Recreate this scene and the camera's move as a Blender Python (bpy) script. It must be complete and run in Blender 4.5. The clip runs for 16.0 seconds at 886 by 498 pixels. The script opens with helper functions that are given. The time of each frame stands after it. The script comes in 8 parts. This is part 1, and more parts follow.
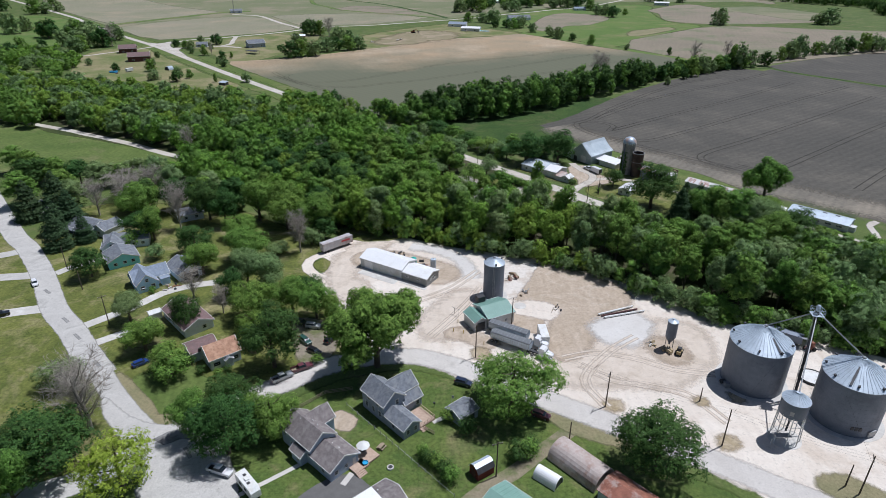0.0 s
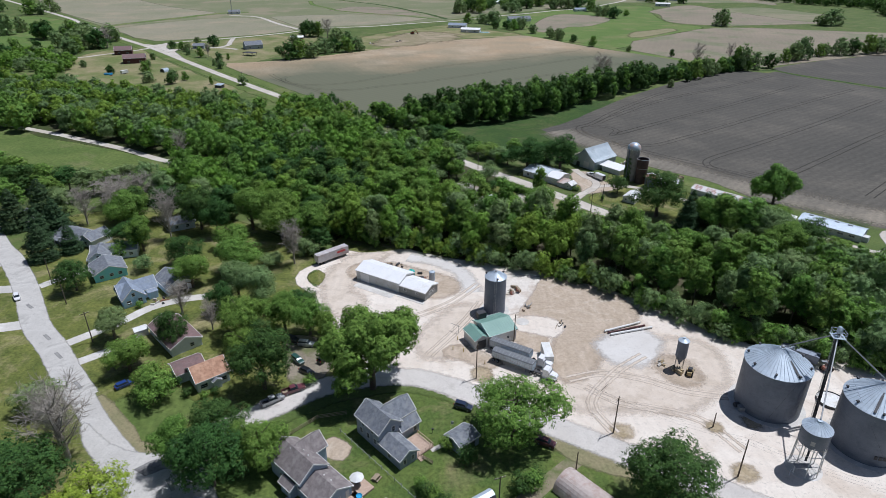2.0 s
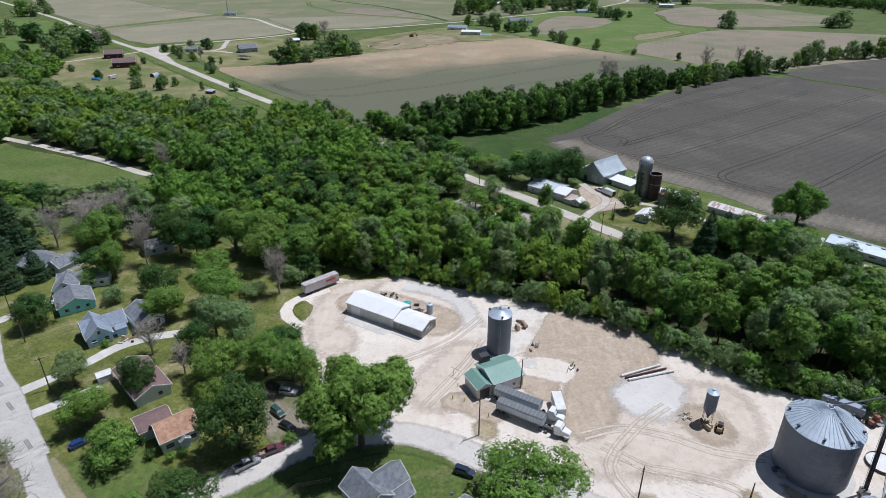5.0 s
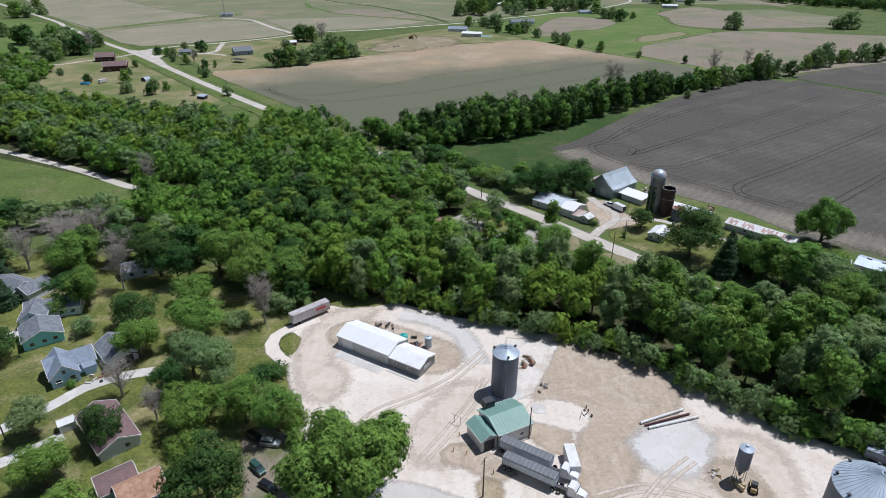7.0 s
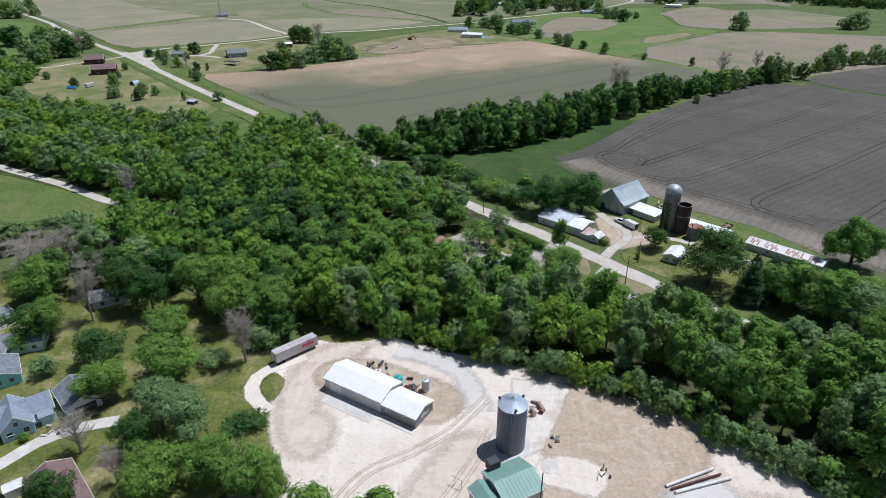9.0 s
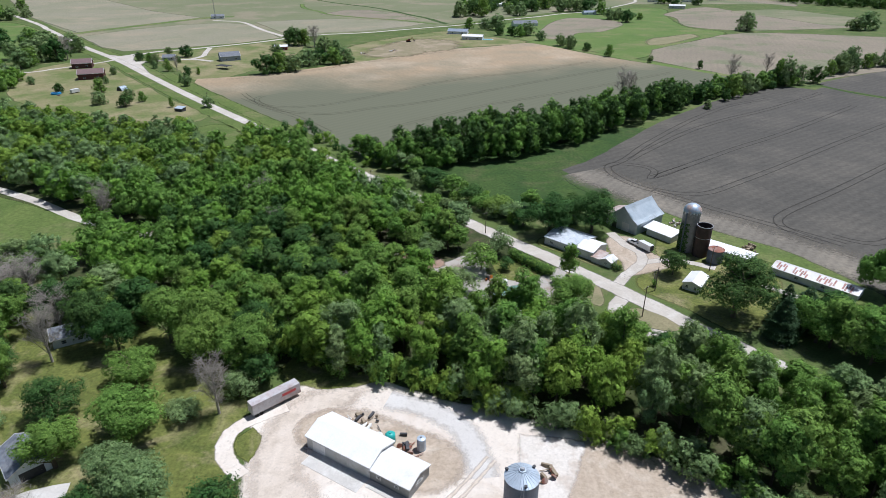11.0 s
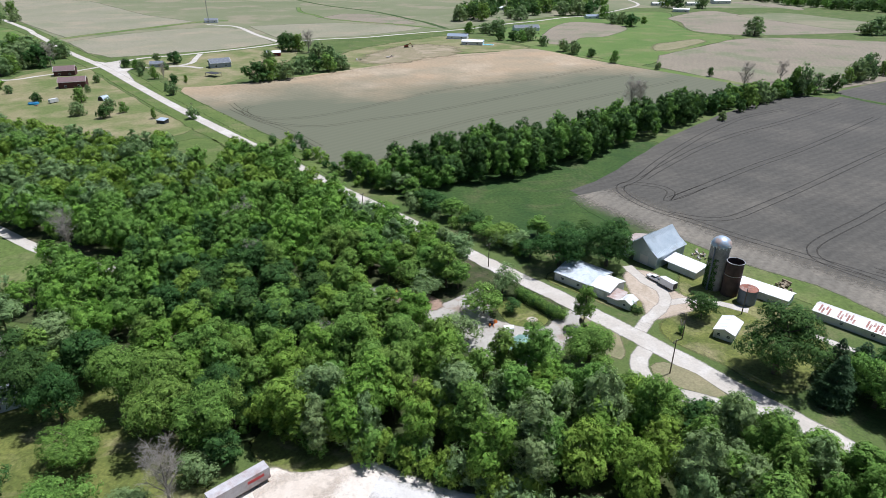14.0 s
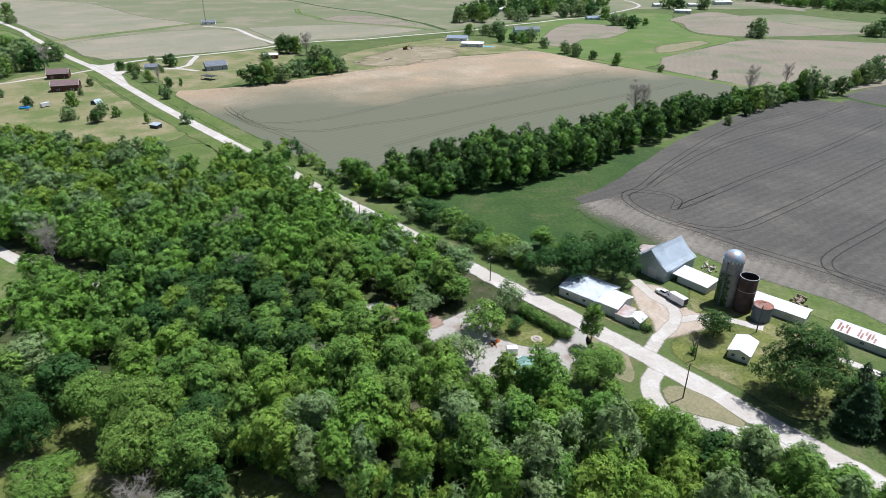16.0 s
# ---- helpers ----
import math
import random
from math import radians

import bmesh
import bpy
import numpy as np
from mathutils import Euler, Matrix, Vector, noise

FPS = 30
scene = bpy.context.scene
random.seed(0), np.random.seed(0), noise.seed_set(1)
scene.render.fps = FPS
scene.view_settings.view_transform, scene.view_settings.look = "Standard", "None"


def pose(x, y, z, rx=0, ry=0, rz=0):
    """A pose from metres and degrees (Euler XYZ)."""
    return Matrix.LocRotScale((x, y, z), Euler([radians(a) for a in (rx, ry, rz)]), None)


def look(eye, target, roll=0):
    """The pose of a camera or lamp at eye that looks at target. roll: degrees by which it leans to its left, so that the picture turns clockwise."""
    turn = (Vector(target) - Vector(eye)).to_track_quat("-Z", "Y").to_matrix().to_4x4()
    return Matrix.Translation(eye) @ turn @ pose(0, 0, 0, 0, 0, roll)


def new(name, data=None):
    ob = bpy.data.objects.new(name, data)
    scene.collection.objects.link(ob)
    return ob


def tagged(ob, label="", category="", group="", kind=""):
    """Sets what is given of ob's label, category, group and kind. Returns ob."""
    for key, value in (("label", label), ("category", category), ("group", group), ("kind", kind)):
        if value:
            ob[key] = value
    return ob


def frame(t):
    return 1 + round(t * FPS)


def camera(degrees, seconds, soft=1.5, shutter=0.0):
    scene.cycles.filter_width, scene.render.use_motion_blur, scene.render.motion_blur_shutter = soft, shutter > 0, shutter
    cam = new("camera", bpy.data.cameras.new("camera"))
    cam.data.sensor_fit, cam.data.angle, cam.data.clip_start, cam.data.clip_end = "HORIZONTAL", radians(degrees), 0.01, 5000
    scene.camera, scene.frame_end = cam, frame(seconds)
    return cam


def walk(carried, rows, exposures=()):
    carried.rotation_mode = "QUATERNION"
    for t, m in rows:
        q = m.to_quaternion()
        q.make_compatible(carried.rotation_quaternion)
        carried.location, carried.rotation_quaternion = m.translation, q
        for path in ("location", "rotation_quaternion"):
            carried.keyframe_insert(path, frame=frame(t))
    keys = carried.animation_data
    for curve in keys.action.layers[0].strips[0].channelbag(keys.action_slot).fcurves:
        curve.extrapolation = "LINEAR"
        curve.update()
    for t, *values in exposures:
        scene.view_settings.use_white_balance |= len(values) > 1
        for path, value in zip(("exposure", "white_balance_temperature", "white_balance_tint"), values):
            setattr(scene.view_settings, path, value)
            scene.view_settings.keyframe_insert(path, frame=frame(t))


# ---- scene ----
cam = camera(72.0, 16.0, soft=0.4)
PATH = [
    (0, (0.04, 0.01, 99.99), (0.08, 89.49, 55.33), 0.17),
    (1, (0.17, 3.94, 99.94), (0.25, 93.42, 55.29), 0.17),
    (2, (0.23, 8.8, 99.93), (0.31, 98.3, 55.33), 0.19),
    (3, (0.4, 14.65, 99.94), (0.49, 104.16, 55.36), 0.20),
    (4, (0.53, 21.43, 99.96), (0.6, 110.96, 55.41), 0.17),
    (6.5, (0.82, 41.73, 100.06), (0.81, 131.24, 55.46), 0.17),
    (7, (0.81, 46.34, 100.08), (0.8, 135.85, 55.49), 0.15),
    (8, (0.92, 55.78, 100.05), (0.9, 145.24, 55.36), 0.13),
    (9, (1.06, 65.28, 100.0), (1.05, 154.72, 55.28), 0.11),
    (11.5, (1.71, 90.75, 99.44), (1.63, 180.21, 54.75), -0.02),
    (12.5, (1.81, 100.31, 99.35), (1.78, 189.84, 54.81), -0.00),
    (13.5, (2.05, 108.6, 99.22), (2.03, 198.19, 54.79), 0.00),
    (14.5, (2.13, 115.18, 99.09), (2.14, 204.8, 54.73), -0.01),
    (16, (2.16, 121.78, 98.97), (2.18, 211.44, 54.7), -0.04),
]
walk(cam, [(t, look(eye, target, roll)) for t, eye, target, roll in PATH],
     [(0, -0.31, 5780, 12), (8, -0.29, 5780, 12), (10.5, -0.1, 5780, 12), (12.5, 0.04, 5780, 12), (16, 0.2, 5780, 12)])

from mathutils.geometry import tessellate_polygon

# ---- light ----
SUN = Vector((0.88, 0.47, 2.47)).normalized()
world = bpy.data.worlds.new("world")
scene.world = world
world.use_nodes = True
sky = world.node_tree.nodes.new("ShaderNodeTexSky")
sky.sky_type = "NISHITA"
sky.sun_disc = False
sky.sun_elevation = math.asin(SUN.z)
sky.sun_rotation = math.atan2(SUN.x, SUN.y)
world.node_tree.links.new(sky.outputs[0], world.node_tree.nodes["Background"].inputs[0])
world.node_tree.nodes["Background"].inputs[1].default_value = 0.056
sun_lamp = bpy.data.lights.new("sun", "SUN")
sun_lamp.energy, sun_lamp.angle, sun_lamp.color = 5.0, radians(0.5), (1.0, 0.97, 0.93)
new("sun", sun_lamp).matrix_world = look(SUN * 200, (0, 0, 0))
scene.view_settings.exposure = 0.0


# ---- materials ----
def material(name):
    m = bpy.data.materials.new(name)
    m.use_nodes = True
    t = m.node_tree
    return m, t, t.nodes["Principled BSDF"]


def node(t, kind, **sockets):
    n = t.nodes.new(kind)
    for key, value in sockets.items():
        n.inputs[key.replace("_", " ")].default_value = value
    return n


def noise_of(t, coord, scale, detail=4.0, rough=0.6, swirl=0.0):
    n = node(t, "ShaderNodeTexNoise", Scale=scale, Detail=detail, Roughness=rough, Distortion=swirl)
    t.links.new(coord, n.inputs["Vector"])
    return n.outputs["Fac"]


def stretch(t, value, low, high):
    n = node(t, "ShaderNodeMapRange")
    n.inputs[1].default_value, n.inputs[2].default_value = low, high
    t.links.new(value, n.inputs[0])
    return n.outputs[0]


def blend(t, factor, a, b, mode="MIX"):
    n = t.nodes.new("ShaderNodeMix")
    n.data_type, n.blend_type = "RGBA", mode
    for socket, value in ((n.inputs[0], factor), (n.inputs[6], a), (n.inputs[7], b)):
        if isinstance(value, (int, float)):
            socket.default_value = value
        elif isinstance(value, tuple):
            socket.default_value = (*value[:3], 1)
        else:
            t.links.new(value, socket)
    return n.outputs[2]


def surface(name, a, b, c=None, fine=3.0, broad=0.15, rough=0.9, metal=0.0, bump=0.3, amount=(0.35, 0.65), patch=(0.5, 0.62), grain=0.15, vary=0.0, swirl=0.0):
    """Two colours mixed at the broad scale, grain at the fine scale, and a third colour in patches."""
    m, t, bsdf = material(name)
    at = t.nodes.new("ShaderNodeTexCoord").outputs["Object"]
    colour = blend(t, stretch(t, noise_of(t, at, broad, 6.0, 0.65, swirl), *amount), a, b)
    if c:
        colour = blend(t, stretch(t, noise_of(t, at, broad * 0.37 + fine * 0.03, 5.0, 0.65, swirl), *patch), colour, c)
    dots = noise_of(t, at, fine, 5.0, 0.7)
    if grain:
        shade = stretch(t, dots, 0.25, 0.75)
        n = node(t, "ShaderNodeMapRange")
        n.inputs[3].default_value, n.inputs[4].default_value = 1 - grain, 1 + grain
        t.links.new(shade, n.inputs[0])
        colour = blend(t, 1.0, colour, n.outputs[0], "MULTIPLY")
    if vary:
        info = t.nodes.new("ShaderNodeObjectInfo").outputs["Random"]
        n = node(t, "ShaderNodeMapRange")
        n.inputs[3].default_value, n.inputs[4].default_value = 1 - vary, 1 + vary
        t.links.new(info, n.inputs[0])
        colour = blend(t, 1.0, colour, n.outputs[0], "MULTIPLY")
    t.links.new(colour, bsdf.inputs["Base Color"])
    bsdf.inputs["Roughness"].default_value = rough
    bsdf.inputs["Metallic"].default_value = metal
    bsdf.inputs["Specular IOR Level"].default_value = 0.25
    if bump:
        n = node(t, "ShaderNodeBump", Strength=bump, Distance=0.1)
        t.links.new(dots, n.inputs["Height"])
        t.links.new(n.outputs[0], bsdf.inputs["Normal"])
    return m


def leafage(name, a, b, shine=0.12, fine=3.2, cover=0.465):
    """Sprays of leaves with gaps between the leaves, each its own shade between a and b, each plant a little yellower or bluer."""
    m, t, bsdf = material(name)
    geo = t.nodes.new("ShaderNodeNewGeometry")
    info = t.nodes.new("ShaderNodeObjectInfo")
    at = t.nodes.new("ShaderNodeTexCoord").outputs["Object"]
    spots = noise_of(t, at, fine, 2.0, 0.6)
    shade = t.nodes.new("ShaderNodeMath")
    shade.operation, shade.use_clamp = "ADD", True
    half = node(t, "ShaderNodeMapRange")
    half.inputs[3].default_value, half.inputs[4].default_value = -0.25, 0.65
    t.links.new(geo.outputs["Random Per Island"], half.inputs[0])
    t.links.new(half.outputs[0], shade.inputs[0])
    t.links.new(stretch(t, noise_of(t, at, fine * 1.7, 1.0), 0.3, 1.0), shade.inputs[1])
    colour = blend(t, shade.outputs[0], a, b)
    clump = stretch(t, noise_of(t, at, 0.35, 2.0), 0.3, 0.7)
    hue = t.nodes.new("ShaderNodeHueSaturation")
    for socket, source, low, high in (("Hue", info.outputs["Random"], 0.485, 0.512), ("Value", clump, 0.78, 1.26)):
        n = node(t, "ShaderNodeMapRange")
        n.inputs[3].default_value, n.inputs[4].default_value = low, high
        t.links.new(source, n.inputs[0])
        t.links.new(n.outputs[0], hue.inputs[socket])
    t.links.new(colour, hue.inputs["Color"])
    t.links.new(hue.outputs[0], bsdf.inputs["Base Color"])
    bsdf.inputs["Roughness"].default_value = 0.7
    bsdf.inputs["Specular IOR Level"].default_value = shine
    through_leaf = t.nodes.new("ShaderNodeBsdfTranslucent")
    t.links.new(hue.outputs[0], through_leaf.inputs["Color"])
    mix = t.nodes.new("ShaderNodeMixShader")
    mix.inputs[0].default_value = 0.33
    t.links.new(bsdf.outputs[0], mix.inputs[1])
    t.links.new(through_leaf.outputs[0], mix.inputs[2])
    gaps = t.nodes.new("ShaderNodeMixShader")
    t.links.new(stretch(t, spots, cover, cover + 0.03), gaps.inputs[0])
    t.links.new(t.nodes.new("ShaderNodeBsdfTransparent").outputs[0], gaps.inputs[1])
    t.links.new(mix.outputs[0], gaps.inputs[2])
    t.links.new(gaps.outputs[0], t.nodes["Material Output"].inputs["Surface"])
    return m


GRASS = surface("grass", (0.068, 0.105, 0.026), (0.105, 0.14, 0.038), (0.17, 0.16, 0.075), fine=1.6, broad=0.05, grain=0.4, patch=(0.52, 0.72))
LAWN = surface("lawn", (0.084, 0.106, 0.024), (0.158, 0.17, 0.042), (0.27, 0.235, 0.12), fine=1.1, broad=0.13, grain=0.5, patch=(0.5, 0.7), swirl=0.6)
LUSH = surface("lush_lawn", (0.066, 0.108, 0.024), (0.11, 0.145, 0.034), (0.2, 0.18, 0.085), fine=1.1, broad=0.12, grain=0.5, patch=(0.54, 0.74), swirl=0.6)
MEADOW = surface("meadow", (0.03, 0.066, 0.014), (0.055, 0.094, 0.02), (0.09, 0.1, 0.04), fine=0.7, broad=0.045, grain=0.5, patch=(0.52, 0.74), swirl=0.8)
PARCHED = surface("parched_lawn", (0.21, 0.195, 0.09), (0.28, 0.24, 0.135), (0.13, 0.16, 0.05), fine=0.6, broad=0.04, grain=0.28, patch=(0.42, 0.6))
VERGE = surface("green_verge", (0.08, 0.122, 0.028), (0.122, 0.16, 0.042), (0.18, 0.178, 0.078), fine=0.6, broad=0.05, grain=0.4, patch=(0.52, 0.72))
TUFT = surface("dry_tufts", (0.4, 0.325, 0.22), (0.3, 0.24, 0.145), (0.5, 0.425, 0.33), fine=1.6, broad=0.35, grain=0.3, patch=(0.5, 0.7), swirl=1.0)
DRY = surface("dry_grass", (0.26, 0.225, 0.13), (0.2, 0.19, 0.1), (0.13, 0.15, 0.06), fine=1.5, broad=0.12, grain=0.3, patch=(0.56, 0.75))
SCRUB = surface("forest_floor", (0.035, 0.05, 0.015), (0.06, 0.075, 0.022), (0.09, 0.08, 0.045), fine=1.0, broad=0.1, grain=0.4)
GRAVEL = surface("pale_gravel", (0.62, 0.545, 0.465), (0.71, 0.645, 0.565), (0.54, 0.455, 0.37), fine=1.6, broad=0.055, grain=0.09, patch=(0.5, 0.72), swirl=1.6)
DIRT = surface("tracked_dirt", (0.47, 0.385, 0.3), (0.385, 0.31, 0.23), (0.54, 0.465, 0.38), fine=1.2, broad=0.1, grain=0.22, patch=(0.56, 0.74), swirl=2.5)
SCREENINGS = surface("grey_screenings", (0.55, 0.52, 0.48), (0.62, 0.595, 0.56), fine=2.5, broad=0.1, grain=0.1)
CONCRETE = surface("concrete", (0.56, 0.53, 0.49), (0.48, 0.46, 0.42), (0.62, 0.6, 0.56), fine=2.0, broad=0.2, grain=0.1)
ASPHALT = surface("worn_road", (0.43, 0.41, 0.38), (0.52, 0.5, 0.465), (0.3, 0.285, 0.26), fine=2.5, broad=0.12, grain=0.16, patch=(0.55, 0.72), swirl=0.8)
ROADSTONE = surface("limestone_road", (0.5, 0.455, 0.395), (0.45, 0.405, 0.345), (0.55, 0.51, 0.455), fine=1.5, broad=0.1, grain=0.16, swirl=1.0)


# ---- helpers ----
def mesh_of(name, verts, faces, mat, smooth=False, normals=None):
    """A mesh from arrays of points and of triangles or quads, shaded by the normals where they are given."""
    verts, faces = np.asarray(verts, np.float32), np.asarray(faces, np.int32)
    me = bpy.data.meshes.new(name)
    k = faces.shape[1]
    me.vertices.add(len(verts))
    me.vertices.foreach_set("co", verts.ravel())
    me.loops.add(faces.size)
    me.loops.foreach_set("vertex_index", faces.ravel())
    me.polygons.add(len(faces))
    me.polygons.foreach_set("loop_start", np.arange(0, faces.size, k, dtype=np.int32))
    me.polygons.foreach_set("loop_total", np.full(len(faces), k, np.int32))
    if smooth or normals is not None:
        me.polygons.foreach_set("use_smooth", np.ones(len(faces), bool))
    me.update(calc_edges=True)
    if normals is not None:
        me.normals_split_custom_set_from_vertices(np.asarray(normals, np.float32))
    me.materials.append(mat)
    return me


def part(name, bm, mat, parent=None, label="", smooth=False):
    """Links a bmesh as one mesh object under a thing or a part."""
    me = bpy.data.meshes.new(name)
    bmesh.ops.recalc_face_normals(bm, faces=bm.faces[:])
    if smooth:
        for f in bm.faces:
            f.smooth = True
    bm.to_mesh(me)
    bm.free()
    me.materials.append(mat)
    ob = new(name, me)
    ob.parent = parent
    return tagged(ob, label)


def thing(name, m, label, category, group="", kind=""):
    ob = new(name)
    ob.matrix_basis = m
    return tagged(ob, label, category, group, kind)


def curve_through(points, step, closed=False):
    """A smooth line through the points, with a point about every step metres."""
    p = [Vector(q).to_2d() for q in points]
    n, out = len(p), []
    for i in range(n if closed else n - 1):
        a, b, c, d = (p[(i + k) % n] if closed else p[min(max(i + k, 0), n - 1)] for k in (-1, 0, 1, 2))
        parts = max(1, int((c - b).length / step))
        for k in range(parts):
            s = k / parts
            out.append(0.5 * (2 * b + (c - a) * s + (2 * a - 5 * b + 4 * c - d) * s * s + (3 * b - a - 3 * c + d) * s ** 3))
    if not closed:
        out.append(p[-1])
    return out


def wobble(x, y, size, scale=0.3, seed=0.0):
    return size * noise.noise(Vector((x * scale, y * scale, seed)))


SOFT = {}


def frayed(mat):
    """The same surface, thinning out in a ragged way where the edge attribute falls to nought."""
    if mat.name not in SOFT:
        m = mat.copy()
        m.name = mat.name + "_frayed"
        t = m.node_tree
        edge = t.nodes.new("ShaderNodeAttribute")
        edge.attribute_name = "edge"
        at = t.nodes.new("ShaderNodeTexCoord").outputs["Object"]
        add = t.nodes.new("ShaderNodeMath")
        add.operation = "ADD"
        t.links.new(edge.outputs["Fac"], add.inputs[0])
        n = node(t, "ShaderNodeMapRange")
        n.inputs[3].default_value, n.inputs[4].default_value = -0.32, 0.32
        t.links.new(stretch(t, noise_of(t, at, 0.8, 6.0, 0.75), 0.3, 0.7), n.inputs[0])
        t.links.new(n.outputs[0], add.inputs[1])
        mix = t.nodes.new("ShaderNodeMixShader")
        t.links.new(stretch(t, add.outputs[0], 0.1, 0.9), mix.inputs[0])
        t.links.new(t.nodes.new("ShaderNodeBsdfTransparent").outputs[0], mix.inputs[1])
        t.links.new(t.nodes["Principled BSDF"].outputs[0], mix.inputs[2])
        t.links.new(mix.outputs[0], t.nodes["Material Output"].inputs["Surface"])
        SOFT[mat.name] = m
    return SOFT[mat.name]


def sheet(name, points, z, mat, label, category="ground", rough=0.6, step=4.0, round_off=True, soft=0.0):
    """A flat patch of ground with an uneven edge, frayed over soft metres."""
    if round_off:
        edge = curve_through(points, step, True)
    else:
        edge = []
        for (xa, ya), (xb, yb) in zip(points, [*points[1:], points[0]]):
            n = max(1, int(math.hypot(xb - xa, yb - ya) / step))
            edge += [Vector((xa + (xb - xa) * k / n, ya + (yb - ya) * k / n)) for k in range(n)]
    edge = [Vector((q.x + wobble(q.x, q.y, rough), q.y + wobble(q.x, q.y, rough, 0.3, 7.0))) for q in edge]
    if sum(a.x * b.y - b.x * a.y for a, b in zip(edge, [*edge[1:], edge[0]])) < 0:
        edge.reverse()
    bm = bmesh.new()
    layer = bm.verts.layers.float.new("edge")
    inner = []
    outer = []
    for i, q in enumerate(edge):
        d = (edge[(i + 1) % len(edge)] - edge[i - 1]).normalized()
        v = bm.verts.new((q.x, q.y, z))
        v[layer] = 1.0
        inner.append(v)
        if soft:
            outer.append(bm.verts.new((q.x + d.y * soft, q.y - d.x * soft, z - 0.008)))
    if soft:
        for i in range(len(edge)):
            j = (i + 1) % len(edge)
            bm.faces.new((outer[i], outer[j], inner[j], inner[i]))
    for tri in tessellate_polygon([[q.to_3d() for q in edge]]):
        bm.faces.new([inner[k] for k in tri])
    ob = part(name, bm, frayed(mat) if soft else mat)
    for poly in ob.data.polygons:
        if poly.normal.z < 0:
            poly.flip()
    return tagged(ob, label, category, kind="structure")


def ribbon(name, points, width, z, mat, label, category="road", rough=0.25, step=3.0, soft=0.0, kind="structure"):
    """A road or track along a line."""
    line = curve_through(points, step)
    bm = bmesh.new()
    layer = bm.verts.layers.float.new("edge")
    last = None
    for i, q in enumerate(line):
        d = (line[min(i + 1, len(line) - 1)] - line[max(i - 1, 0)]).normalized()
        side = Vector((-d.y, d.x))
        row = []
        for s, inset, full in ((-1, 0, 0.0), (-1, soft, 1.0), (1, soft, 1.0), (1, 0, 0.0)) if soft else ((-1, 0, 1.0), (1, 0, 1.0)):
            w = s * (width / 2 - inset + wobble(q.x, q.y, rough, 0.4, s + 3.0))
            v = bm.verts.new((q.x + side.x * w, q.y + side.y * w, z))
            v[layer] = full
            row.append(v)
        if last:
            for k in range(len(row) - 1):
                bm.faces.new((last[k], last[k + 1], row[k + 1], row[k]))
        last = row
    ob = part(name, bm, frayed(mat) if soft else mat)
    for poly in ob.data.polygons:
        if poly.normal.z < 0:
            poly.flip()
    return tagged(ob, label, category, kind=kind)


def inside(x, y, poly):
    hit = False
    for i in range(len(poly)):
        (xa, ya), (xb, yb) = poly[i - 1], poly[i]
        if (ya > y) != (yb > y) and x < (xb - xa) * (y - ya) / (yb - ya) + xa:
            hit = not hit
    return hit


# ---- building materials ----
def paint(name, colour, rough=0.5, metal=0.0, wear=0.12, dirt=None, fine=4.0, broad=0.6):
    a, b = tuple(c * (1 - wear) for c in colour), tuple(min(1, c * (1 + wear * 0.5)) for c in colour)
    return surface(name, a, b, dirt, fine=fine, broad=broad, rough=rough, metal=metal, bump=0.08, grain=0.06)


def corrugated(name, a, b, c=None, scale=12.0, axis="Z", rough=0.45, metal=0.75, patch=(0.55, 0.7), broad=0.25):
    """Ribbed sheet metal: a mixed surface with fine ribs across one axis."""
    m = surface(name, a, b, c, fine=3.0, broad=broad, rough=rough, metal=metal, bump=0.05, grain=0.06, patch=patch)
    t = m.node_tree
    at = next(n for n in t.nodes if n.type == "TEX_COORD").outputs["Object"]
    w = node(t, "ShaderNodeTexWave", Scale=scale * 0.15)
    w.bands_direction = axis
    t.links.new(at, w.inputs["Vector"])
    n = node(t, "ShaderNodeBump", Strength=0.35, Distance=0.03)
    t.links.new(w.outputs["Fac"], n.inputs["Height"])
    t.links.new(n.outputs[0], t.nodes["Principled BSDF"].inputs["Normal"])
    return m


WHITE = paint("white_paint", (0.72, 0.72, 0.7), 0.5, dirt=(0.6, 0.58, 0.53))
WHITE_METAL = corrugated("white_sheet_metal", (0.79, 0.79, 0.79), (0.84, 0.84, 0.84), (0.7, 0.68, 0.65), 9, "X", 0.4, 0.0)
PALE_WALL = corrugated("pale_sheet_wall", (0.55, 0.56, 0.56), (0.62, 0.62, 0.61), (0.5, 0.48, 0.44), 9, "X", 0.5, 0.0)
# bin wall steel with its shaded side put into the colour, unlike the roofs
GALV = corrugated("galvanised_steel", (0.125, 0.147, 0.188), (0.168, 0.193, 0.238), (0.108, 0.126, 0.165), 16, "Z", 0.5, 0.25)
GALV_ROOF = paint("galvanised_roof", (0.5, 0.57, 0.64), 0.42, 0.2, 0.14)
STEEL = paint("grey_steel", (0.36, 0.37, 0.38), 0.5, 0.6, 0.2)
DARK_STEEL = paint("dark_steel", (0.08, 0.08, 0.085), 0.6, 0.4, 0.3)
OLD_METAL = corrugated("old_blue_grey_metal", (0.36, 0.42, 0.46), (0.46, 0.51, 0.54), (0.32, 0.35, 0.36), 8, "X", 0.5, 0.35)
RUSTED = corrugated("rusted_sheet_metal", (0.42, 0.34, 0.3), (0.54, 0.48, 0.45), (0.33, 0.2, 0.155), 8, "X", 0.7, 0.2, (0.5, 0.7), 0.5)
RUST_RED = paint("rust_red", (0.3, 0.13, 0.09), 0.75, 0.1, 0.3, (0.4, 0.3, 0.26))
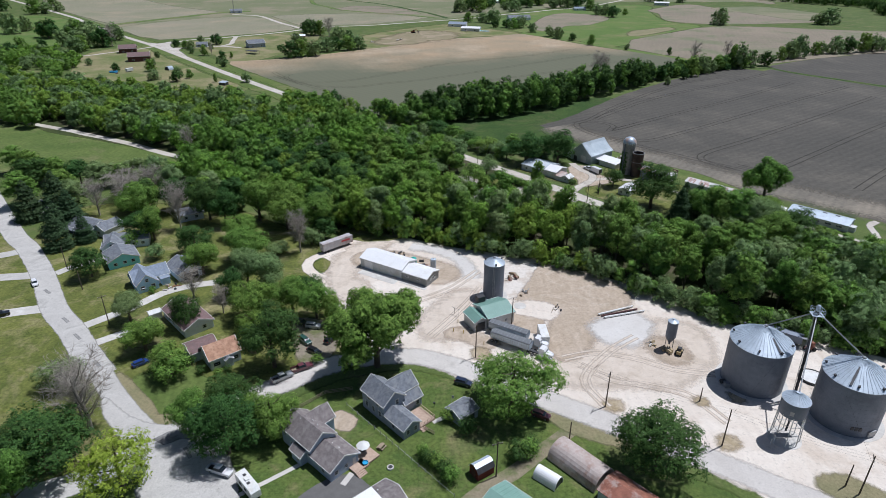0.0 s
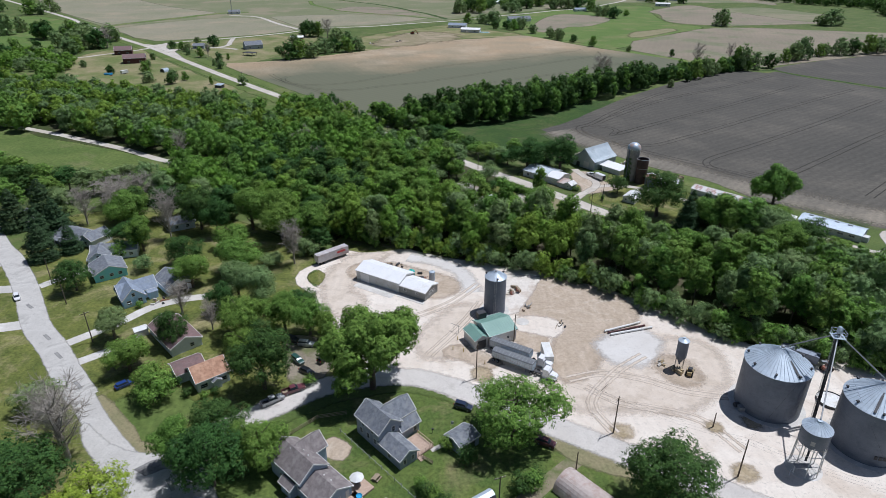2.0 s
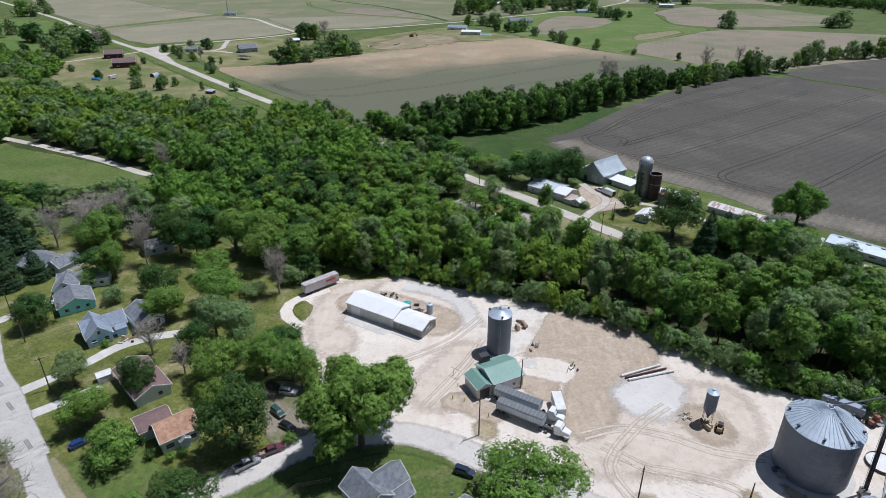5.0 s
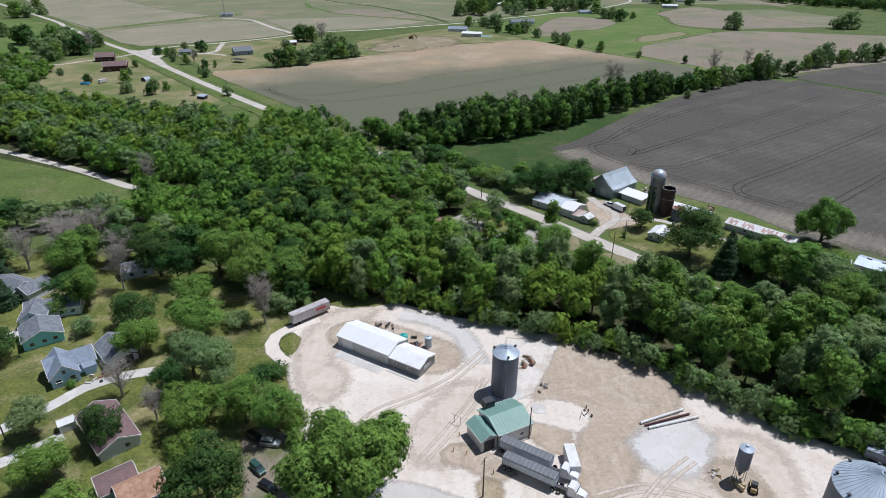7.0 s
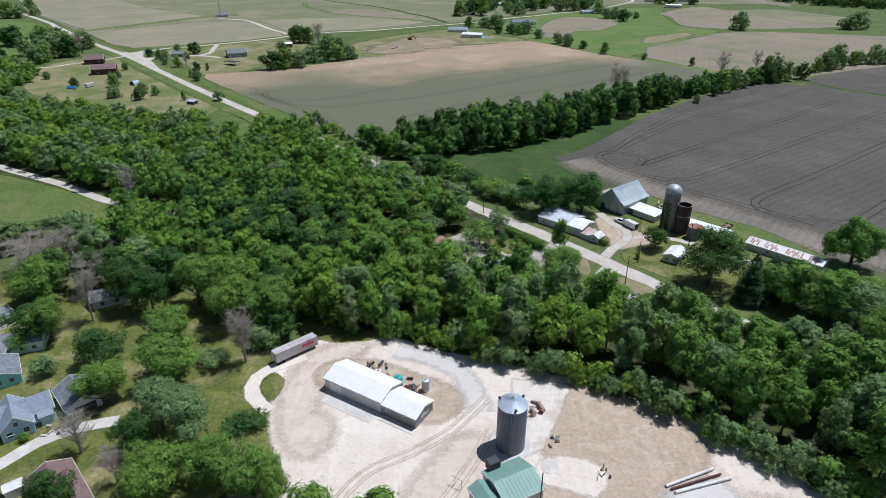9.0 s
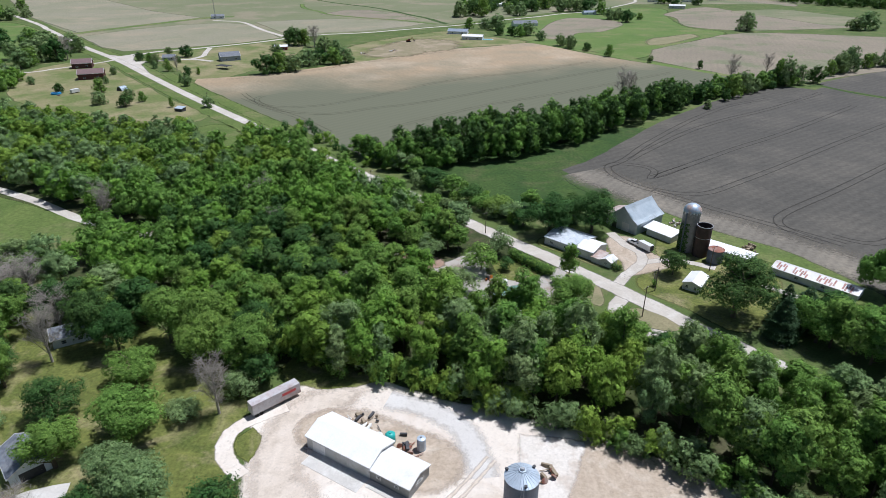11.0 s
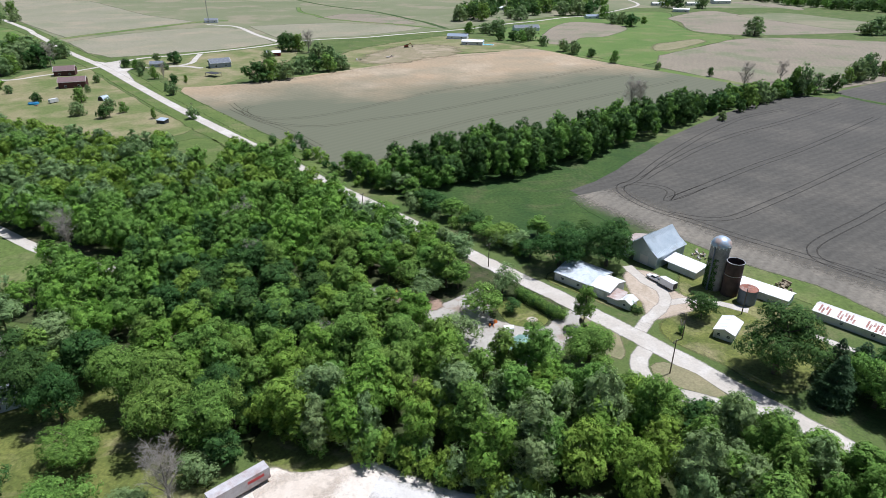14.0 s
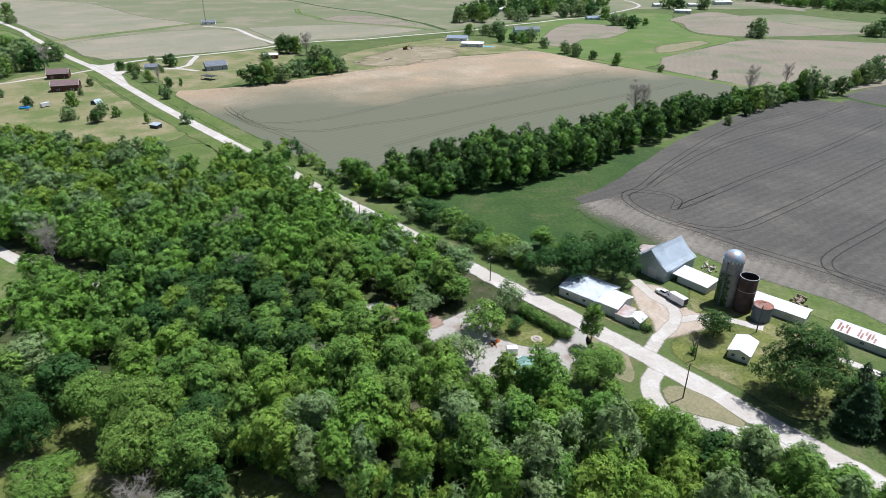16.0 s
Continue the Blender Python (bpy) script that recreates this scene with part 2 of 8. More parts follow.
GREEN_METAL = corrugated("green_sheet_metal", (0.19, 0.32, 0.27), (0.22, 0.36, 0.305), (0.26, 0.38, 0.33), 8, "X", 0.45, 0.0)
TEAL = paint("teal_plastic", (0.05, 0.42, 0.38), 0.4)
GREY_SHINGLE = paint("grey_shingles", (0.19, 0.205, 0.23), 0.85, 0, 0.3, (0.23, 0.24, 0.25), 6, 1.2)
BROWN_SHINGLE = paint("taupe_shingles", (0.215, 0.188, 0.182), 0.85, 0, 0.25, (0.26, 0.235, 0.225), 6, 1.2)
ORANGE_SHINGLE = paint("orange_brown_shingles", (0.43, 0.25, 0.165), 0.85, 0, 0.25, (0.5, 0.31, 0.21), 6, 1.2)
WINE_SHINGLE = paint("wine_brown_shingles", (0.21, 0.14, 0.135), 0.85, 0, 0.25, (0.17, 0.125, 0.12), 6, 1.2)
BLUE_SHINGLE = paint("blue_grey_shingles", (0.27, 0.315, 0.39), 0.85, 0, 0.25, (0.25, 0.285, 0.32), 6, 1.2)


def siding(name, colour):
    return corrugated(name, tuple(c * 0.92 for c in colour), colour, tuple(c * 0.85 for c in colour), 5.0, "Z", 0.6, 0.0)


GREY_SIDING = siding("slate_grey_siding", (0.33, 0.37, 0.44))
BLUEGREY_SIDING = siding("blue_grey_siding", (0.42, 0.49, 0.59))
BLUE_SIDING = siding("powder_blue_siding", (0.5, 0.7, 0.92))
TURQ_SIDING = siding("turquoise_siding", (0.34, 0.8, 0.83))
PALE_SIDING = siding("pale_siding", (0.68, 0.72, 0.76))
RED_SIDING = siding("barn_red_siding", (0.16, 0.03, 0.03))
WINE_SIDING = siding("wine_brown_siding", (0.1, 0.04, 0.04))
BLOCKWORK = paint("grey_blockwork", (0.3, 0.3, 0.29), 0.85, 0, 0.2)
CONCRETE_STAVE = corrugated("weathered_stave_concrete", (0.3, 0.285, 0.26), (0.38, 0.36, 0.33), (0.22, 0.2, 0.18), 5, "Z", 0.85, 0.0, (0.45, 0.65), 0.5)
GLASS = paint("window_glass", (0.03, 0.04, 0.05), 0.08, 0.0, 0.1)
RUBBER = paint("tyre_rubber", (0.02, 0.02, 0.02), 0.8)
TIMBER = surface("weathered_timber", (0.26, 0.2, 0.14), (0.34, 0.28, 0.2), fine=8, broad=1.5, grain=0.25)
POLEWOOD = surface("creosoted_pole", (0.1, 0.08, 0.06), (0.16, 0.13, 0.1), fine=8, broad=1.0, grain=0.3)
DECKING = surface("deck_boards", (0.4, 0.29, 0.22), (0.48, 0.36, 0.28), fine=6, broad=1.5, grain=0.15)




# ---- ground, fields and roads ----
bm = bmesh.new()
bmesh.ops.create_grid(bm, x_segments=8, y_segments=8, size=3000, matrix=Matrix.Translation((0, 1500, 0)))
tagged(part("ground", bm, GRASS), "rough green grassland with drier patches", "ground", kind="structure")



def tilled(m, turn, gap, depth):
    """Planting rows: lighter and darker lines over a soil, gap metres apart."""
    t, bsdf = m.node_tree, m.node_tree.nodes["Principled BSDF"]
    at = t.nodes.new("ShaderNodeTexCoord").outputs["Object"]
    spin = node(t, "ShaderNodeMapping")
    spin.inputs["Rotation"].default_value = (0, 0, radians(turn))
    t.links.new(at, spin.inputs["Vector"])
    w = node(t, "ShaderNodeTexWave", Scale=2 * math.pi / gap / 20, Distortion=1.6, Detail=2.0)
    w.inputs["Detail Scale"].default_value = 0.4
    t.links.new(spin.outputs[0], w.inputs["Vector"])
    n = node(t, "ShaderNodeMapRange")
    n.inputs[3].default_value, n.inputs[4].default_value = 1 - depth, 1 + depth
    t.links.new(w.outputs["Fac"], n.inputs[0])
    was = bsdf.inputs["Base Color"].links[0].from_socket
    t.links.new(blend(t, 1.0, was, n.outputs[0], "MULTIPLY"), bsdf.inputs["Base Color"])
    return m


def scraped(m, gap, depth):
    """Curved marks of wheels and blades, about gap metres apart, that fade in and out."""
    t, bsdf = m.node_tree, m.node_tree.nodes["Principled BSDF"]
    at = t.nodes.new("ShaderNodeTexCoord").outputs["Object"]
    w = node(t, "ShaderNodeTexWave", Scale=2 * math.pi / gap / 20, Distortion=34.0, Detail=2.0)
    w.inputs["Detail Scale"].default_value = 0.06
    t.links.new(at, w.inputs["Vector"])
    n = node(t, "ShaderNodeMapRange")
    n.inputs[3].default_value, n.inputs[4].default_value = 1 - depth, 1 + depth
    t.links.new(w.outputs["Fac"], n.inputs[0])
    was = bsdf.inputs["Base Color"].links[0].from_socket
    lines = blend(t, 1.0, was, n.outputs[0], "MULTIPLY")
    t.links.new(blend(t, stretch(t, noise_of(t, at, 0.09, 3.0), 0.4, 0.62), was, lines), bsdf.inputs["Base Color"])
    return m


def cloud_shaded(m, crop_shade, low, high, lean=0.0):
    """Sprouting soil with cloud shade painted into its near part, between two lines across the field."""
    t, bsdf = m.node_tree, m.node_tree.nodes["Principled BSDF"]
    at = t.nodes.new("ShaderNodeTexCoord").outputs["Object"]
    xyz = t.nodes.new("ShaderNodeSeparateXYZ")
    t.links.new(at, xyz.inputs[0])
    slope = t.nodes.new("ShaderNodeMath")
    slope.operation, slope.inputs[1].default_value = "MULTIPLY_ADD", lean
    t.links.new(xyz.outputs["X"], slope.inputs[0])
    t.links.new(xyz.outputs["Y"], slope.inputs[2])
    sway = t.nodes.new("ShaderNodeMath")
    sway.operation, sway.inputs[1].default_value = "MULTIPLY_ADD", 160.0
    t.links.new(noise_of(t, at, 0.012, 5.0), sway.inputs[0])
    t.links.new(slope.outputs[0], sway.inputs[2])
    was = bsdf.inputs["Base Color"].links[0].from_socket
    t.links.new(blend(t, stretch(t, sway.outputs[0], low + 80, high + 80), crop_shade, was), bsdf.inputs["Base Color"])
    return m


# near part mixes the green of sprouts with a painted cloud shadow
SOIL_TAN = tilled(cloud_shaded(surface("tan_soil", (0.37, 0.275, 0.175), (0.29, 0.24, 0.16), (0.42, 0.335, 0.235), fine=0.5, broad=0.014, grain=0.3, amount=(0.4, 0.6), patch=(0.5, 0.7)), (0.135, 0.138, 0.09), 575, 665, -0.35), 45, 5.0, 0.035)
# cloud shade is mixed into this soil; the headland keeps the sunlit tone
SOIL_CLOUDED = tilled(surface("dark_soil", (0.1, 0.092, 0.077), (0.078, 0.073, 0.062), (0.138, 0.124, 0.101), fine=0.5, broad=0.014, grain=0.3, patch=(0.5, 0.75)), 55, 4.4, 0.06)
SOIL_PALE = tilled(surface("pale_soil", (0.27, 0.225, 0.165), (0.215, 0.185, 0.135), (0.18, 0.185, 0.11), fine=0.5, broad=0.01, grain=0.3), 20, 6.0, 0.02)
SOIL_NORTH = tilled(surface("grey_green_soil", (0.27, 0.245, 0.175), (0.215, 0.215, 0.135), (0.31, 0.265, 0.185), fine=0.4, broad=0.012, grain=0.3, patch=(0.5, 0.7)), 50, 5.0, 0.05)
SOIL_GREEN = surface("sprouting_soil", (0.19, 0.195, 0.11), (0.15, 0.17, 0.085), (0.24, 0.215, 0.14), fine=0.3, broad=0.008, grain=0.14)
PASTURE = surface("pasture", (0.088, 0.15, 0.032), (0.125, 0.18, 0.045), (0.19, 0.19, 0.08), fine=0.6, broad=0.014, grain=0.3, patch=(0.5, 0.7))

COUNTY = [(-1500, 1980), (-661, 1091), (-511, 921), (-405, 794), (-329, 710), (-299, 676), (-247, 612), (-202, 557), (-161, 508), (-130, 472), (-103, 441), (-79, 415), (-59, 390), (-46, 375), (-30, 357), (-12, 337), (11, 309), (26, 292), (38, 279), (55, 259), (63, 249), (71, 239), (78.5, 229), (86, 220), (96, 208), (112, 190), (150, 146), (260, 20)]
TAN_FIELD = [(-199, 585), (-192, 601), (-169, 610), (-154, 618), (-130, 634), (-106, 656), (-80, 678), (-47, 709), (-11, 748), (12, 762), (59, 780), (97, 803), (127, 765), (152, 724), (193, 671), (237, 619), (232, 596), (178, 548), (131, 528), (79, 470), (37, 440), (-30, 396), (-48, 404), (-109, 474)]
DARK_FIELD = [(60, 372), (74, 384), (89, 402), (111, 430), (136, 461), (164, 490), (195, 521), (224, 544), (252, 561), (268, 567), (278, 564), (285, 557), (296, 566), (306, 545), (320, 526), (334, 507), (352, 484), (420, 400), (440, 300), (330, 200), (250, 165), (190, 215), (160, 242), (129, 267), (118, 281), (113, 289), (106, 296), (100, 302), (94, 311), (89, 324), (82, 336), (74, 347), (66, 359)]
sheet("field_tan", TAN_FIELD, 0.05, SOIL_TAN, "sprouting crop field with near side darkened for cloud shade and bare tan upper edge", "field", 1.5, 8)
sheet("field_dark", DARK_FIELD, 0.05, SOIL_CLOUDED, "bare tilled field with planting rows, darkened for cloud shade", "field", 1.0, 8)
sheet("field_hill", [(301, 579), (334, 603), (374, 626), (413, 643), (465, 662), (560, 640), (700, 500), (520, 380), (430, 420), (356, 494), (330, 526), (308, 556)], 0.05, SOIL_CLOUDED, "bare tilled field past a grass strip, darkened for cloud shade", "field", 1.5, 10)
sheet("field_far", [(-1200, 1900), (-700, 1160), (-460, 880), (-330, 745), (-180, 850), (-10, 955), (90, 1065), (350, 1300), (900, 1300), (1500, 1100), (1500, 2400), (-1200, 2400)], 0.02, SOIL_GREEN, "sprouting crop land out to the horizon", "field", 2, 40, False)
sheet("field_north", [(-640, 1092), (-453, 890), (-423, 952), (-362, 1063), (-483, 1167), (-660, 1380), (-723, 1452), (-980, 1560)], 0.05, SOIL_NORTH, "pale crop field beyond the junction", "field", 2, 20, False, 5)
sheet("field_west", [(-434, 858), (-367, 774), (-330, 746), (-312, 756), (-265, 782), (-231, 805), (-194, 847), (-262, 973), (-308, 998), (-360, 974), (-407, 917)], 0.05, SOIL_NORTH, "pale crop field beside the side road", "field", 2, 20, False, 4)
sheet("field_centre", [(-266, 1011), (-186, 870), (-150, 895), (-98, 915), (-45, 966), (-24, 997), (-72, 1024), (-147, 1052), (-209, 1038)], 0.05, SOIL_NORTH, "grey-green crop field north of the side road", "field", 2, 20, False, 4)
sheet("field_creek", [(-191, 1114), (-167, 1183), (-121, 1183), (-71, 1129), (-37, 1051), (-73, 1037), (-135, 1082)], 0.055, SOIL_PALE, "pale crop field beside a creek", "field", 2, 20, False, 4)
ribbon("field_strip", [(-457, 881), (-442, 917), (-403, 986), (-356, 1068), (-320, 1083)], 17, 0.06, PASTURE, "green grass strip between far fields", "grass", 2, 10, 4)
ribbon("creek_bank", [(-339, 1523), (-308, 1492), (-240, 1380), (-186, 1307), (-127, 1241), (-83, 1173), (-53, 1113), (-26, 1066), (7, 984)], 9, 0.06, MEADOW, "winding weedy creek bank through crop land", "grass", 2, 10, 2)
ribbon("field_swale", [(-263, 1307), (-240, 1222), (-205, 1165), (-178, 1114), (-116, 1066), (-65, 1037), (-8, 984)], 10, 0.062, PASTURE, "grassy swale through crop land", "grass", 2, 8, 3)
sheet("pasture", [(72, 900), (72, 948), (150, 1080), (301, 1209), (376, 1208), (342, 1079), (326, 946), (354, 892), (276, 811), (186, 700), (160, 745), (112, 800)], 0.04, PASTURE, "bright green pasture", "grass", 2, 12, True, 6)
sheet("field_small", [(120, 873), (130, 836), (148, 845), (170, 893), (200, 903), (247, 976), (246, 1028), (197, 1064), (153, 996)], 0.05, SOIL_PALE, "small pale crop field among farmsteads", "field", 2, 10, True, 3)
sheet("field_middle", [(224, 754), (247, 779), (282, 810), (345, 872), (388, 892), (450, 882), (514, 857), (700, 800), (620, 690), (420, 650), (359, 621), (300, 590), (240, 606), (240, 628), (225, 648), (200, 693)], 0.05, SOIL_PALE, "bare pale brown crop field", "field", 2, 12, False, 3)
sheet("field_slope", [(358, 1126), (353, 1063), (334, 958), (386, 918), (438, 923), (500, 934), (550, 956), (519, 1020), (490, 1109), (463, 1237)], 0.05, SOIL_PALE, "pale crop field on a far slope", "field", 2, 14, True, 4)
sheet("field_slope_upper", [(474, 1151), (509, 1062), (528, 981), (565, 968), (628, 1033), (599, 1150), (578, 1196), (518, 1187)], 0.055, SOIL_GREEN, "sprouting crop field on a far slope", "field", 2, 14, True, 4)
sheet("field_top", [(572, 1426), (592, 1373), (628, 1256), (653, 1323), (633, 1412)], 0.055, SOIL_PALE, "pale crop field below far woods", "field", 2, 20, True, 4)
sheet("pasture_dry", [(232, 791), (252, 802), (276, 827), (308, 863), (307, 877), (272, 854), (245, 832)], 0.05, DRY, "dry tan hollow in the pasture", "grass", 2, 8, True, 7)
sheet("junction_apron", [(-334, 720), (-320, 712), (-314, 720), (-310, 732), (-305, 710), (-300, 696), (-290, 680), (-281, 684), (-280, 668), (-253, 623), (-262, 628), (-290, 662), (-311, 690)], 0.086, ROADSTONE, "wide gravel junction of two country roads", "road", 0.6, 4, False, 2)
sheet("meadow", [(-22, 378), (10, 386), (44, 410), (75, 428), (112, 448), (124, 442), (96, 405), (68, 372), (78, 345), (94, 318), (108, 300), (92, 299), (68, 310), (50, 308), (20, 332), (-5, 352)], 0.036, MEADOW, "deep green meadow between road and tree line", "grass", 1.0, 6, True, 1.5)
sheet("meadow_west", [(-660, 927), (-645, 1000), (-590, 985), (-500, 890), (-425, 800), (-405, 740), (-425, 705), (-440, 680), (-470, 640), (-560, 720)], 0.03, PASTURE, "bright green meadow beside the far road", "grass", 2, 10, True, 4)
sheet("meadow_hollow", [(-400, 556), (-368, 547), (-346, 526), (-331, 494), (-350, 486), (-390, 500)], 0.03, VERGE, "small green clearing in the wood", "grass", 2, 6, True, 3)
sheet("clearing_west", [(-270, 368), (-228, 350), (-189, 333), (-152, 313), (-136, 298), (-134, 282), (-165, 276), (-215, 284), (-270, 290)], 0.04, VERGE, "mown green clearing beside a gravel lane", "grass", 1.0, 6, True, 2)

scraped(DIRT, 2.1, 0.04)
scraped(GRAVEL, 2.6, 0.03)
YARD = [(-42, 196), (-35, 206), (-25, 209.5), (-15, 209), (-5.7, 205), (3.5, 201), (14, 198), (24, 194), (32, 192), (38, 188), (45, 184), (52, 180), (59, 176), (65, 171), (69, 165), (82, 152), (102, 143), (118, 135), (150, 113), (160, 60), (90, 75), (60, 93), (41, 107), (26, 115), (11, 123), (-7, 133), (-20, 138), (-31, 148), (-31, 157), (-36, 167), (-39.4, 176), (-40, 184)]
sheet("gravel_yard", YARD, 0.03, GRAVEL, "pale crushed-limestone yard with tyre marks", "ground", 0.8, 3, True, 1.4)
sheet("yard_dirt", [(32.6, 186.9), (39.3, 184.8), (48.9, 179.7), (54.7, 173.7), (58.3, 167.0), (52.9, 156.9), (45.9, 148.7), (38.9, 139.0), (32.4, 133.9), (30.6, 139.0), (31.6, 146.9), (34.2, 153.1), (32.4, 160.7), (25.8, 162.7), (24.2, 168.0), (27.3, 177.2)], 0.045, DIRT, "brown dirt scraped by machine tracks", "ground", 1.2, 3, True, 3.5)
sheet("yard_dirt_scale", [(19.6, 156.7), (24.4, 157.7), (29.2, 154.3), (27.9, 146.9), (24.9, 147.8), (21.0, 152.1)], 0.044, DIRT, "brown dirt round the scale house", "ground", 0.8, 2, True, 2.0)
sheet("scale_verge", [(2.9, 148.5), (9.1, 146.0), (15.5, 141.2), (12.3, 139.7), (6.5, 143.3), (1.7, 144.4)], 0.043, DIRT, "brown dirt between scale and road", "ground", 0.8, 2, True, 2.5)
sheet("bin_apron", [(19.2, 190.1), (32.8, 188.0), (28.0, 177.2), (23.2, 166.9), (17.6, 163.3), (18.0, 174.7)], 0.052, surface("dusty_slab", (0.6, 0.55, 0.485), (0.68, 0.63, 0.57), (0.52, 0.45, 0.38), fine=1.5, broad=0.3, grain=0.14), "broken pale concrete apron behind the bin", "ground", 0.6, 2, False, 1.2)
sheet("yard_dirt_shed", [(-29, 196), (-18, 197), (-6, 191), (3, 186), (4, 179), (-4, 176), (-20, 185), (-30, 190)], 0.044, DIRT, "brown dirt round the white shed", "ground", 1.0, 2, True, 3.0)
sheet("yard_screenings", [(45, 149), (51, 154), (58, 156), (60, 151), (57, 145), (52, 141), (47, 143)], 0.06, SCREENINGS, "fresh pile-spread grey screenings", "ground", 1.0, 3, True, 4.0)
ribbon("yard_screenings_lane", [(-12, 202.5), (0, 198), (8, 189), (10, 178)], 8.5, 0.05, SCREENINGS, "pale grey wheel lane round the shed", "ground", 0.9, 3, 3.0)
sheet("islet_grass", [(-44.6, 189.5), (-42.3, 192.6), (-39.8, 190), (-40.2, 182.5), (-43.2, 184.5)], 0.05, LAWN, "grass islet inside the gravel loop", "grass", 0.4, 2, True, 0.6)
sheet("wood_verge", [(-40, 213), (-36, 222), (-26, 218), (-14, 212), (-20, 208), (-30, 207)], 0.035, LAWN, "tall bright grass between yard and wood", "grass", 0.6, 2, True, 1.2)
sheet("feed_bin_dirt", [(59, 140.5), (61, 142.5), (64, 141.5), (65.5, 138), (65, 134.5), (62, 133.5), (60, 136)], 0.064, DIRT, "brown straw-strewn dirt round the feed bin", "ground", 0.8, 1.5, True, 4.0)
sheet("pad_gravel", [(22.2, 162.2), (28, 163.5), (33.5, 161.5), (35, 158.2), (32.2, 154), (26, 155.6), (21.5, 158.1)], 0.06, GRAVEL, "pale packed limestone beside the scale house", "ground", 0.9, 1.5, True, 1.6)
ribbon("road_village", [(-62, 108), (-46, 119), (-37, 126), (-26, 132.5), (-7, 135), (12, 126), (30, 115), (45, 106), (60, 97), (75, 87), (110, 66), (160, 36)], 8.4, 0.065, surface("dusty_road", (0.51, 0.475, 0.435), (0.59, 0.555, 0.51), (0.42, 0.39, 0.35), fine=2.5, broad=0.12, grain=0.14, patch=(0.55, 0.75), swirl=0.8), "sun-bleached village road dusted with limestone", soft=1.5)
sheet("street_junction", [(-83, 117.5), (-74, 111), (-66, 108), (-57.7, 108.5), (-49.1, 102), (-41.7, 88), (-50, 86), (-61.4, 88), (-63, 96), (-71.5, 103.5), (-80, 112)], 0.075, ASPHALT, "wide sun-bleached street junction", "road", 0.4, 2, True, 0.8)
ribbon("street_lower", [(-92, 131), (-79, 116.6), (-64, 103), (-52, 93.7), (-40, 82), (10, 30)], 6.0, 0.062, ASPHALT, "sun-bleached residential street past the junction", soft=0.6)
ribbon("street_west", [(-250, 310), (-171, 219), (-152, 200), (-134, 179), (-119, 159), (-107, 147), (-99, 138), (-88, 126.5)], 7.8, 0.07, ASPHALT, "sun-bleached residential street", soft=0.6)
ribbon("street_south", [(-63, 103), (-75, 92), (-90, 84), (-130, 60)], 7.5, 0.06, ASPHALT, "side street in tree shade", soft=0.6)
ribbon("county_road", COUNTY, 7.4, 0.09, ROADSTONE, "pale limestone county road with worn wheel tracks", rough=0.5, soft=0.9)
ribbon("county_verge", [q for q in COUNTY if 430 < q[1] < 1000], 26, 0.034, VERGE, "green grass verges along the county road", "grass", 1.5, 6, 2.0)
ribbon("branch_verge", [(-300, 732), (-272, 756), (-250, 774), (-227, 793), (-199, 821), (-180, 847), (-147, 875), (-96, 894), (-57, 920), (-15, 948), (14, 966)], 18, 0.058, VERGE, "green grass verges along the side road", "grass", 1.2, 6, 2.0)
ribbon("road_branch", [(-310, 696), (-307, 717), (-295, 742), (-272, 756), (-250, 774), (-227, 793), (-199, 821), (-180, 847), (-147, 875), (-96, 894), (-57, 920), (-15, 948), (14, 966), (53, 996), (96, 1043), (142, 1080), (192, 1128), (243, 1162), (299, 1238), (370, 1350), (387, 1442), (384, 1501)], 7.0, 0.08, ROADSTONE, "pale gravel side road", soft=1.0)
ribbon("drive_far", [(-189, 856), (-233, 921), (-283, 1005), (-317, 1025), (-335, 1032)], 6, 0.07, ROADSTONE, "gravel farm drive")
ribbon("lane_west", [(-420, 450), (-243, 367), (-210, 350), (-175, 331), (-144, 311), (-110, 296)], 4.5, 0.07, ROADSTONE, "pale gravel lane through the clearing")

# ---- lawns, drives and bare patches ----
DARK_PATCH = surface("road_repair", (0.24, 0.235, 0.225), (0.3, 0.29, 0.275), fine=2.5, broad=0.4, grain=0.15)
sheet("lawn_village", [(-152, 200), (-133, 178), (-118, 158), (-98, 137), (-79, 116), (-62, 107), (-45, 121), (-25, 138), (-36, 165), (-44, 180), (-48, 205), (-70, 225), (-100, 240), (-150, 240)], 0.012, LAWN, "mown village lawns with dry patches", "grass", 1.0, 4, True, 1.5)
sheet("lawn_south", [(-55, 98), (-42, 112), (-26, 124), (-6, 128), (12, 118), (40, 101), (62, 86), (100, 60), (40, 40), (-20, 50), (-40, 80)], 0.016, LUSH, "mown lawns below the road", "grass", 0.8, 4, True, 1.5)
sheet("lawn_west", [(-165, 210), (-135, 180), (-108, 148), (-80, 116.5), (-66, 100), (-110, 80), (-170, 120), (-200, 190)], 0.014, LAWN, "mown lawn across the street", "grass", 0.8, 4, True, 1.5)
sheet("lawn_farm", [(66, 262), (75, 270), (79, 282), (84, 296), (92, 300), (100, 280), (112, 262), (98, 240), (86, 232), (76, 245), (67, 254)], 0.043, LAWN, "mown farmyard grass", "grass", 0.6, 3, True, 1.5)
sheet("lawn_shop", [(37, 290), (46, 281), (55, 272), (62, 271), (65, 276), (62, 283), (54, 291), (44, 296)], 0.047, LAWN, "grass strip round the workshop", "grass", 0.5, 3, True, 1.5)
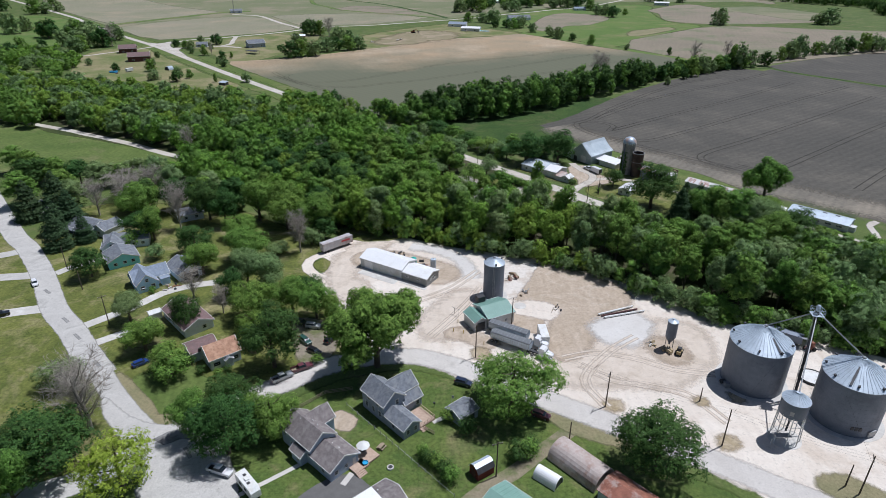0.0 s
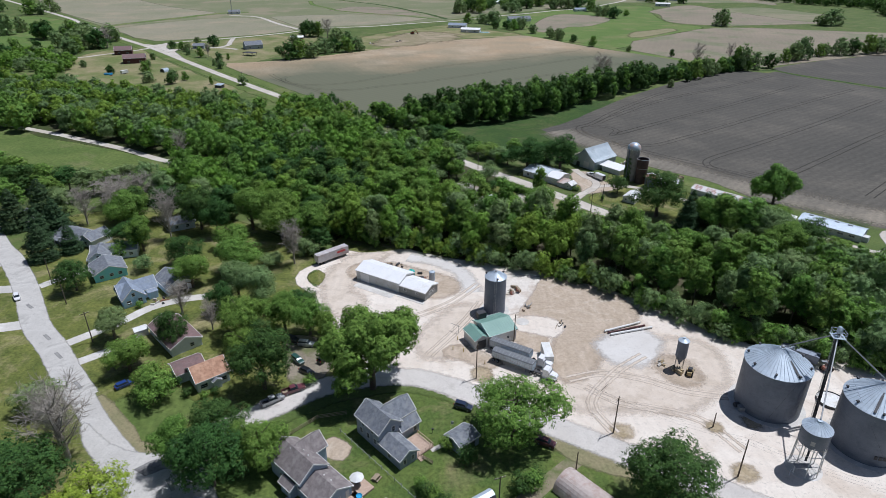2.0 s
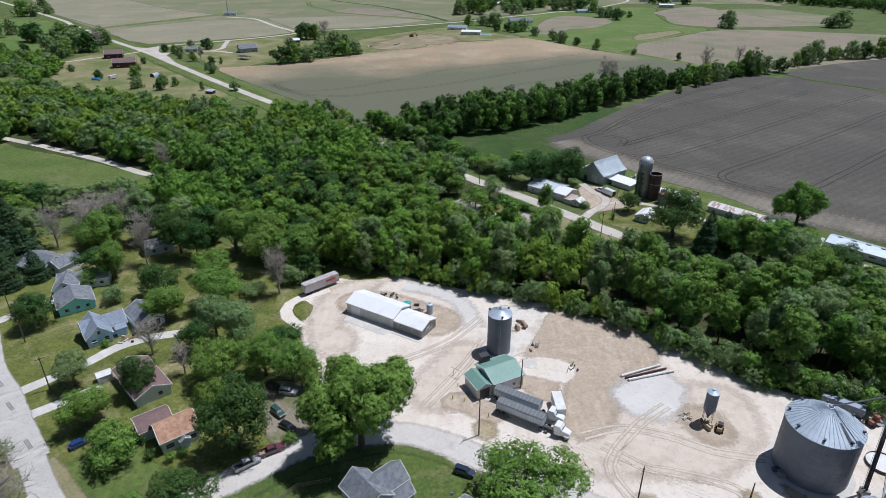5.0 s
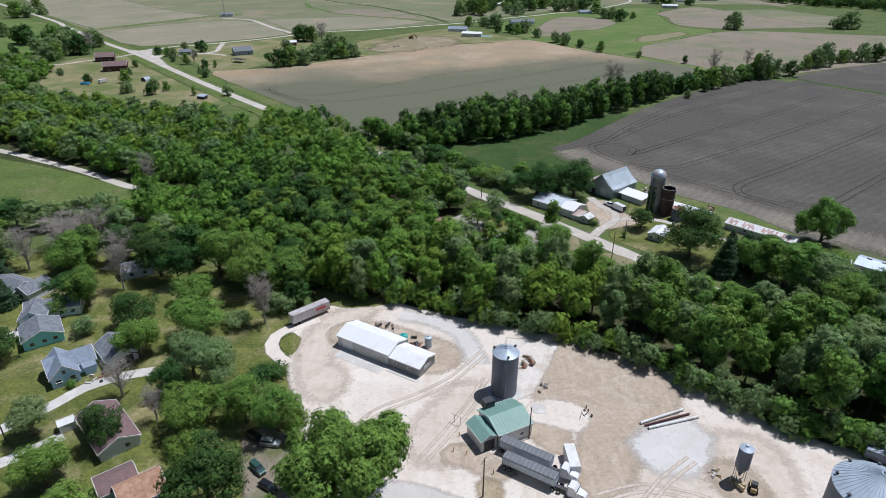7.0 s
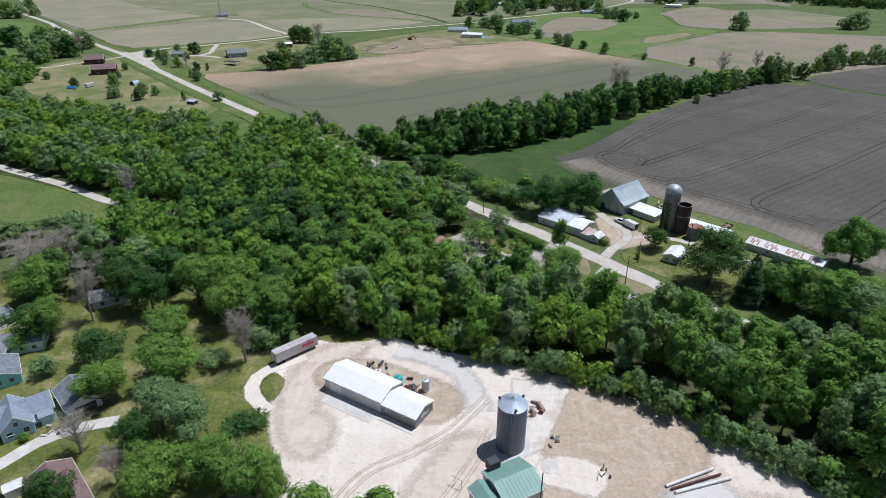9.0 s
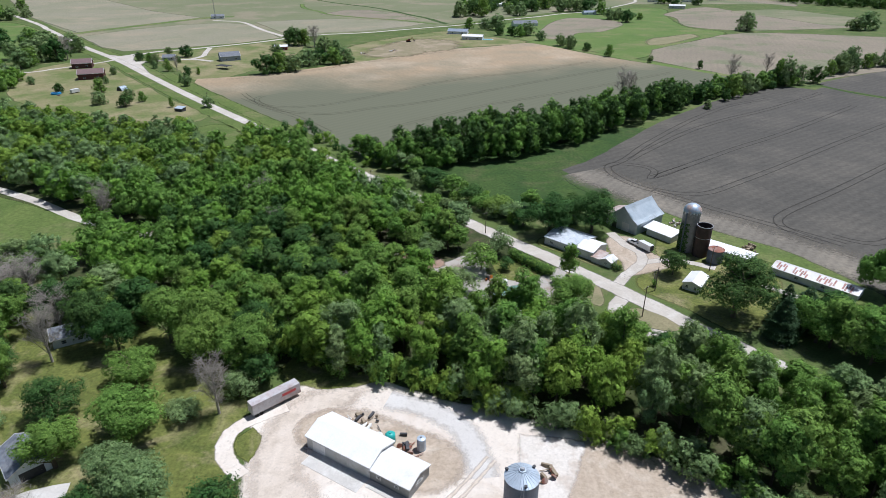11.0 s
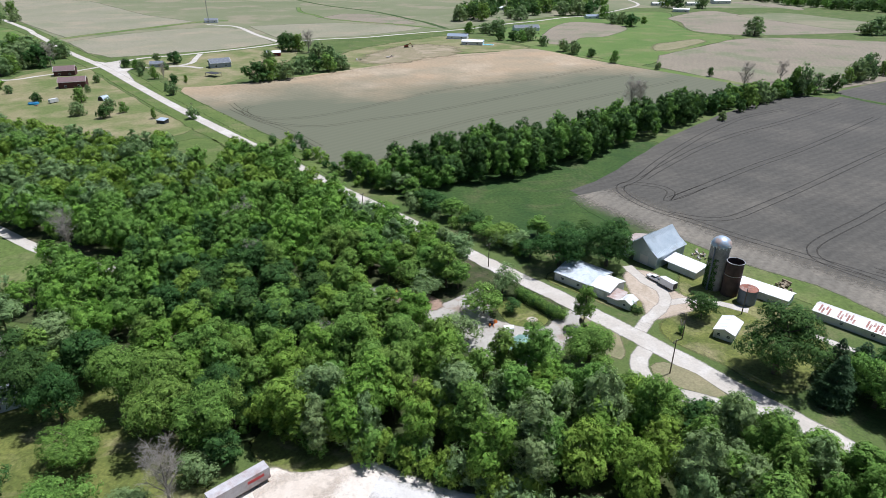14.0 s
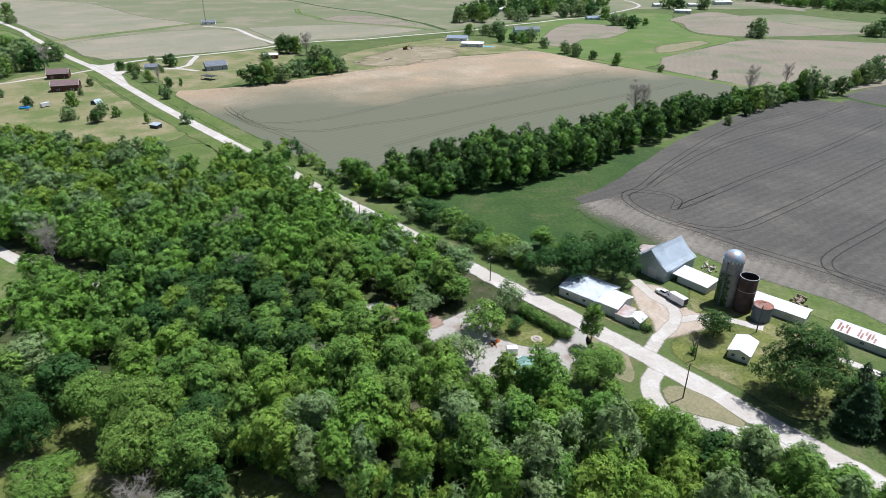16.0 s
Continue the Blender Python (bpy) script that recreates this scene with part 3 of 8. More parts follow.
sheet("lawn_junction", [(-360, 640), (-330, 690), (-290, 640), (-240, 580), (-190, 520), (-150, 475), (-180, 450), (-240, 475), (-320, 540)], 0.03, PARCHED, "drying pale lawn round the red houses", "grass", 2, 8, True, 1.5)
sheet("lawn_far_house", [(-290, 716), (-262, 760), (-215, 800), (-170, 820), (-150, 770), (-150, 700), (-168, 635), (-195, 590), (-240, 650)], 0.03, PARCHED, "pale lawn round a grey house", "grass", 2, 8, True, 1.5)
sheet("stubble_far", [(-100, 752), (-86, 800), (-40, 862), (10, 905), (60, 850), (92, 806), (12, 766), (-47, 712), (-82, 682)], 0.04, PARCHED, "tan stubble ground above the field", "ground", 2, 8, True, 6)
sheet("graded_dirt", [(-72, 722), (-60, 780), (-36, 822), (-6, 826), (12, 800), (8, 768), (-14, 748), (-46, 716)], 0.055, surface("graded_soil", (0.27, 0.22, 0.14), (0.22, 0.195, 0.11), (0.33, 0.27, 0.185), fine=0.6, broad=0.06, grain=0.3, swirl=1.5), "graded bare dirt above the crop field", "ground", 9, 5, True, 14)
sheet("verge_dry", [(24, 114), (33, 109), (44, 105), (52, 100), (44, 101), (30, 106)], 0.05, DRY, "dry grass verge beside the road", "grass", 0.6, 2, True, 1.0)
for x, y, r in ((41.5, 115.6, 1.5), (64.5, 103.0, 1.4), (10.5, 136.2, 1.7), (63.5, 117.0, 0.9), (73.0, 118.5, 0.8)):
    sheet("dry_patch", [(x + r * math.cos(a) * (1.5 if k % 2 else 1.1), y + r * math.sin(a)) for k, a in enumerate(math.pi * j / 4 for j in range(8))], 0.072, TUFT, "tuft of dry grass on the gravel", "grass", 0.9, 1, True, 2.2)
sheet("pole_grass", [(78, 90.5), (81, 93.5), (85, 93), (89, 90), (92, 86), (88, 84), (83, 86)], 0.072, DRY, "rough dry grass round two utility poles", "grass", 0.7, 1.5, True, 1.6)
sheet("sand_patch", [(-27.4, 110.7), (-24.4, 113.2), (-20.2, 110.3), (-21.5, 106.9), (-25.0, 107.9)], 0.03, DIRT, "bare sandy patch in a lawn", "ground", 0.3, 1.5, True, 0.8)
ribbon("dirt_lane", [(-6, 74), (6, 87.5), (15, 94.2), (22, 100.5), (30, 107.5)], 3.6, 0.04, surface("lane_dirt", (0.2, 0.18, 0.11), (0.26, 0.22, 0.15), (0.13, 0.15, 0.06), fine=2, broad=0.3, grain=0.2), "narrow dirt lane with a grassy middle")
sheet("drive_patch", [(-26, 91), (-19, 94), (-14, 90), (-9, 88.5), (-12, 84), (-30, 84)], 0.03, paint("grey_drive", (0.14, 0.135, 0.13), 0.9), "dark grey driveway by a house", "ground", 0.2, 2)
ribbon("garden_path", [(-45, 85.5), (-36.6, 91.7), (-30.5, 96.5)], 1.1, 0.03, CONCRETE, "narrow concrete garden path", "path", 0.02)
ribbon("deck_path", [(-19, 94.2), (-20.5, 91)], 1.3, 0.034, CONCRETE, "short concrete path to deck steps", "path", 0.02)
ribbon("house_path", [(-2.2, 109.5), (1.5, 111.8)], 1.2, 0.03, CONCRETE, "short concrete garden path", "path", 0.02)
ribbon("drive_blue", [(-104.5, 149.5), (-95, 160), (-89.5, 168), (-82, 173), (-75, 175)], 3.6, 0.05, CONCRETE, "pale concrete driveway", "driveway", 0.1)
ribbon("drive_shed", [(-97.5, 140.5), (-91, 146.1), (-85.5, 151.5)], 3.4, 0.05, CONCRETE, "pale concrete driveway to a shed", "driveway", 0.1)
ribbon("drive_teal", [(-131, 181), (-124, 190), (-117, 196)], 3.6, 0.05, CONCRETE, "pale driveway between houses", "driveway", 0.1)
ribbon("drive_west", [(-121, 159), (-133, 155.5), (-160, 145)], 5.0, 0.05, CONCRETE, "wide pale driveway", "driveway", 0.1)
ribbon("drive_west_upper", [(-135, 180), (-149, 178), (-180, 175)], 5.0, 0.05, ASPHALT, "side street mouth", "road", 0.1)
ribbon("street_upper", [(-152, 198), (-165, 192), (-200, 190)], 5.0, 0.05, ASPHALT, "side street mouth", "road", 0.1)
ribbon("yard_loop", [(-36, 200), (-42.5, 196), (-47, 191), (-46, 184), (-40.5, 178.5)], 4.2, 0.045, GRAVEL, "gravel loop round a grass islet", "driveway", 0.3, 3, 0.5)
ribbon("farm_drive", [(58, 258), (63, 265), (70.5, 273.5), (72.5, 282), (69, 288), (66, 299)], 4.4, 0.085, ROADSTONE, "gravel farm drive", "driveway", 0.5, 3, 0.7)
sheet("shed_verge", [(90.0, 321.2), (106.3, 300.0), (123.0, 284.8), (131.6, 271.1), (137.2, 258.2), (144.5, 244.3), (145.9, 238.2), (139.8, 228.7), (132.9, 237.5), (130.0, 249.0), (122.8, 261.7), (117.6, 273.0), (103.5, 286.3), (89.9, 300.6), (85.2, 313.1)], 0.066, VERGE, "rough green grass between long sheds and field", "grass", 1.0, 4, True, 1.5)
sheet("farm_yard", [(63.7, 292.2), (69.1, 295.4), (74.2, 291.7), (75.4, 283.9), (77.9, 278.1), (82.0, 276.1), (79.6, 271.8), (71.8, 268.1), (64.4, 265.9), (64.8, 274.1), (63.0, 280.1)], 0.08, DIRT, "dusty turning ground before the barn", "ground", 0.5, 2, True, 1.5)
ribbon("farm_drive_side", [(70, 274), (77.9, 276), (86, 275), (95, 270)], 3.6, 0.082, ROADSTONE, "gravel farm side drive", "driveway", 0.3, 3, 0.5)
ribbon("farm_lane", [(103, 262), (112, 252), (124, 240), (134.7, 230.7), (141.7, 224.5), (154.2, 211.8), (160, 207.5), (167, 212), (170.3, 222), (176, 226)], 3.2, 0.07, ROADSTONE, "two-track gravel farm lane", "driveway", 0.4, 3, 0.6)
ribbon("side_loop", [(63, 252.5), (57.5, 249.8), (53.9, 243), (54.4, 236.2), (59, 232), (65.4, 229.6), (72.8, 227), (80, 222)], 5.2, 0.07, ROADSTONE, "gravel loop beside the county road", "road", 0.4, 3, 0.6)
sheet("lot_gravel", [(-22, 283), (-14, 283), (-4, 272), (4, 275), (13.6, 283), (17, 276), (16, 266), (30, 260), (37, 267), (41, 270), (44, 262), (36.3, 254), (28, 241), (8, 250), (-2, 266), (-14, 274)], 0.05, surface("lot_stone", (0.36, 0.33, 0.29), (0.42, 0.39, 0.34), (0.3, 0.24, 0.19), fine=2, broad=0.15, grain=0.12), "grey gravel lot in a clearing", "ground", 0.6, 3, True, 1.0)
sheet("mulch_bed", [(-13, 279), (-7, 281), (-1, 278), (1.5, 272.5), (-3, 270.5), (-10, 274)], 0.062, surface("bark_mulch", (0.26, 0.17, 0.12), (0.33, 0.235, 0.175), (0.19, 0.13, 0.09), fine=2.5, broad=0.3, grain=0.25), "reddish bare ground with scattered bark", "ground", 0.6, 2, True, 1.5)
sheet("lot_lawn", [(19, 272), (24, 276), (33, 267), (30, 261.5), (22, 263)], 0.055, LAWN, "small lawn beside the gravel lot", "grass", 0.4, 2, True, 0.6)
sheet("island_grass", [(57, 242), (61, 244), (67.4, 239), (71.9, 230.5), (71, 229.5), (65.1, 232.5), (58, 236)], 0.095, DRY, "dry grass island between road and loop", "grass", 0.4, 2, True, 0.6)
sheet("verge_lot", [(45, 268), (51, 262), (52, 254), (50, 246), (44, 252), (42, 262)], 0.05, DRY, "dry grass verge by the lot", "grass", 0.4, 2, True, 0.8)
ribbon("farm_strip", [(62, 361), (76, 330), (96, 308), (112, 292), (134, 273), (152, 256), (172, 232)], 9.0, 0.055, MEADOW, "weedy green strip between farm and field", "grass", 1.2, 3, 1.2)
ribbon("verge_north", [(-236, 622), (-190, 562), (-150, 514), (-118, 475), (-92, 446), (-66, 415), (-46, 392)], 12.0, 0.045, VERGE, "green roadside verge beside the field", "grass", 1.5, 3, 1.5)
ribbon("far_drive", [(-297, 684), (-290, 678), (-270, 687), (-243, 695), (-218, 684)], 6, 0.075, ROADSTONE, "gravel drive to a grey house", "driveway", 0.5, 3, 0.7)
ribbon("far_drive_loop", [(-243, 697), (-238, 713), (-243, 738), (-249, 768)], 6, 0.077, ROADSTONE, "gravel drive joining the side road", "driveway", 0.5, 3, 0.7)
ribbon("red_house_drive", [(-313, 694), (-326, 668), (-343, 647), (-359, 628), (-386, 636), (-410, 648)], 5, 0.075, ROADSTONE, "gravel drive to red houses", "driveway", 0.5, 3, 0.7)
ribbon("field_grass_strip", [(286, 570), (298, 571), (306, 551), (324, 527), (354, 489), (430, 405)], 5, 0.06, MEADOW, "weedy grass strip between fields", "grass", 1, 3, 1)
ribbon("far_grass_strip", [(100, 812), (130, 773), (156, 732), (196, 676), (238, 620), (252, 600)], 9, 0.06, PASTURE, "grass strip behind the tan field", "grass", 1)

# dirt colour toned down in place of shade from trees and cars
sheet("car_stand", [(-33, 133), (-30, 138), (-32, 147), (-38, 153), (-44, 152), (-42, 144), (-40, 138), (-38, 133)], 0.028, surface("shaded_dirt", (0.2, 0.17, 0.125), (0.26, 0.225, 0.17), (0.13, 0.14, 0.06), fine=1.5, broad=0.2, grain=0.3), "bare dirt where cars are parked beneath trees", "ground", 0.5, 2, True, 1.2)
for x, y, turn in ((-127, 169, 52), (-112, 152.5, 52), (-104, 144, 50), (-92, 131.5, 48), (-56, 100, 40)):
    w = radians(turn)
    c, s = math.cos(w), math.sin(w)
    sheet("road_patch", [(x + a * c - b * s, y + a * s + b * c) for a, b in ((-0.22, -2.2), (0.22, -2.2), (0.26, 1.6), (-0.2, 1.6))], 0.082, DARK_PATCH, "darker repair strip across the road", "road", 0.15, 1, False, 0.3)

# tyre tracks that loop across the tilled fields


def beside(points, off):
    """A line that keeps off metres to one side of another."""
    line = []
    for k, (x, y) in enumerate(points):
        (xa, ya), (xb, yb) = points[max(k - 1, 0)], points[min(k + 1, len(points) - 1)]
        d = Vector((xb - xa, yb - ya)).normalized()
        line.append((x - d.y * off, y + d.x * off))
    return line


TRACK = surface("tyre_track", (0.05, 0.045, 0.038), (0.062, 0.056, 0.047), fine=1, broad=0.1, grain=0.15)
TRACKS = (
    [(98, 388), (111, 403), (144, 438), (177, 466), (217, 493), (261, 527), (284, 547)],
    [(83, 377), (95, 388), (112, 412), (139, 445), (164, 473), (198, 505), (235, 527)],
    [(122, 377), (106, 364), (100, 360), (105, 370), (102, 377), (93, 381), (87, 381), (83, 374), (84, 364), (90, 351), (102, 338), (116, 322), (133, 305), (150, 288)],
    [(102, 362), (122, 377), (160, 407), (205, 440), (284, 505)],
    [(96, 346), (108, 340), (120, 341), (139, 354), (170, 377), (232, 425), (320, 490)],
    [(320, 455), (240, 391), (180, 345), (159, 330), (144, 319), (137, 312), (135, 305), (138, 298), (144, 290)],
    [(150, 296), (165, 290), (200, 316), (260, 364), (360, 440)],
    [(190, 262), (230, 296), (300, 350), (390, 420)],
)
# headland in a paler tone, painted as the sunlit strip beside cloud shade
ribbon("field_headland", beside([(63, 366), (70, 353), (78, 342), (86, 329), (92, 318), (98, 308), (108, 297), (118, 286), (132, 270), (160, 246), (200, 214)], 8), 34, 0.056, tilled(surface("headland_soil", (0.2, 0.178, 0.142), (0.155, 0.14, 0.114), (0.24, 0.21, 0.165), fine=0.6, broad=0.06, grain=0.3), 40, 3.5, 0.06), "headland soil along the field edge, lightened as its sunlit strip", "field", 1.5, 4, 14)
for pts in TRACKS:
    for off in (-1.7, 1.7):
        ribbon("tyre_track", beside(pts, off), 0.8, 0.075, TRACK, "dark tyre track looping across tilled soil", "track", 0.12, soft=0.4)
GREEN_TRACK = surface("crop_track", (0.12, 0.105, 0.072), (0.15, 0.13, 0.09), fine=1, broad=0.1, grain=0.15)
for pts in (
    [(-130, 536), (-133, 527), (-125, 510), (-106, 501), (-79, 509), (-49, 536), (-8, 580), (36, 611), (80, 634), (150, 690)],
    [(-143, 529), (-121, 503), (-92, 474), (-66, 440)],
    [(-148, 545), (-133, 521), (-107, 492), (-74, 483), (-45, 499), (-7, 520), (80, 590), (170, 660)],
    [(-30, 450), (-6, 473), (30, 506), (87, 544), (136, 580), (200, 628)],
    [(-178, 596), (-120, 634), (-60, 688), (0, 740), (60, 772)],
):
    for off in (-1.7, 1.7):
        ribbon("tyre_track", beside(pts, off), 0.8, 0.075, GREEN_TRACK, "dark tyre track along the crop field", "track", 0.12, soft=0.5)

YARD_TRACK = surface("rolled_gravel", (0.56, 0.48, 0.395), (0.62, 0.54, 0.455), (0.5, 0.425, 0.345), fine=2.0, broad=0.3, grain=0.12)
scraped(YARD_TRACK, 2.4, 0.03)
sheet("yard_dust", [(30.4, 134.4), (40.8, 144.6), (45.4, 140.7), (54.7, 143.4), (64.8, 150.3), (73.5, 147.5), (70.9, 134.6), (59.5, 125.3), (48.1, 125.3), (39.6, 125.3), (32.5, 125.2)], 0.038, YARD_TRACK, "tan dust over the limestone yard", "ground", 1.2, 3, True, 5.0)
sheet("yard_dust", [(2.9, 147.2), (8.2, 159.0), (13.6, 163.8), (6.8, 168.8), (-0.3, 160.5), (-5.2, 150.0), (-3.4, 144.4)], 0.038, YARD_TRACK, "tan dust over the limestone yard", "ground", 1.2, 3, True, 5.0)
sheet("yard_dust", [(-37.1, 187.1), (-33.1, 199.9), (-21.3, 204.6), (-30.9, 191.3), (-30.9, 177.5), (-25.7, 172.1), (-28.3, 165.2), (-34.7, 172.0)], 0.038, YARD_TRACK, "tan dust over the limestone yard", "ground", 1.2, 3, True, 5.0)
for k, pts in enumerate((
    [(36.6, 131.6), (43.8, 125.3), (51.7, 123.2), (61.4, 119.1), (66.9, 109.6)],
    [(32.7, 134.4), (42.2, 136.9), (52.2, 134.5), (61.0, 129.8), (71.8, 127.6)],
    [(-22.7, 147.1), (-15.6, 158.9), (-5.6, 165.3), (3.3, 172.2), (12.0, 183.4)],
    [(-3.4, 144.4), (3.0, 154.4), (8.4, 163.8), (12.3, 172.3)],
    [(55.1, 144.7), (45.3, 136.9), (36.7, 125.3), (39.9, 115.0)],
)):
    for off in (-0.95, 0.95):
        ribbon("tyre_track", beside(pts, off), 1.3, 0.068 + 0.004 * k, YARD_TRACK, "brown tyre track across the limestone yard", "track", 0.15, 2.0, soft=0.62)
sheet("corner_lawn", [(-79.2, 124.0), (-72.5, 117.9), (-67.7, 112.7), (-62.3, 113.2), (-59.3, 123.0), (-64.2, 127.3), (-69.8, 132.8), (-71.5, 128.3), (-76.5, 127.2)], 0.03, VERGE, "mown bright green lawn on a street corner", "grass", 0.6, 2, True, 2.0)
sheet("dry_lawn_edge", [(-83.8, 122.4), (-77.2, 115.5), (-71.9, 110.9), (-65.5, 107.4), (-59.5, 109.2), (-64.0, 111.4), (-67.4, 111.8), (-71.0, 116.0), (-77.6, 121.9), (-84.0, 127.2)], 0.034, DRY, "dry brown lawn edge along the street", "grass", 0.5, 2, True, 1.2)
sheet("asphalt_patch", [(-64.8, 103.7), (-62.5, 106.0), (-57.2, 107.9), (-55.3, 103.7), (-58.8, 104.3), (-62.1, 102.2)], 0.082, surface("dark_asphalt", (0.2, 0.195, 0.19), (0.25, 0.245, 0.235), (0.15, 0.145, 0.14), fine=3, broad=0.4, grain=0.15), "darker asphalt patch at the street mouth", "road", 0.3, 1.5, False, 0.5)

# ---- trees ----
LEAF = [
    leafage("leaf_green", (0.108, 0.205, 0.041), (0.245, 0.398, 0.08)),
    leafage("leaf_deep", (0.041, 0.098, 0.028), (0.102, 0.196, 0.048)),
    leafage("leaf_fresh", (0.13, 0.24, 0.037), (0.275, 0.43, 0.07)),
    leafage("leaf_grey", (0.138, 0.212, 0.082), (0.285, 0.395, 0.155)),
    leafage("leaf_yellow", (0.24, 0.33, 0.04), (0.4, 0.49, 0.07)),
]
NEEDLE = leafage("needles", (0.042, 0.08, 0.034), (0.085, 0.14, 0.062), 0.1, 4.0, 0.4)
BARK = surface("bark", (0.09, 0.07, 0.05), (0.14, 0.115, 0.085), fine=6, broad=1.0, grain=0.3)
DEADWOOD = surface("dead_branches", (0.4, 0.36, 0.31), (0.3, 0.268, 0.225), fine=6, broad=1.0, grain=0.2)


def cards(rng, centres, normals, size, narrow=0.62):
    """Leaf sprays: a three-cornered leaf at each centre, facing about its normal."""
    n = len(centres)
    turn = rng.normal(size=(n, 3))
    along = np.cross(normals, turn)
    along /= np.linalg.norm(along, axis=1)[:, None] + 1e-9
    across = np.cross(normals, along)
    s = size * rng.uniform(0.6, 1.35, (n, 1))
    w = s * narrow * 1.25
    v = np.stack([centres + along * s, centres - along * s * 0.6 + across * w, centres - along * s * 0.6 - across * w], 1).reshape(-1, 3)
    return v, 3 * np.arange(n)[:, None] + (0, 1, 2)


def sphere_ways(rng, n):
    d = rng.normal(size=(n, 3))
    return d / np.linalg.norm(d, axis=1)[:, None]


def crown(rng, height, radius, base, count, size, lobes=16, tuft=0.8):
    """Leaf sprays in tufts over a heap of lobes, with gaps between, from base to height."""
    mid, half = (base + height) / 2, (height - base) / 2
    way = sphere_ways(rng, lobes)
    way[:, 2] = np.where(way[:, 2] < -0.7, -way[:, 2], way[:, 2])
    narrow = 1 - 0.28 * np.clip(way[:, 2:], 0, 1) - 0.15 * np.clip(-way[:, 2:], 0, 1)
    centre = way * rng.uniform(0.48, 0.84, (lobes, 1)) * (radius, radius, half) * np.c_[narrow, narrow, np.ones(lobes)] + (0, 0, mid)
    r = min(radius, half * 1.1) * rng.uniform(0.2, 0.42, lobes) * min(1.35, max(0.9, (19 / lobes) ** 0.45))
    centre, r = np.vstack([centre, [[0, 0, mid - half * 0.1]]]), np.r_[r, min(radius, half) * 0.5]
    # tufts on the lobes' outer sides
    per = 10
    n = count // per
    pick = rng.choice(len(r), n * 3, p=r ** 2 / (r ** 2).sum())
    d = sphere_ways(rng, len(pick))
    d[:, 2] = np.where((d[:, 2] < -0.35) & (rng.random(len(pick)) < 0.6), -d[:, 2], d[:, 2])
    p = centre[pick] + d * (r[pick] * rng.uniform(0.82, 1.12, len(pick)))[:, None]
    gap = np.linalg.norm(p[:, None] - centre[None], axis=2) / r[None]
    gap[np.arange(len(pick)), pick] = 9
    keep = np.flatnonzero((gap.min(1) > 0.85) & (p[:, 2] > base * 0.6))[:n]
    p, d = p[keep], d[keep]
    wide = tuft * rng.uniform(0.6, 1.25, len(keep))
    e = sphere_ways(rng, len(keep) * per).reshape(len(keep), per, 3) + d[:, None] * 0.8 + (0, 0, 0.25)
    e /= np.linalg.norm(e, axis=2)[..., None]
    q = (p[:, None] + e * wide[:, None, None] * rng.uniform(0.15, 1.25, (len(keep), per, 1))).reshape(-1, 3)
    normal = e.reshape(-1, 3) * 0.3 + np.repeat(d, per, 0) * 1.1 + sphere_ways(rng, len(q)) * 0.55 + (0, 0, 0.3)
    normal /= np.linalg.norm(normal, axis=1)[:, None]
    v, f = cards(rng, q, normal, size)
    bulge = (q - (0, 0, mid)) / (radius, radius, half)
    soft = e.reshape(-1, 3) * 0.7 + np.repeat(d, per, 0) * 0.75 + bulge * 0.3 + sphere_ways(rng, len(q)) * 0.48 + (0, 0, 0.1)
    # a thinner layer of larger sprays inside, so that the crown is closed
    inner = rng.choice(len(r), count // 12, p=r ** 2 / (r ** 2).sum())
    d = sphere_ways(rng, len(inner))
    w, g = cards(rng, centre[inner] + d * (r[inner] * rng.uniform(0.55, 0.8, len(inner)))[:, None], d, size * 2.4, 0.8)
    lean = np.repeat(np.vstack([soft, d]), 3, 0)
    return np.vstack([v, w]), np.vstack([f, g + len(v)]), lean / np.linalg.norm(lean, axis=1)[:, None]


def tube(points, radii, sides=6):
    verts, faces = [], []
    for i, p in enumerate(points):
        d = (points[min(i + 1, len(points) - 1)] - points[max(i - 1, 0)]).normalized()
        a = d.orthogonal().normalized()
        b = d.cross(a)
        for k in range(sides):
            w = 2 * math.pi * k / sides
            verts.append(p + (a * math.cos(w) + b * math.sin(w)) * radii[i])
        if i:
            for k in range(sides):
                faces.append(((i - 1) * sides + k, (i - 1) * sides + (k + 1) % sides, i * sides + (k + 1) % sides, i * sides + k))
    return verts, faces


def joined(pieces):
    verts, faces = [], []
    for v, f in pieces:
        n = len(verts)
        verts += [tuple(q) for q in v]
        faces += [tuple(i + n for i in face) for face in f]
    return verts, faces


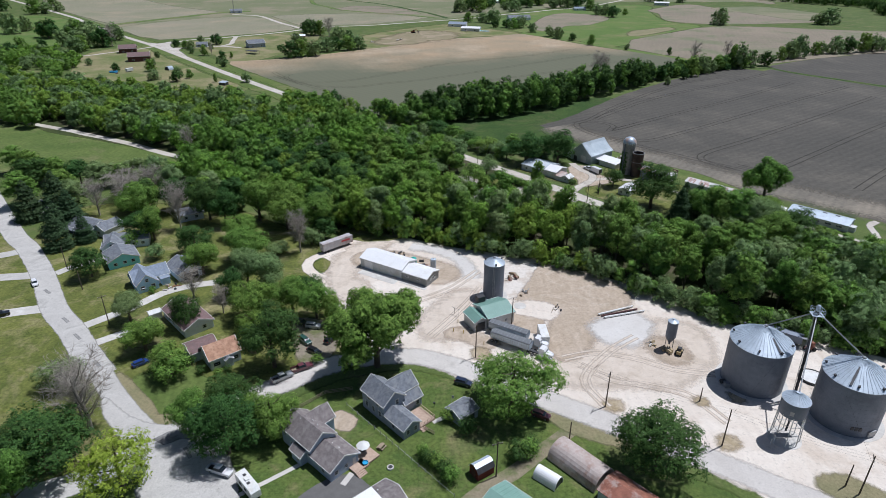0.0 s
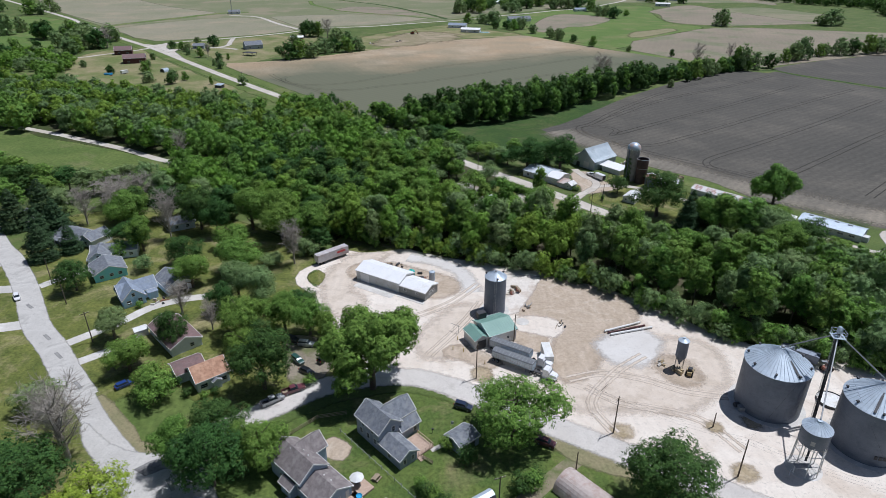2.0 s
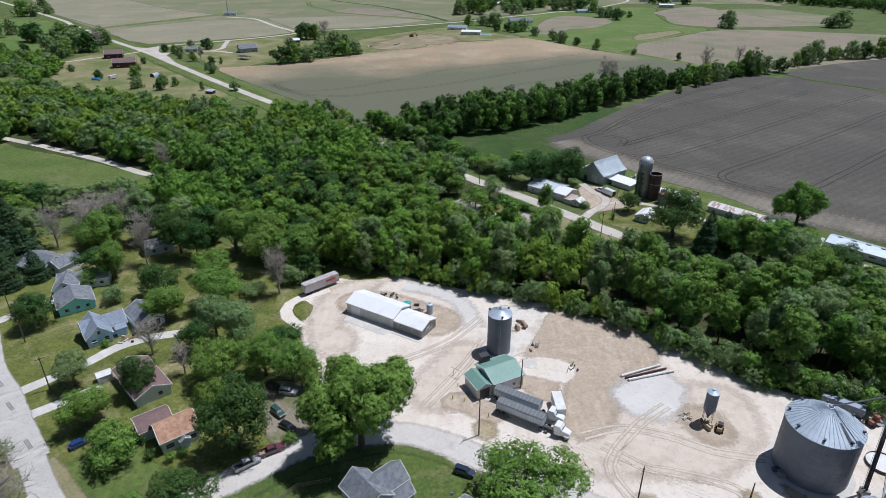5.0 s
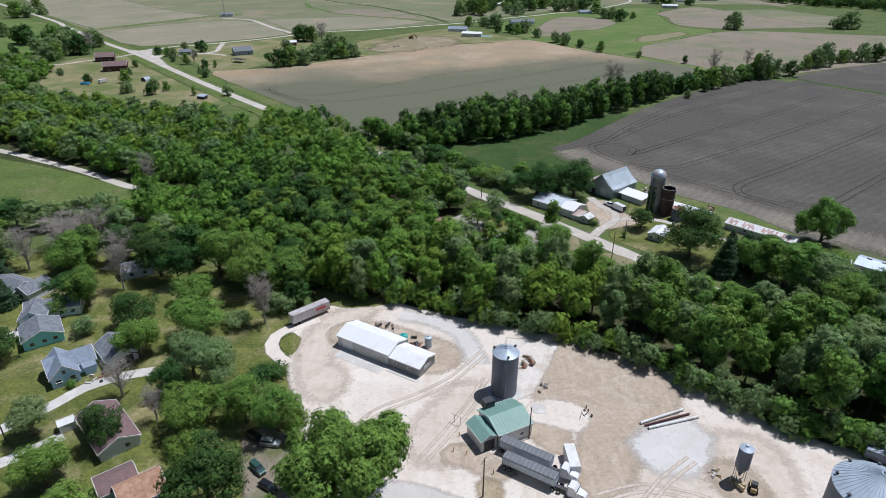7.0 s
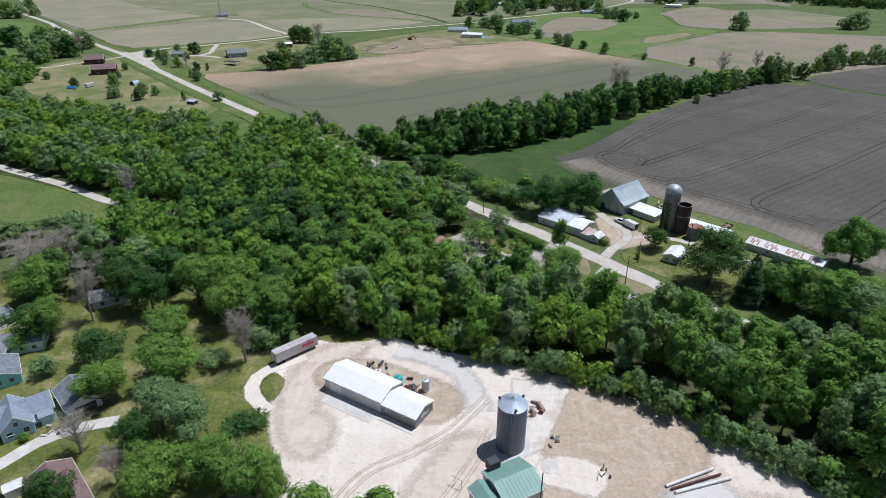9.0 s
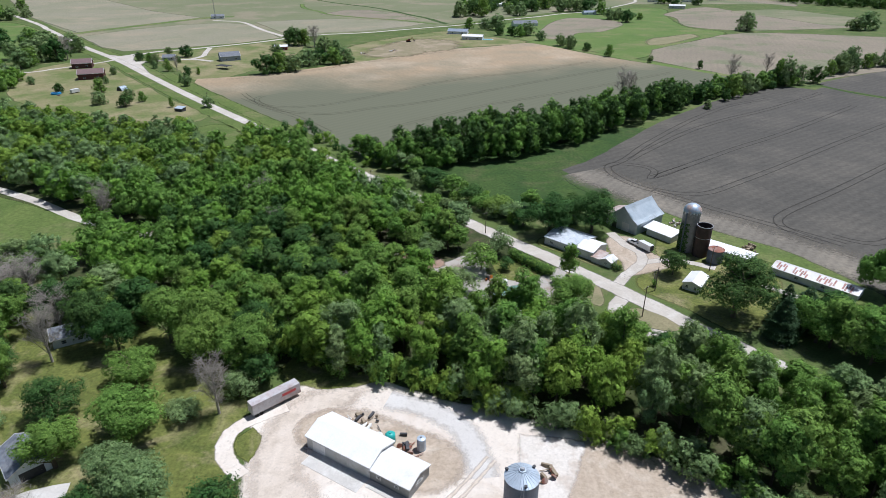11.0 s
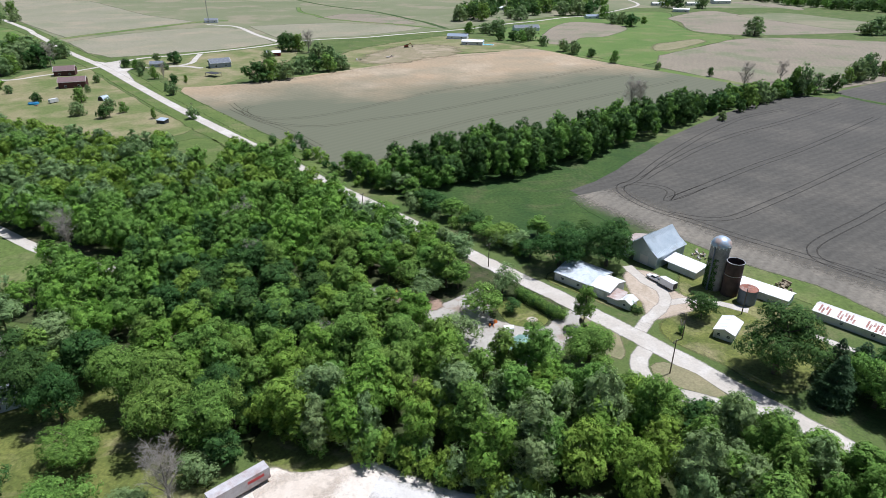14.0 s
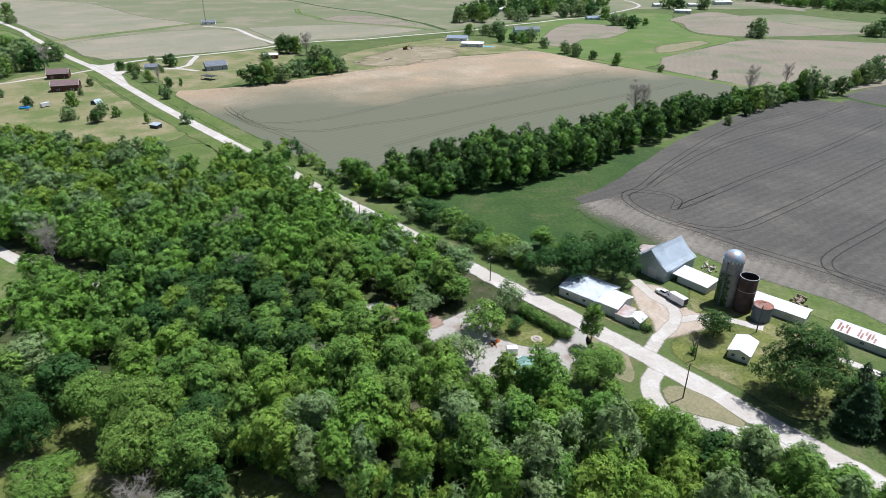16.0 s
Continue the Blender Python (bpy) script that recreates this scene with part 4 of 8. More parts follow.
def limbs(rng, height, radius, base, thick, count=7, twigs=0, rise=1.0):
    """A tapered trunk with limbs, and with twigs for a bare tree."""
    top = Vector((rng.normal() * 0.4, rng.normal() * 0.4, height * 0.86))
    stem = [Vector((0, 0, -0.3)), Vector((rng.normal() * 0.1, rng.normal() * 0.1, height * 0.3)), Vector((rng.normal() * 0.3, rng.normal() * 0.3, height * 0.6)), top]
    pieces = [tube(stem, [thick * 1.25, thick, thick * 0.6, thick * 0.15])]
    for k in range(count):
        h = base * 0.8 + (height * 0.75 - base * 0.8) * (k + rng.random()) / count
        w = 2.4 * k + rng.random()
        out = Vector((math.cos(w), math.sin(w), 0))
        reach = radius * rng.uniform(0.5, 0.8) * (1 - 0.35 * h / height)
        a = Vector((0, 0, h))
        b = a + out * reach * 0.5 + Vector((0, 0, reach * 0.35 * rise))
        c = a + out * reach + Vector((0, 0, reach * rng.uniform(0.5, 0.9) * rise))
        pieces.append(tube([a, b, c], [thick * 0.45, thick * 0.28, thick * 0.08], 5))
        for _ in range(twigs):
            s = rng.uniform(0.3, 1.0)
            q = b.lerp(c, s) if rng.random() < 0.6 else a.lerp(b, s)
            side = Vector((rng.normal(), rng.normal(), rng.uniform(0.2, 1.2))).normalized()
            e = q + side * radius * rng.uniform(0.15, 0.4)
            pieces.append(tube([q, e], [thick * 0.12, thick * 0.05], 3))
            for _ in range(4):
                g = q.lerp(e, rng.uniform(0.3, 0.9))
                pieces.append(tube([g, g + (side + Vector((rng.normal(), rng.normal(), rng.normal())) * 0.7).normalized() * radius * rng.uniform(0.08, 0.22)], [thick * 0.06, thick * 0.035], 3))
    return joined(pieces)


def tree_kind(seed, height, radius, base, count, size, leaf, lobes=16, thick=0.3):
    rng = np.random.default_rng(seed)
    v, f, lean = crown(rng, height, radius, base, count, size, lobes)
    w, g = limbs(rng, height, radius, base, thick)
    return mesh_of("trunk", w, g, BARK, True), mesh_of("crown", v, f, leaf, normals=lean)


def bare_kind(seed, height, radius, base, thick=0.25):
    rng = np.random.default_rng(seed)
    w, g = limbs(rng, height, radius, base, thick, 16, 30, 2.0)
    return (mesh_of("branch_frame", w, g, DEADWOOD),)


def spruce_kind(seed, height, radius, count):
    rng = np.random.default_rng(seed)
    h = height * (1 - np.sqrt(rng.random(count)) * 0.96)
    tier = 1 + 0.2 * np.sin(h * 4.2) + 0.16 * np.sin(h * 1.7 + 1.0)
    reach = radius * (1 - h / height) ** 0.72 * rng.uniform(0.55, 1.05, count) * tier + 0.15
    w = rng.uniform(0, 2 * math.pi, count)
    p = np.stack([np.cos(w) * reach, np.sin(w) * reach, h - reach * 0.18], 1)
    normal = np.stack([np.cos(w) * 0.6, np.sin(w) * 0.6, np.full(count, 0.8)], 1) + rng.normal(size=(count, 3)) * 0.3
    normal /= np.linalg.norm(normal, axis=1)[:, None]
    v, f = cards(rng, p, normal, 0.42, 0.45)
    a, g = tube([Vector((0, 0, -0.3)), Vector((0, 0, height * 0.95))], [0.25, 0.04])
    return mesh_of("trunk", a, g, BARK), mesh_of("crown", v, f, NEEDLE)


BROAD = [tree_kind(10 + k, 15, 7.5, 2.4, 8600, 0.28, LEAF[m], 21, 0.42) for k, m in enumerate((0, 0, 1))]
BROAD += [tree_kind(13, 15, 7.5, 2.8, 4600, 0.28, LEAF[4], 24, 0.34), tree_kind(14, 15, 7.5, 2.4, 8600, 0.28, LEAF[3], 21, 0.42)]
WOOD = [tree_kind(30 + k, 15 + k % 4, 4.4 + 0.5 * (k % 3), 0.5, 2500, 0.43, LEAF[m], 20 + 4 * (k % 4), 0.22) for k, m in enumerate((0, 1, 3, 0, 2, 1, 0, 3))]
SMALL = [tree_kind(50 + k, 7, 3.2, 0.8, 2000, 0.26, LEAF[m], 13, 0.14) for k, m in enumerate((0, 3, 1))]
SHRUB = [tree_kind(60 + k, 2.6, 1.7, 0.05, 800, 0.19, LEAF[m], 9, 0.05) for k, m in enumerate((0, 1))]
GIANT = [tree_kind(20 + k, 17, 13, 2.0, 16000, 0.44, LEAF[0], 30, 0.6) for k in (0, 2)]
# grey leaves on half of these kinds pale them in place of haze
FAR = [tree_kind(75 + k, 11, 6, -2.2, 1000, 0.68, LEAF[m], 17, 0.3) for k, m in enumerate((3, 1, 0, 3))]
BARE = [bare_kind(70 + k, 13, 5.4, 2.2, 0.27) for k in range(3)]
SPRUCE = [spruce_kind(80 + k, 15, 4.6, 5200) for k in range(2)]
LABELS = {
    "broad": ("tree", "broad-crowned shade tree in full green leaf", "tree"),
    "giant": ("tree", "huge spreading shade tree in full green leaf", "tree"),
    "wood": ("tree", "woodland tree with dense green summer leaves", "tree"),
    "far": ("field_tree", "full green tree on open farmland", "tree"),
    "small": ("small_tree", "young leafy tree with a low crown", "tree"),
    "shrub": ("shrub", "rounded green garden shrub", "shrub"),
    "bare": ("bare_tree", "leafless grey tree with fine dead branches", "tree"),
    "spruce": ("spruce_tree", "dark blue-green conical spruce tree", "tree"),
}
KINDS = {"far": FAR, "broad": BROAD, "giant": GIANT, "wood": WOOD, "small": SMALL, "shrub": SHRUB, "bare": BARE, "spruce": SPRUCE}


def plant(kind, k, x, y, wide=1.0, tall=1.0, turn=0.0, label="", group=""):
    name, text, category = LABELS[kind]
    ob = thing(name, pose(x, y, 0, 0, 0, turn) @ Matrix.Diagonal((wide, wide, tall, 1)), label or text, category, group)
    for me in KINDS[kind][k % len(KINDS[kind])]:
        new(me.name.split(".")[0], me).parent = ob
    return ob


def scatter(rng, poly, gap, out=()):
    """Places about gap metres apart inside a polygon and outside of others."""
    xs, ys = [p[0] for p in poly], [p[1] for p in poly]
    found = []
    for j in range(int((max(ys) - min(ys)) / gap) + 1):
        for i in range(int((max(xs) - min(xs)) / gap) + 1):
            x = min(xs) + (i + 0.5 * (j % 2) + rng.uniform(-0.45, 0.45)) * gap
            y = min(ys) + (j + rng.uniform(-0.45, 0.45)) * gap
            if inside(x, y, poly) and not any(inside(x, y, o) for o in out):
                found.append((x, y))
    return found


def by_road(x, y, clear):
    return any((Vector((x, y)) - q).length < clear for q in ROAD_LINE)


ROAD_LINE = [q for q in curve_through(COUNTY, 6.0) if q.y < 720]
LANE_LINE = curve_through([(-243, 367), (-210, 350), (-175, 331), (-144, 311), (-110, 296)], 6.0)
CLEARING = [(-290, 376), (-228, 356), (-184, 338), (-146, 318), (-131, 300), (-125, 274), (-150, 262), (-230, 278), (-300, 288)]
LOT = [(-18, 284), (-6, 288), (2, 282), (14, 294), (30, 280), (45, 268), (60, 250), (80, 224), (57, 226), (48, 238), (40, 242), (28, 236), (10, 238), (4, 246), (-4, 262), (-18, 272)]
GLADE = [(-153, 439), (-130, 455), (-103, 405), (-99, 378), (-130, 403)]
WOODS = [(-47, 217), (-30, 213), (-13, 210), (-4, 204.5), (14, 197), (32, 190.5), (52, 178.5), (69, 164), (82, 151), (102, 142), (125, 133), (150, 121), (175, 108), (176, 112), (150, 138), (112, 182), (96, 199), (85, 203), (71, 211), (62, 216), (50, 221), (45, 231), (38, 236), (30, 234), (38, 272), (20, 294), (-2, 318), (-27, 342), (-45, 361), (-66, 385), (-98, 408), (-134, 438), (-159, 428), (-200, 433), (-244, 456), (-310, 475), (-420, 560), (-520, 480), (-420, 330), (-300, 285), (-200, 281), (-150, 272), (-108, 260), (-86, 246), (-62, 230)]
sheet("glade", GLADE, 0.034, VERGE, "rough green glade between wood and road", "grass", 1.5, 5, True, 2)
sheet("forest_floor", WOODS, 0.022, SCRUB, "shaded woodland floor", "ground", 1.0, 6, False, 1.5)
rng = np.random.default_rng(5)
spots = scatter(rng, WOODS, 7.0, (CLEARING, LOT, GLADE))
spots = [s for s in spots if not by_road(*s, 10 if s[1] > 215 else 6) and not any((Vector(s) - q).length < 6 for q in LANE_LINE)]
spots += scatter(rng, [(106, 212), (118, 226), (130, 214), (152, 192), (180, 166), (230, 120), (260, 60), (235, 50), (200, 100), (165, 145), (140, 172)], 7.5)


def wood_leaf(rng, x, y):
    """Kinds of tree keep together: willows and silver maples in the low ground, darker oaks round them."""
    low = 0.8 * math.sin(x * 0.031 + 1.0) + 0.8 * math.sin(y * 0.043 + x * 0.017) + min(1.0, max(0.1, (-40 - x) / 60))
    # beyond the road mostly deep leaves, a dark colour in place of cloud shade
    if y > 380 and x > -40:
        return int(rng.choice((1, 5, 1, 0, 3)))
    if x > 52 and y < 226:
        return int(rng.choice((7, 2, 0, 3, 6)))
    table = (2, 7, 4, 0, 4) if low > 0.55 else (0, 3, 6, 4, 4) if low > -0.5 else (0, 5, 4, 6, 1)
    return int(table[int(rng.integers(5))])


spots += [s for s in scatter(rng, [(92, 216), (110, 211), (148, 182), (142, 168), (118, 180), (86, 198)], 6.5) if not by_road(*s, 6)]
spots = [s for s in spots if not (s[0] > 116 and s[1] > 200 - (s[0] - 116) * 0.45)]
EDGE = [(30, 234), (38, 231), (46, 226), (54, 221), (62, 218), (66, 214), (72, 211.5), (80, 208.5), (87, 204), (92, 199), (98, 192), (116, 173)]
spots = [s for s in spots if not (30 < s[0] < 116 and s[1] > np.interp(s[0], [p[0] for p in EDGE], [p[1] for p in EDGE]) and s[1] < 240)]
spots = [s for s in spots if not inside(s[0] - 1.9, s[1] - 3.2, YARD)]
spots.sort(key=lambda s: (s[0] - 10) ** 2 + (s[1] - 200) ** 2)


def lift(x, y):
    """Trees near the county road are lower than those that back on to the yard."""
    if x < 30:
        return 1.14 if y < 238 else 0.95
    room = float(np.interp(x, [p[0] for p in EDGE], [p[1] for p in EDGE])) - y
    return 0.84 if room < 6 else 1.0 if room < 11 else 1.24


for x, y in spots[:200]:
    big = rng.uniform(0.62, 1.25)
    plant("wood", wood_leaf(rng, x, y), x, y, big * rng.uniform(0.95, 1.2), (0.28 + 0.62 * big) * lift(x, y), rng.uniform(0, 360), group="trees of the wood behind the yard")


def in_reach(x, y):
    """Whether a place can come into view at all."""
    return -0.73 * (0.895 * y + 44) - 16 < x < 0.73 * (0.895 * y + 44) + 16


def stand(name, places, label, rng, height=(8.5, 17.5), radius=(3.4, 6.4), count=850, size=0.62, lobes=16):
    """Many trees too far off to tell apart, one object for each kind of leaf."""
    tall, wide = sum(height) / 2, sum(radius) / 2
    stock = [crown(np.random.default_rng(90 + k), tall, wide, -0.07 * tall, count, size, lobes, 0.9) for k in range(6)]
    heaps = [([], [], []) for _ in LEAF[:4]]
    for x, y in places:
        if not in_reach(x, y):
            continue
        v, f, lean = stock[int(rng.integers(6))]
        w = rng.uniform(0, 2 * math.pi)
        big = rng.random()
        s, h = (radius[0] + (radius[1] - radius[0]) * big) / wide, (height[0] + (height[1] - height[0]) * (0.65 * big + 0.35 * rng.random())) / tall
        c, d = math.cos(w), math.sin(w)
        vs, fs, ns = heaps[(0, 1, 3, 0, 2, 1, 0, 3)[wood_leaf(rng, x, y)]]
        fs.append(f + sum(len(a) for a in vs))
        vs.append(np.stack([(v[:, 0] * c - v[:, 1] * d) * s + x, (v[:, 0] * d + v[:, 1] * c) * s + y, v[:, 2] * h], 1))
        ns.append(np.stack([lean[:, 0] * c - lean[:, 1] * d, lean[:, 0] * d + lean[:, 1] * c, lean[:, 2]], 1))
    for leaf, (vs, fs, ns) in zip(LEAF, heaps):
        if vs:
            tagged(new(name, mesh_of(name, np.vstack(vs), np.vstack(fs), leaf, normals=np.vstack(ns))), label, "trees", kind="stuff")


near = [s for s in spots[200:] if s[1] < 345]
stand("woods", near, "dense green summer woodland canopy", rng)
stand("woods", [s for s in spots[200:] if s[1] >= 345], "dense green summer woodland canopy beyond the lane", rng, count=560, size=0.78)
BELT = [(-34, 388), (-4, 384), (22, 380), (48, 390), (61, 404), (77, 415), (96, 433), (116, 451), (138, 470), (166, 500), (158, 512), (126, 486), (92, 462), (62, 442), (30, 424), (0, 404)]
stand("tree_line", [s for s in scatter(rng, BELT, 5.4) if not by_road(*s, 8)], "tall tree belt between two fields, leaf colours darkened for cloud shade", rng, (13, 23), (3.0, 4.6), 620, 0.72, 15)
stand("tree_line", scatter(rng, [(160, 496), (195, 526), (225, 548), (255, 565), (278, 570), (272, 580), (222, 562), (186, 536), (154, 510)], 5.6), "bushy tree belt between two fields", rng, (6, 15), (3.0, 5.5), 620, 0.72)


# ---- building helpers ----
def box(bm, x, y, z, sx, sy, sz, m=None):
    """A box that stands on z, centred on x and y."""
    q = Matrix.Translation((x, y, z + sz / 2)) @ Matrix.Diagonal((sx, sy, sz, 1))
    bmesh.ops.create_cube(bm, size=1, matrix=(m @ q) if m else q)
    return bm


def prism(bm, section, x0, x1, m=None):
    """A section of (y, z) points drawn out from x0 to x1."""
    m = m or Matrix()
    a = [bm.verts.new(m @ Vector((x0, y, z))) for y, z in section]
    b = [bm.verts.new(m @ Vector((x1, y, z))) for y, z in section]
    bm.faces.new(a)
    bm.faces.new(b[::-1])
    for i in range(len(a)):
        j = (i + 1) % len(a)
        bm.faces.new((a[i], b[i], b[j], a[j]))
    return bm


def lathe(bm, profile, sides=24, m=None):
    """A profile of (radius, z) turned about the upright axis."""
    m = m or Matrix()
    rings = []
    for r, z in profile:
        rings.append([bm.verts.new(m @ Vector((r * math.cos(2 * math.pi * k / sides), r * math.sin(2 * math.pi * k / sides), z))) for k in range(sides)] if r > 1e-6 else [bm.verts.new(m @ Vector((0, 0, z)))])
    for a, b in zip(rings, rings[1:]):
        for k in range(sides):
            j = (k + 1) % sides
            q = [a[k % len(a)], a[j % len(a)], b[j % len(b)], b[k % len(b)]]
            q = list(dict.fromkeys(q))
            if len(q) > 2:
                bm.faces.new(q)
    return bm


def bar(bm, a, b, r, sides=6):
    """A straight round bar from a to b."""
    a, b = Vector(a), Vector(b)
    turn = (b - a).to_track_quat("Z", "Y").to_matrix().to_4x4()
    lathe(bm, [(0, 0), (r, 0), (r, (b - a).length), (0, (b - a).length)], sides, Matrix.Translation(a) @ turn)
    return bm


def window(parent, m, w, h, trim=None, name="window"):
    """A framed pane on a wall; m puts local x along the wall and -y outwards."""
    bm = bmesh.new()
    t = 0.11
    for x, z, sx, sz in ((0, 0, w + 2 * t, t), (0, h - 0.01, w + 2 * t, t), (-w / 2 - t / 2, 0, t, h), (w / 2 + t / 2, 0, t, h), (0, h / 2, w, 0.06)):
        box(bm, x, -0.03, z, sx, 0.1, sz, m)
    frame_ob = part(name, bm, trim or WHITE, parent)
    part("pane", box(bmesh.new(), 0, -0.012, t, w, 0.04, h - t, m), GLASS, frame_ob)


def door(parent, m, w=0.95, h=2.05, mat=None):
    ob = part("door", box(bmesh.new(), 0, -0.04, 0, w, 0.1, h, m), mat or WHITE, parent)
    part("handle", box(bmesh.new(), w * 0.36, -0.12, 1.0, 0.12, 0.08, 0.06, m), STEEL, ob)


def wall_frame(m, length, width, side, along, z):
    """Where a window sits on a block: sides s, n (under the eaves), w, e (gables)."""
    turn = {"s": pose(along, -width / 2, z), "n": pose(along, width / 2, z, 0, 0, 180), "w": pose(-length / 2, along, z, 0, 0, -90), "e": pose(length / 2, along, z, 0, 0, 90)}[side]
    return m @ turn


def block(parent, m, length, width, eave, ridge, wall, roof, openings=(), trim=None, over=0.35, ribs=0.0, flare=0.0):
    """A gabled part of a building, its ridge along local x: wall, two roof slopes with edge boards, and openings."""
    half = width / 2
    part("wall", prism(bmesh.new(), [(-half, 0), (half, 0), (half, eave), (0, ridge), (-half, eave)], -length / 2, length / 2, m), wall, parent)
    slope = (ridge - eave) / half
    thick = 0.14
    for s in (-1, 1):
        out = half + over
        low = eave - over * slope * (0.5 if flare else 1)
        mid = (half * 0.55, eave + (ridge - eave) * 0.45 - flare)
        top = [(0, ridge + 0.02), (s * mid[0], mid[1] + 0.02), (s * out, low + 0.02)] if flare else [(0, ridge + 0.02), (s * out, low + 0.02)]
        section = top + [(y, z + thick) for y, z in top[::-1]]
        slab = part("roof", prism(bmesh.new(), section, -length / 2 - over, length / 2 + over, m), roof, parent)
        if ribs:
            bm = bmesh.new()
            n = int((length + 2 * over) / ribs)
            for k in range(n + 1):
                x = -length / 2 - over + k * (length + 2 * over) / n
                for (ya, za), (yb, zb) in zip(top, top[1:]):
                    prism(bm, [(ya, za + thick), (yb, zb + thick), (yb, zb + thick + 0.05), (ya, za + thick + 0.05)], x - 0.03, x + 0.03, m)
            part("seam", bm, roof, slab)["kind"] = "stuff"
        if trim:
            edge = bmesh.new()
            box(edge, 0, s * (out + 0.02), low - 0.08, length + 2 * over, 0.08, 0.28, m)
            for x in (-length / 2 - over - 0.03, length / 2 + over + 0.03):
                prism(edge, [(0, ridge - 0.14), (s * out, low - 0.14), (s * out, low + 0.19), (0, ridge + 0.19)], x - 0.06, x + 0.06, m)
            part("fascia", edge, trim, slab)
    for side, along, z, w, h, *kind in openings:
        at = wall_frame(m, length, width, side, along, z)
        if kind:
            door(parent, at, w, h, kind[0])
        else:
            window(parent, at, w, h, trim)


def mono(parent, m, length, width, front, back, wall, roof, over=0.3, openings=()):
    """A part with one roof slope, low towards local -y."""
    half = width / 2
    part("wall", prism(bmesh.new(), [(-half, 0), (half, 0), (half, back), (-half, front)], -length / 2, length / 2, m), wall, parent)
    k = (back - front) / width * over
    part("roof", prism(bmesh.new(), [(-half - over, front - k + 0.02), (half + over, back + k + 0.02), (half + over, back + k + 0.14), (-half - over, front - k + 0.14)], -length / 2 - over, length / 2 + over, m), roof, parent)
    for side, along, z, w, h, *kind in openings:
        at = wall_frame(m, length, width, side, along, z)
        door(parent, at, w, h, kind[0]) if kind else window(parent, at, w, h, WHITE)


def arch(parent, m, length, width, height, skin, end):
    """A round-roofed hut: a curved skin on ribs between two end walls."""
    n = 14
    curve = [(-width / 2 * math.cos(math.pi * k / n), height * math.sin(math.pi * k / n) ** 0.8) for k in range(n + 1)]
    inner = [(y * 0.96, z * 0.96) for y, z in curve]
    bm = prism(bmesh.new(), curve + inner[::-1], -length / 2, length / 2, m)
    for k in range(int(length / 0.6)):
        x = -length / 2 + 0.3 + 0.6 * k
        part("rib", prism(bmesh.new(), [(y * 1.012, z * 1.012) for y, z in curve] + curve[::-1], x - 0.05, x + 0.05, m), skin, parent)
    part("skin", bm, skin, parent)
    for x in (-length / 2 + 0.15, length / 2 - 0.25):
        part("end_wall", prism(bmesh.new(), inner, x, x + 0.1, m), end, parent)


def chimney(parent, m, h, mat=None):
    part("chimney", box(box(bmesh.new(), 0, 0, 0, 0.6, 0.6, h, m), 0, 0, h, 0.72, 0.72, 0.12, m), mat or BLOCKWORK, parent)


def vents(parent, places, m):
    for x, y, z in places:
        part("roof_vent", lathe(bmesh.new(), [(0, 0), (0.09, 0), (0.09, 0.45), (0.14, 0.45), (0.14, 0.55), (0, 0.6)], 8, m @ pose(x, y, z)), WHITE, parent)


I4 = Matrix()
HOUSES = "houses of the village"

# ---- village houses ----
h = thing("house", pose(-12, 112, 0, 0, 0, -47.4), "two-storey slate-grey sided house with grey shingle roof and deck", "house", HOUSES)
block(h, pose(-2.97, 0, 0), 8.4, 6.2, 5.2, 7.7, GREY_SIDING, GREY_SHINGLE, [("s", -2.4, 1.2, 0.9, 1.5), ("s", 0.2, 1.2, 0.9, 1.5), ("s", 2.6, 1.2, 0.9, 1.5), ("s", -1.6, 3.6, 0.9, 1.3), ("s", 1.8, 3.6, 0.9, 1.3), ("e", 0.8, 3.6, 0.9, 1.4)], WHITE)
block(h, pose(-2.8, 4.2, 0, 0, 0, 90), 7.5, 5.6, 5.0, 7.4, GREY_SIDING, GREY_SHINGLE, [("e", 0, 3.4, 0.9, 1.3)], WHITE)
block(h, pose(0.4, 5.2, 0, 0, 0, 90), 5.0, 3.2, 3.0, 4.4, GREY_SIDING, GREY_SHINGLE, [("s", 1.2, 0.9, 0.9, 1.3)], WHITE)
block(h, pose(4.66, -0.69, 0), 7.4, 4.7, 2.8, 4.2, GREY_SIDING, GREY_SHINGLE, [("e", -1.1, 0.9, 0.8, 1.2), ("e", 1.1, 0.9, 0.8, 1.2), ("s", 0, 0.8, 1.0, 1.2), ("n", 1.5, 0.3, 0.9, 2.0, WHITE)], WHITE)
part("deck", box(bmesh.new(), 5.4, 4.2, 0.2, 5.6, 4.8, 0.3), DECKING, h, "pinkish timber deck")
rail = bmesh.new()
for k in range(8):
    box(rail, 2.8 + 0.75 * k, 6.5, 0.5, 0.09, 0.09, 0.9)
box(rail, 5.4, 6.5, 1.38, 5.6, 0.12, 0.06)
for k in range(5):
    box(rail, 8.1, 2.2 + 1.05 * k, 0.5, 0.09, 0.09, 0.9)
box(rail, 8.1, 4.3, 1.38, 0.12, 4.4, 0.06)
part("deck_rail", rail, DECKING, h)
part("steps", box(box(bmesh.new(), 8.7, 2.4, 0, 0.8, 1.4, 0.32), 9.2, 2.4, 0, 0.6, 1.4, 0.16), DECKING, h)

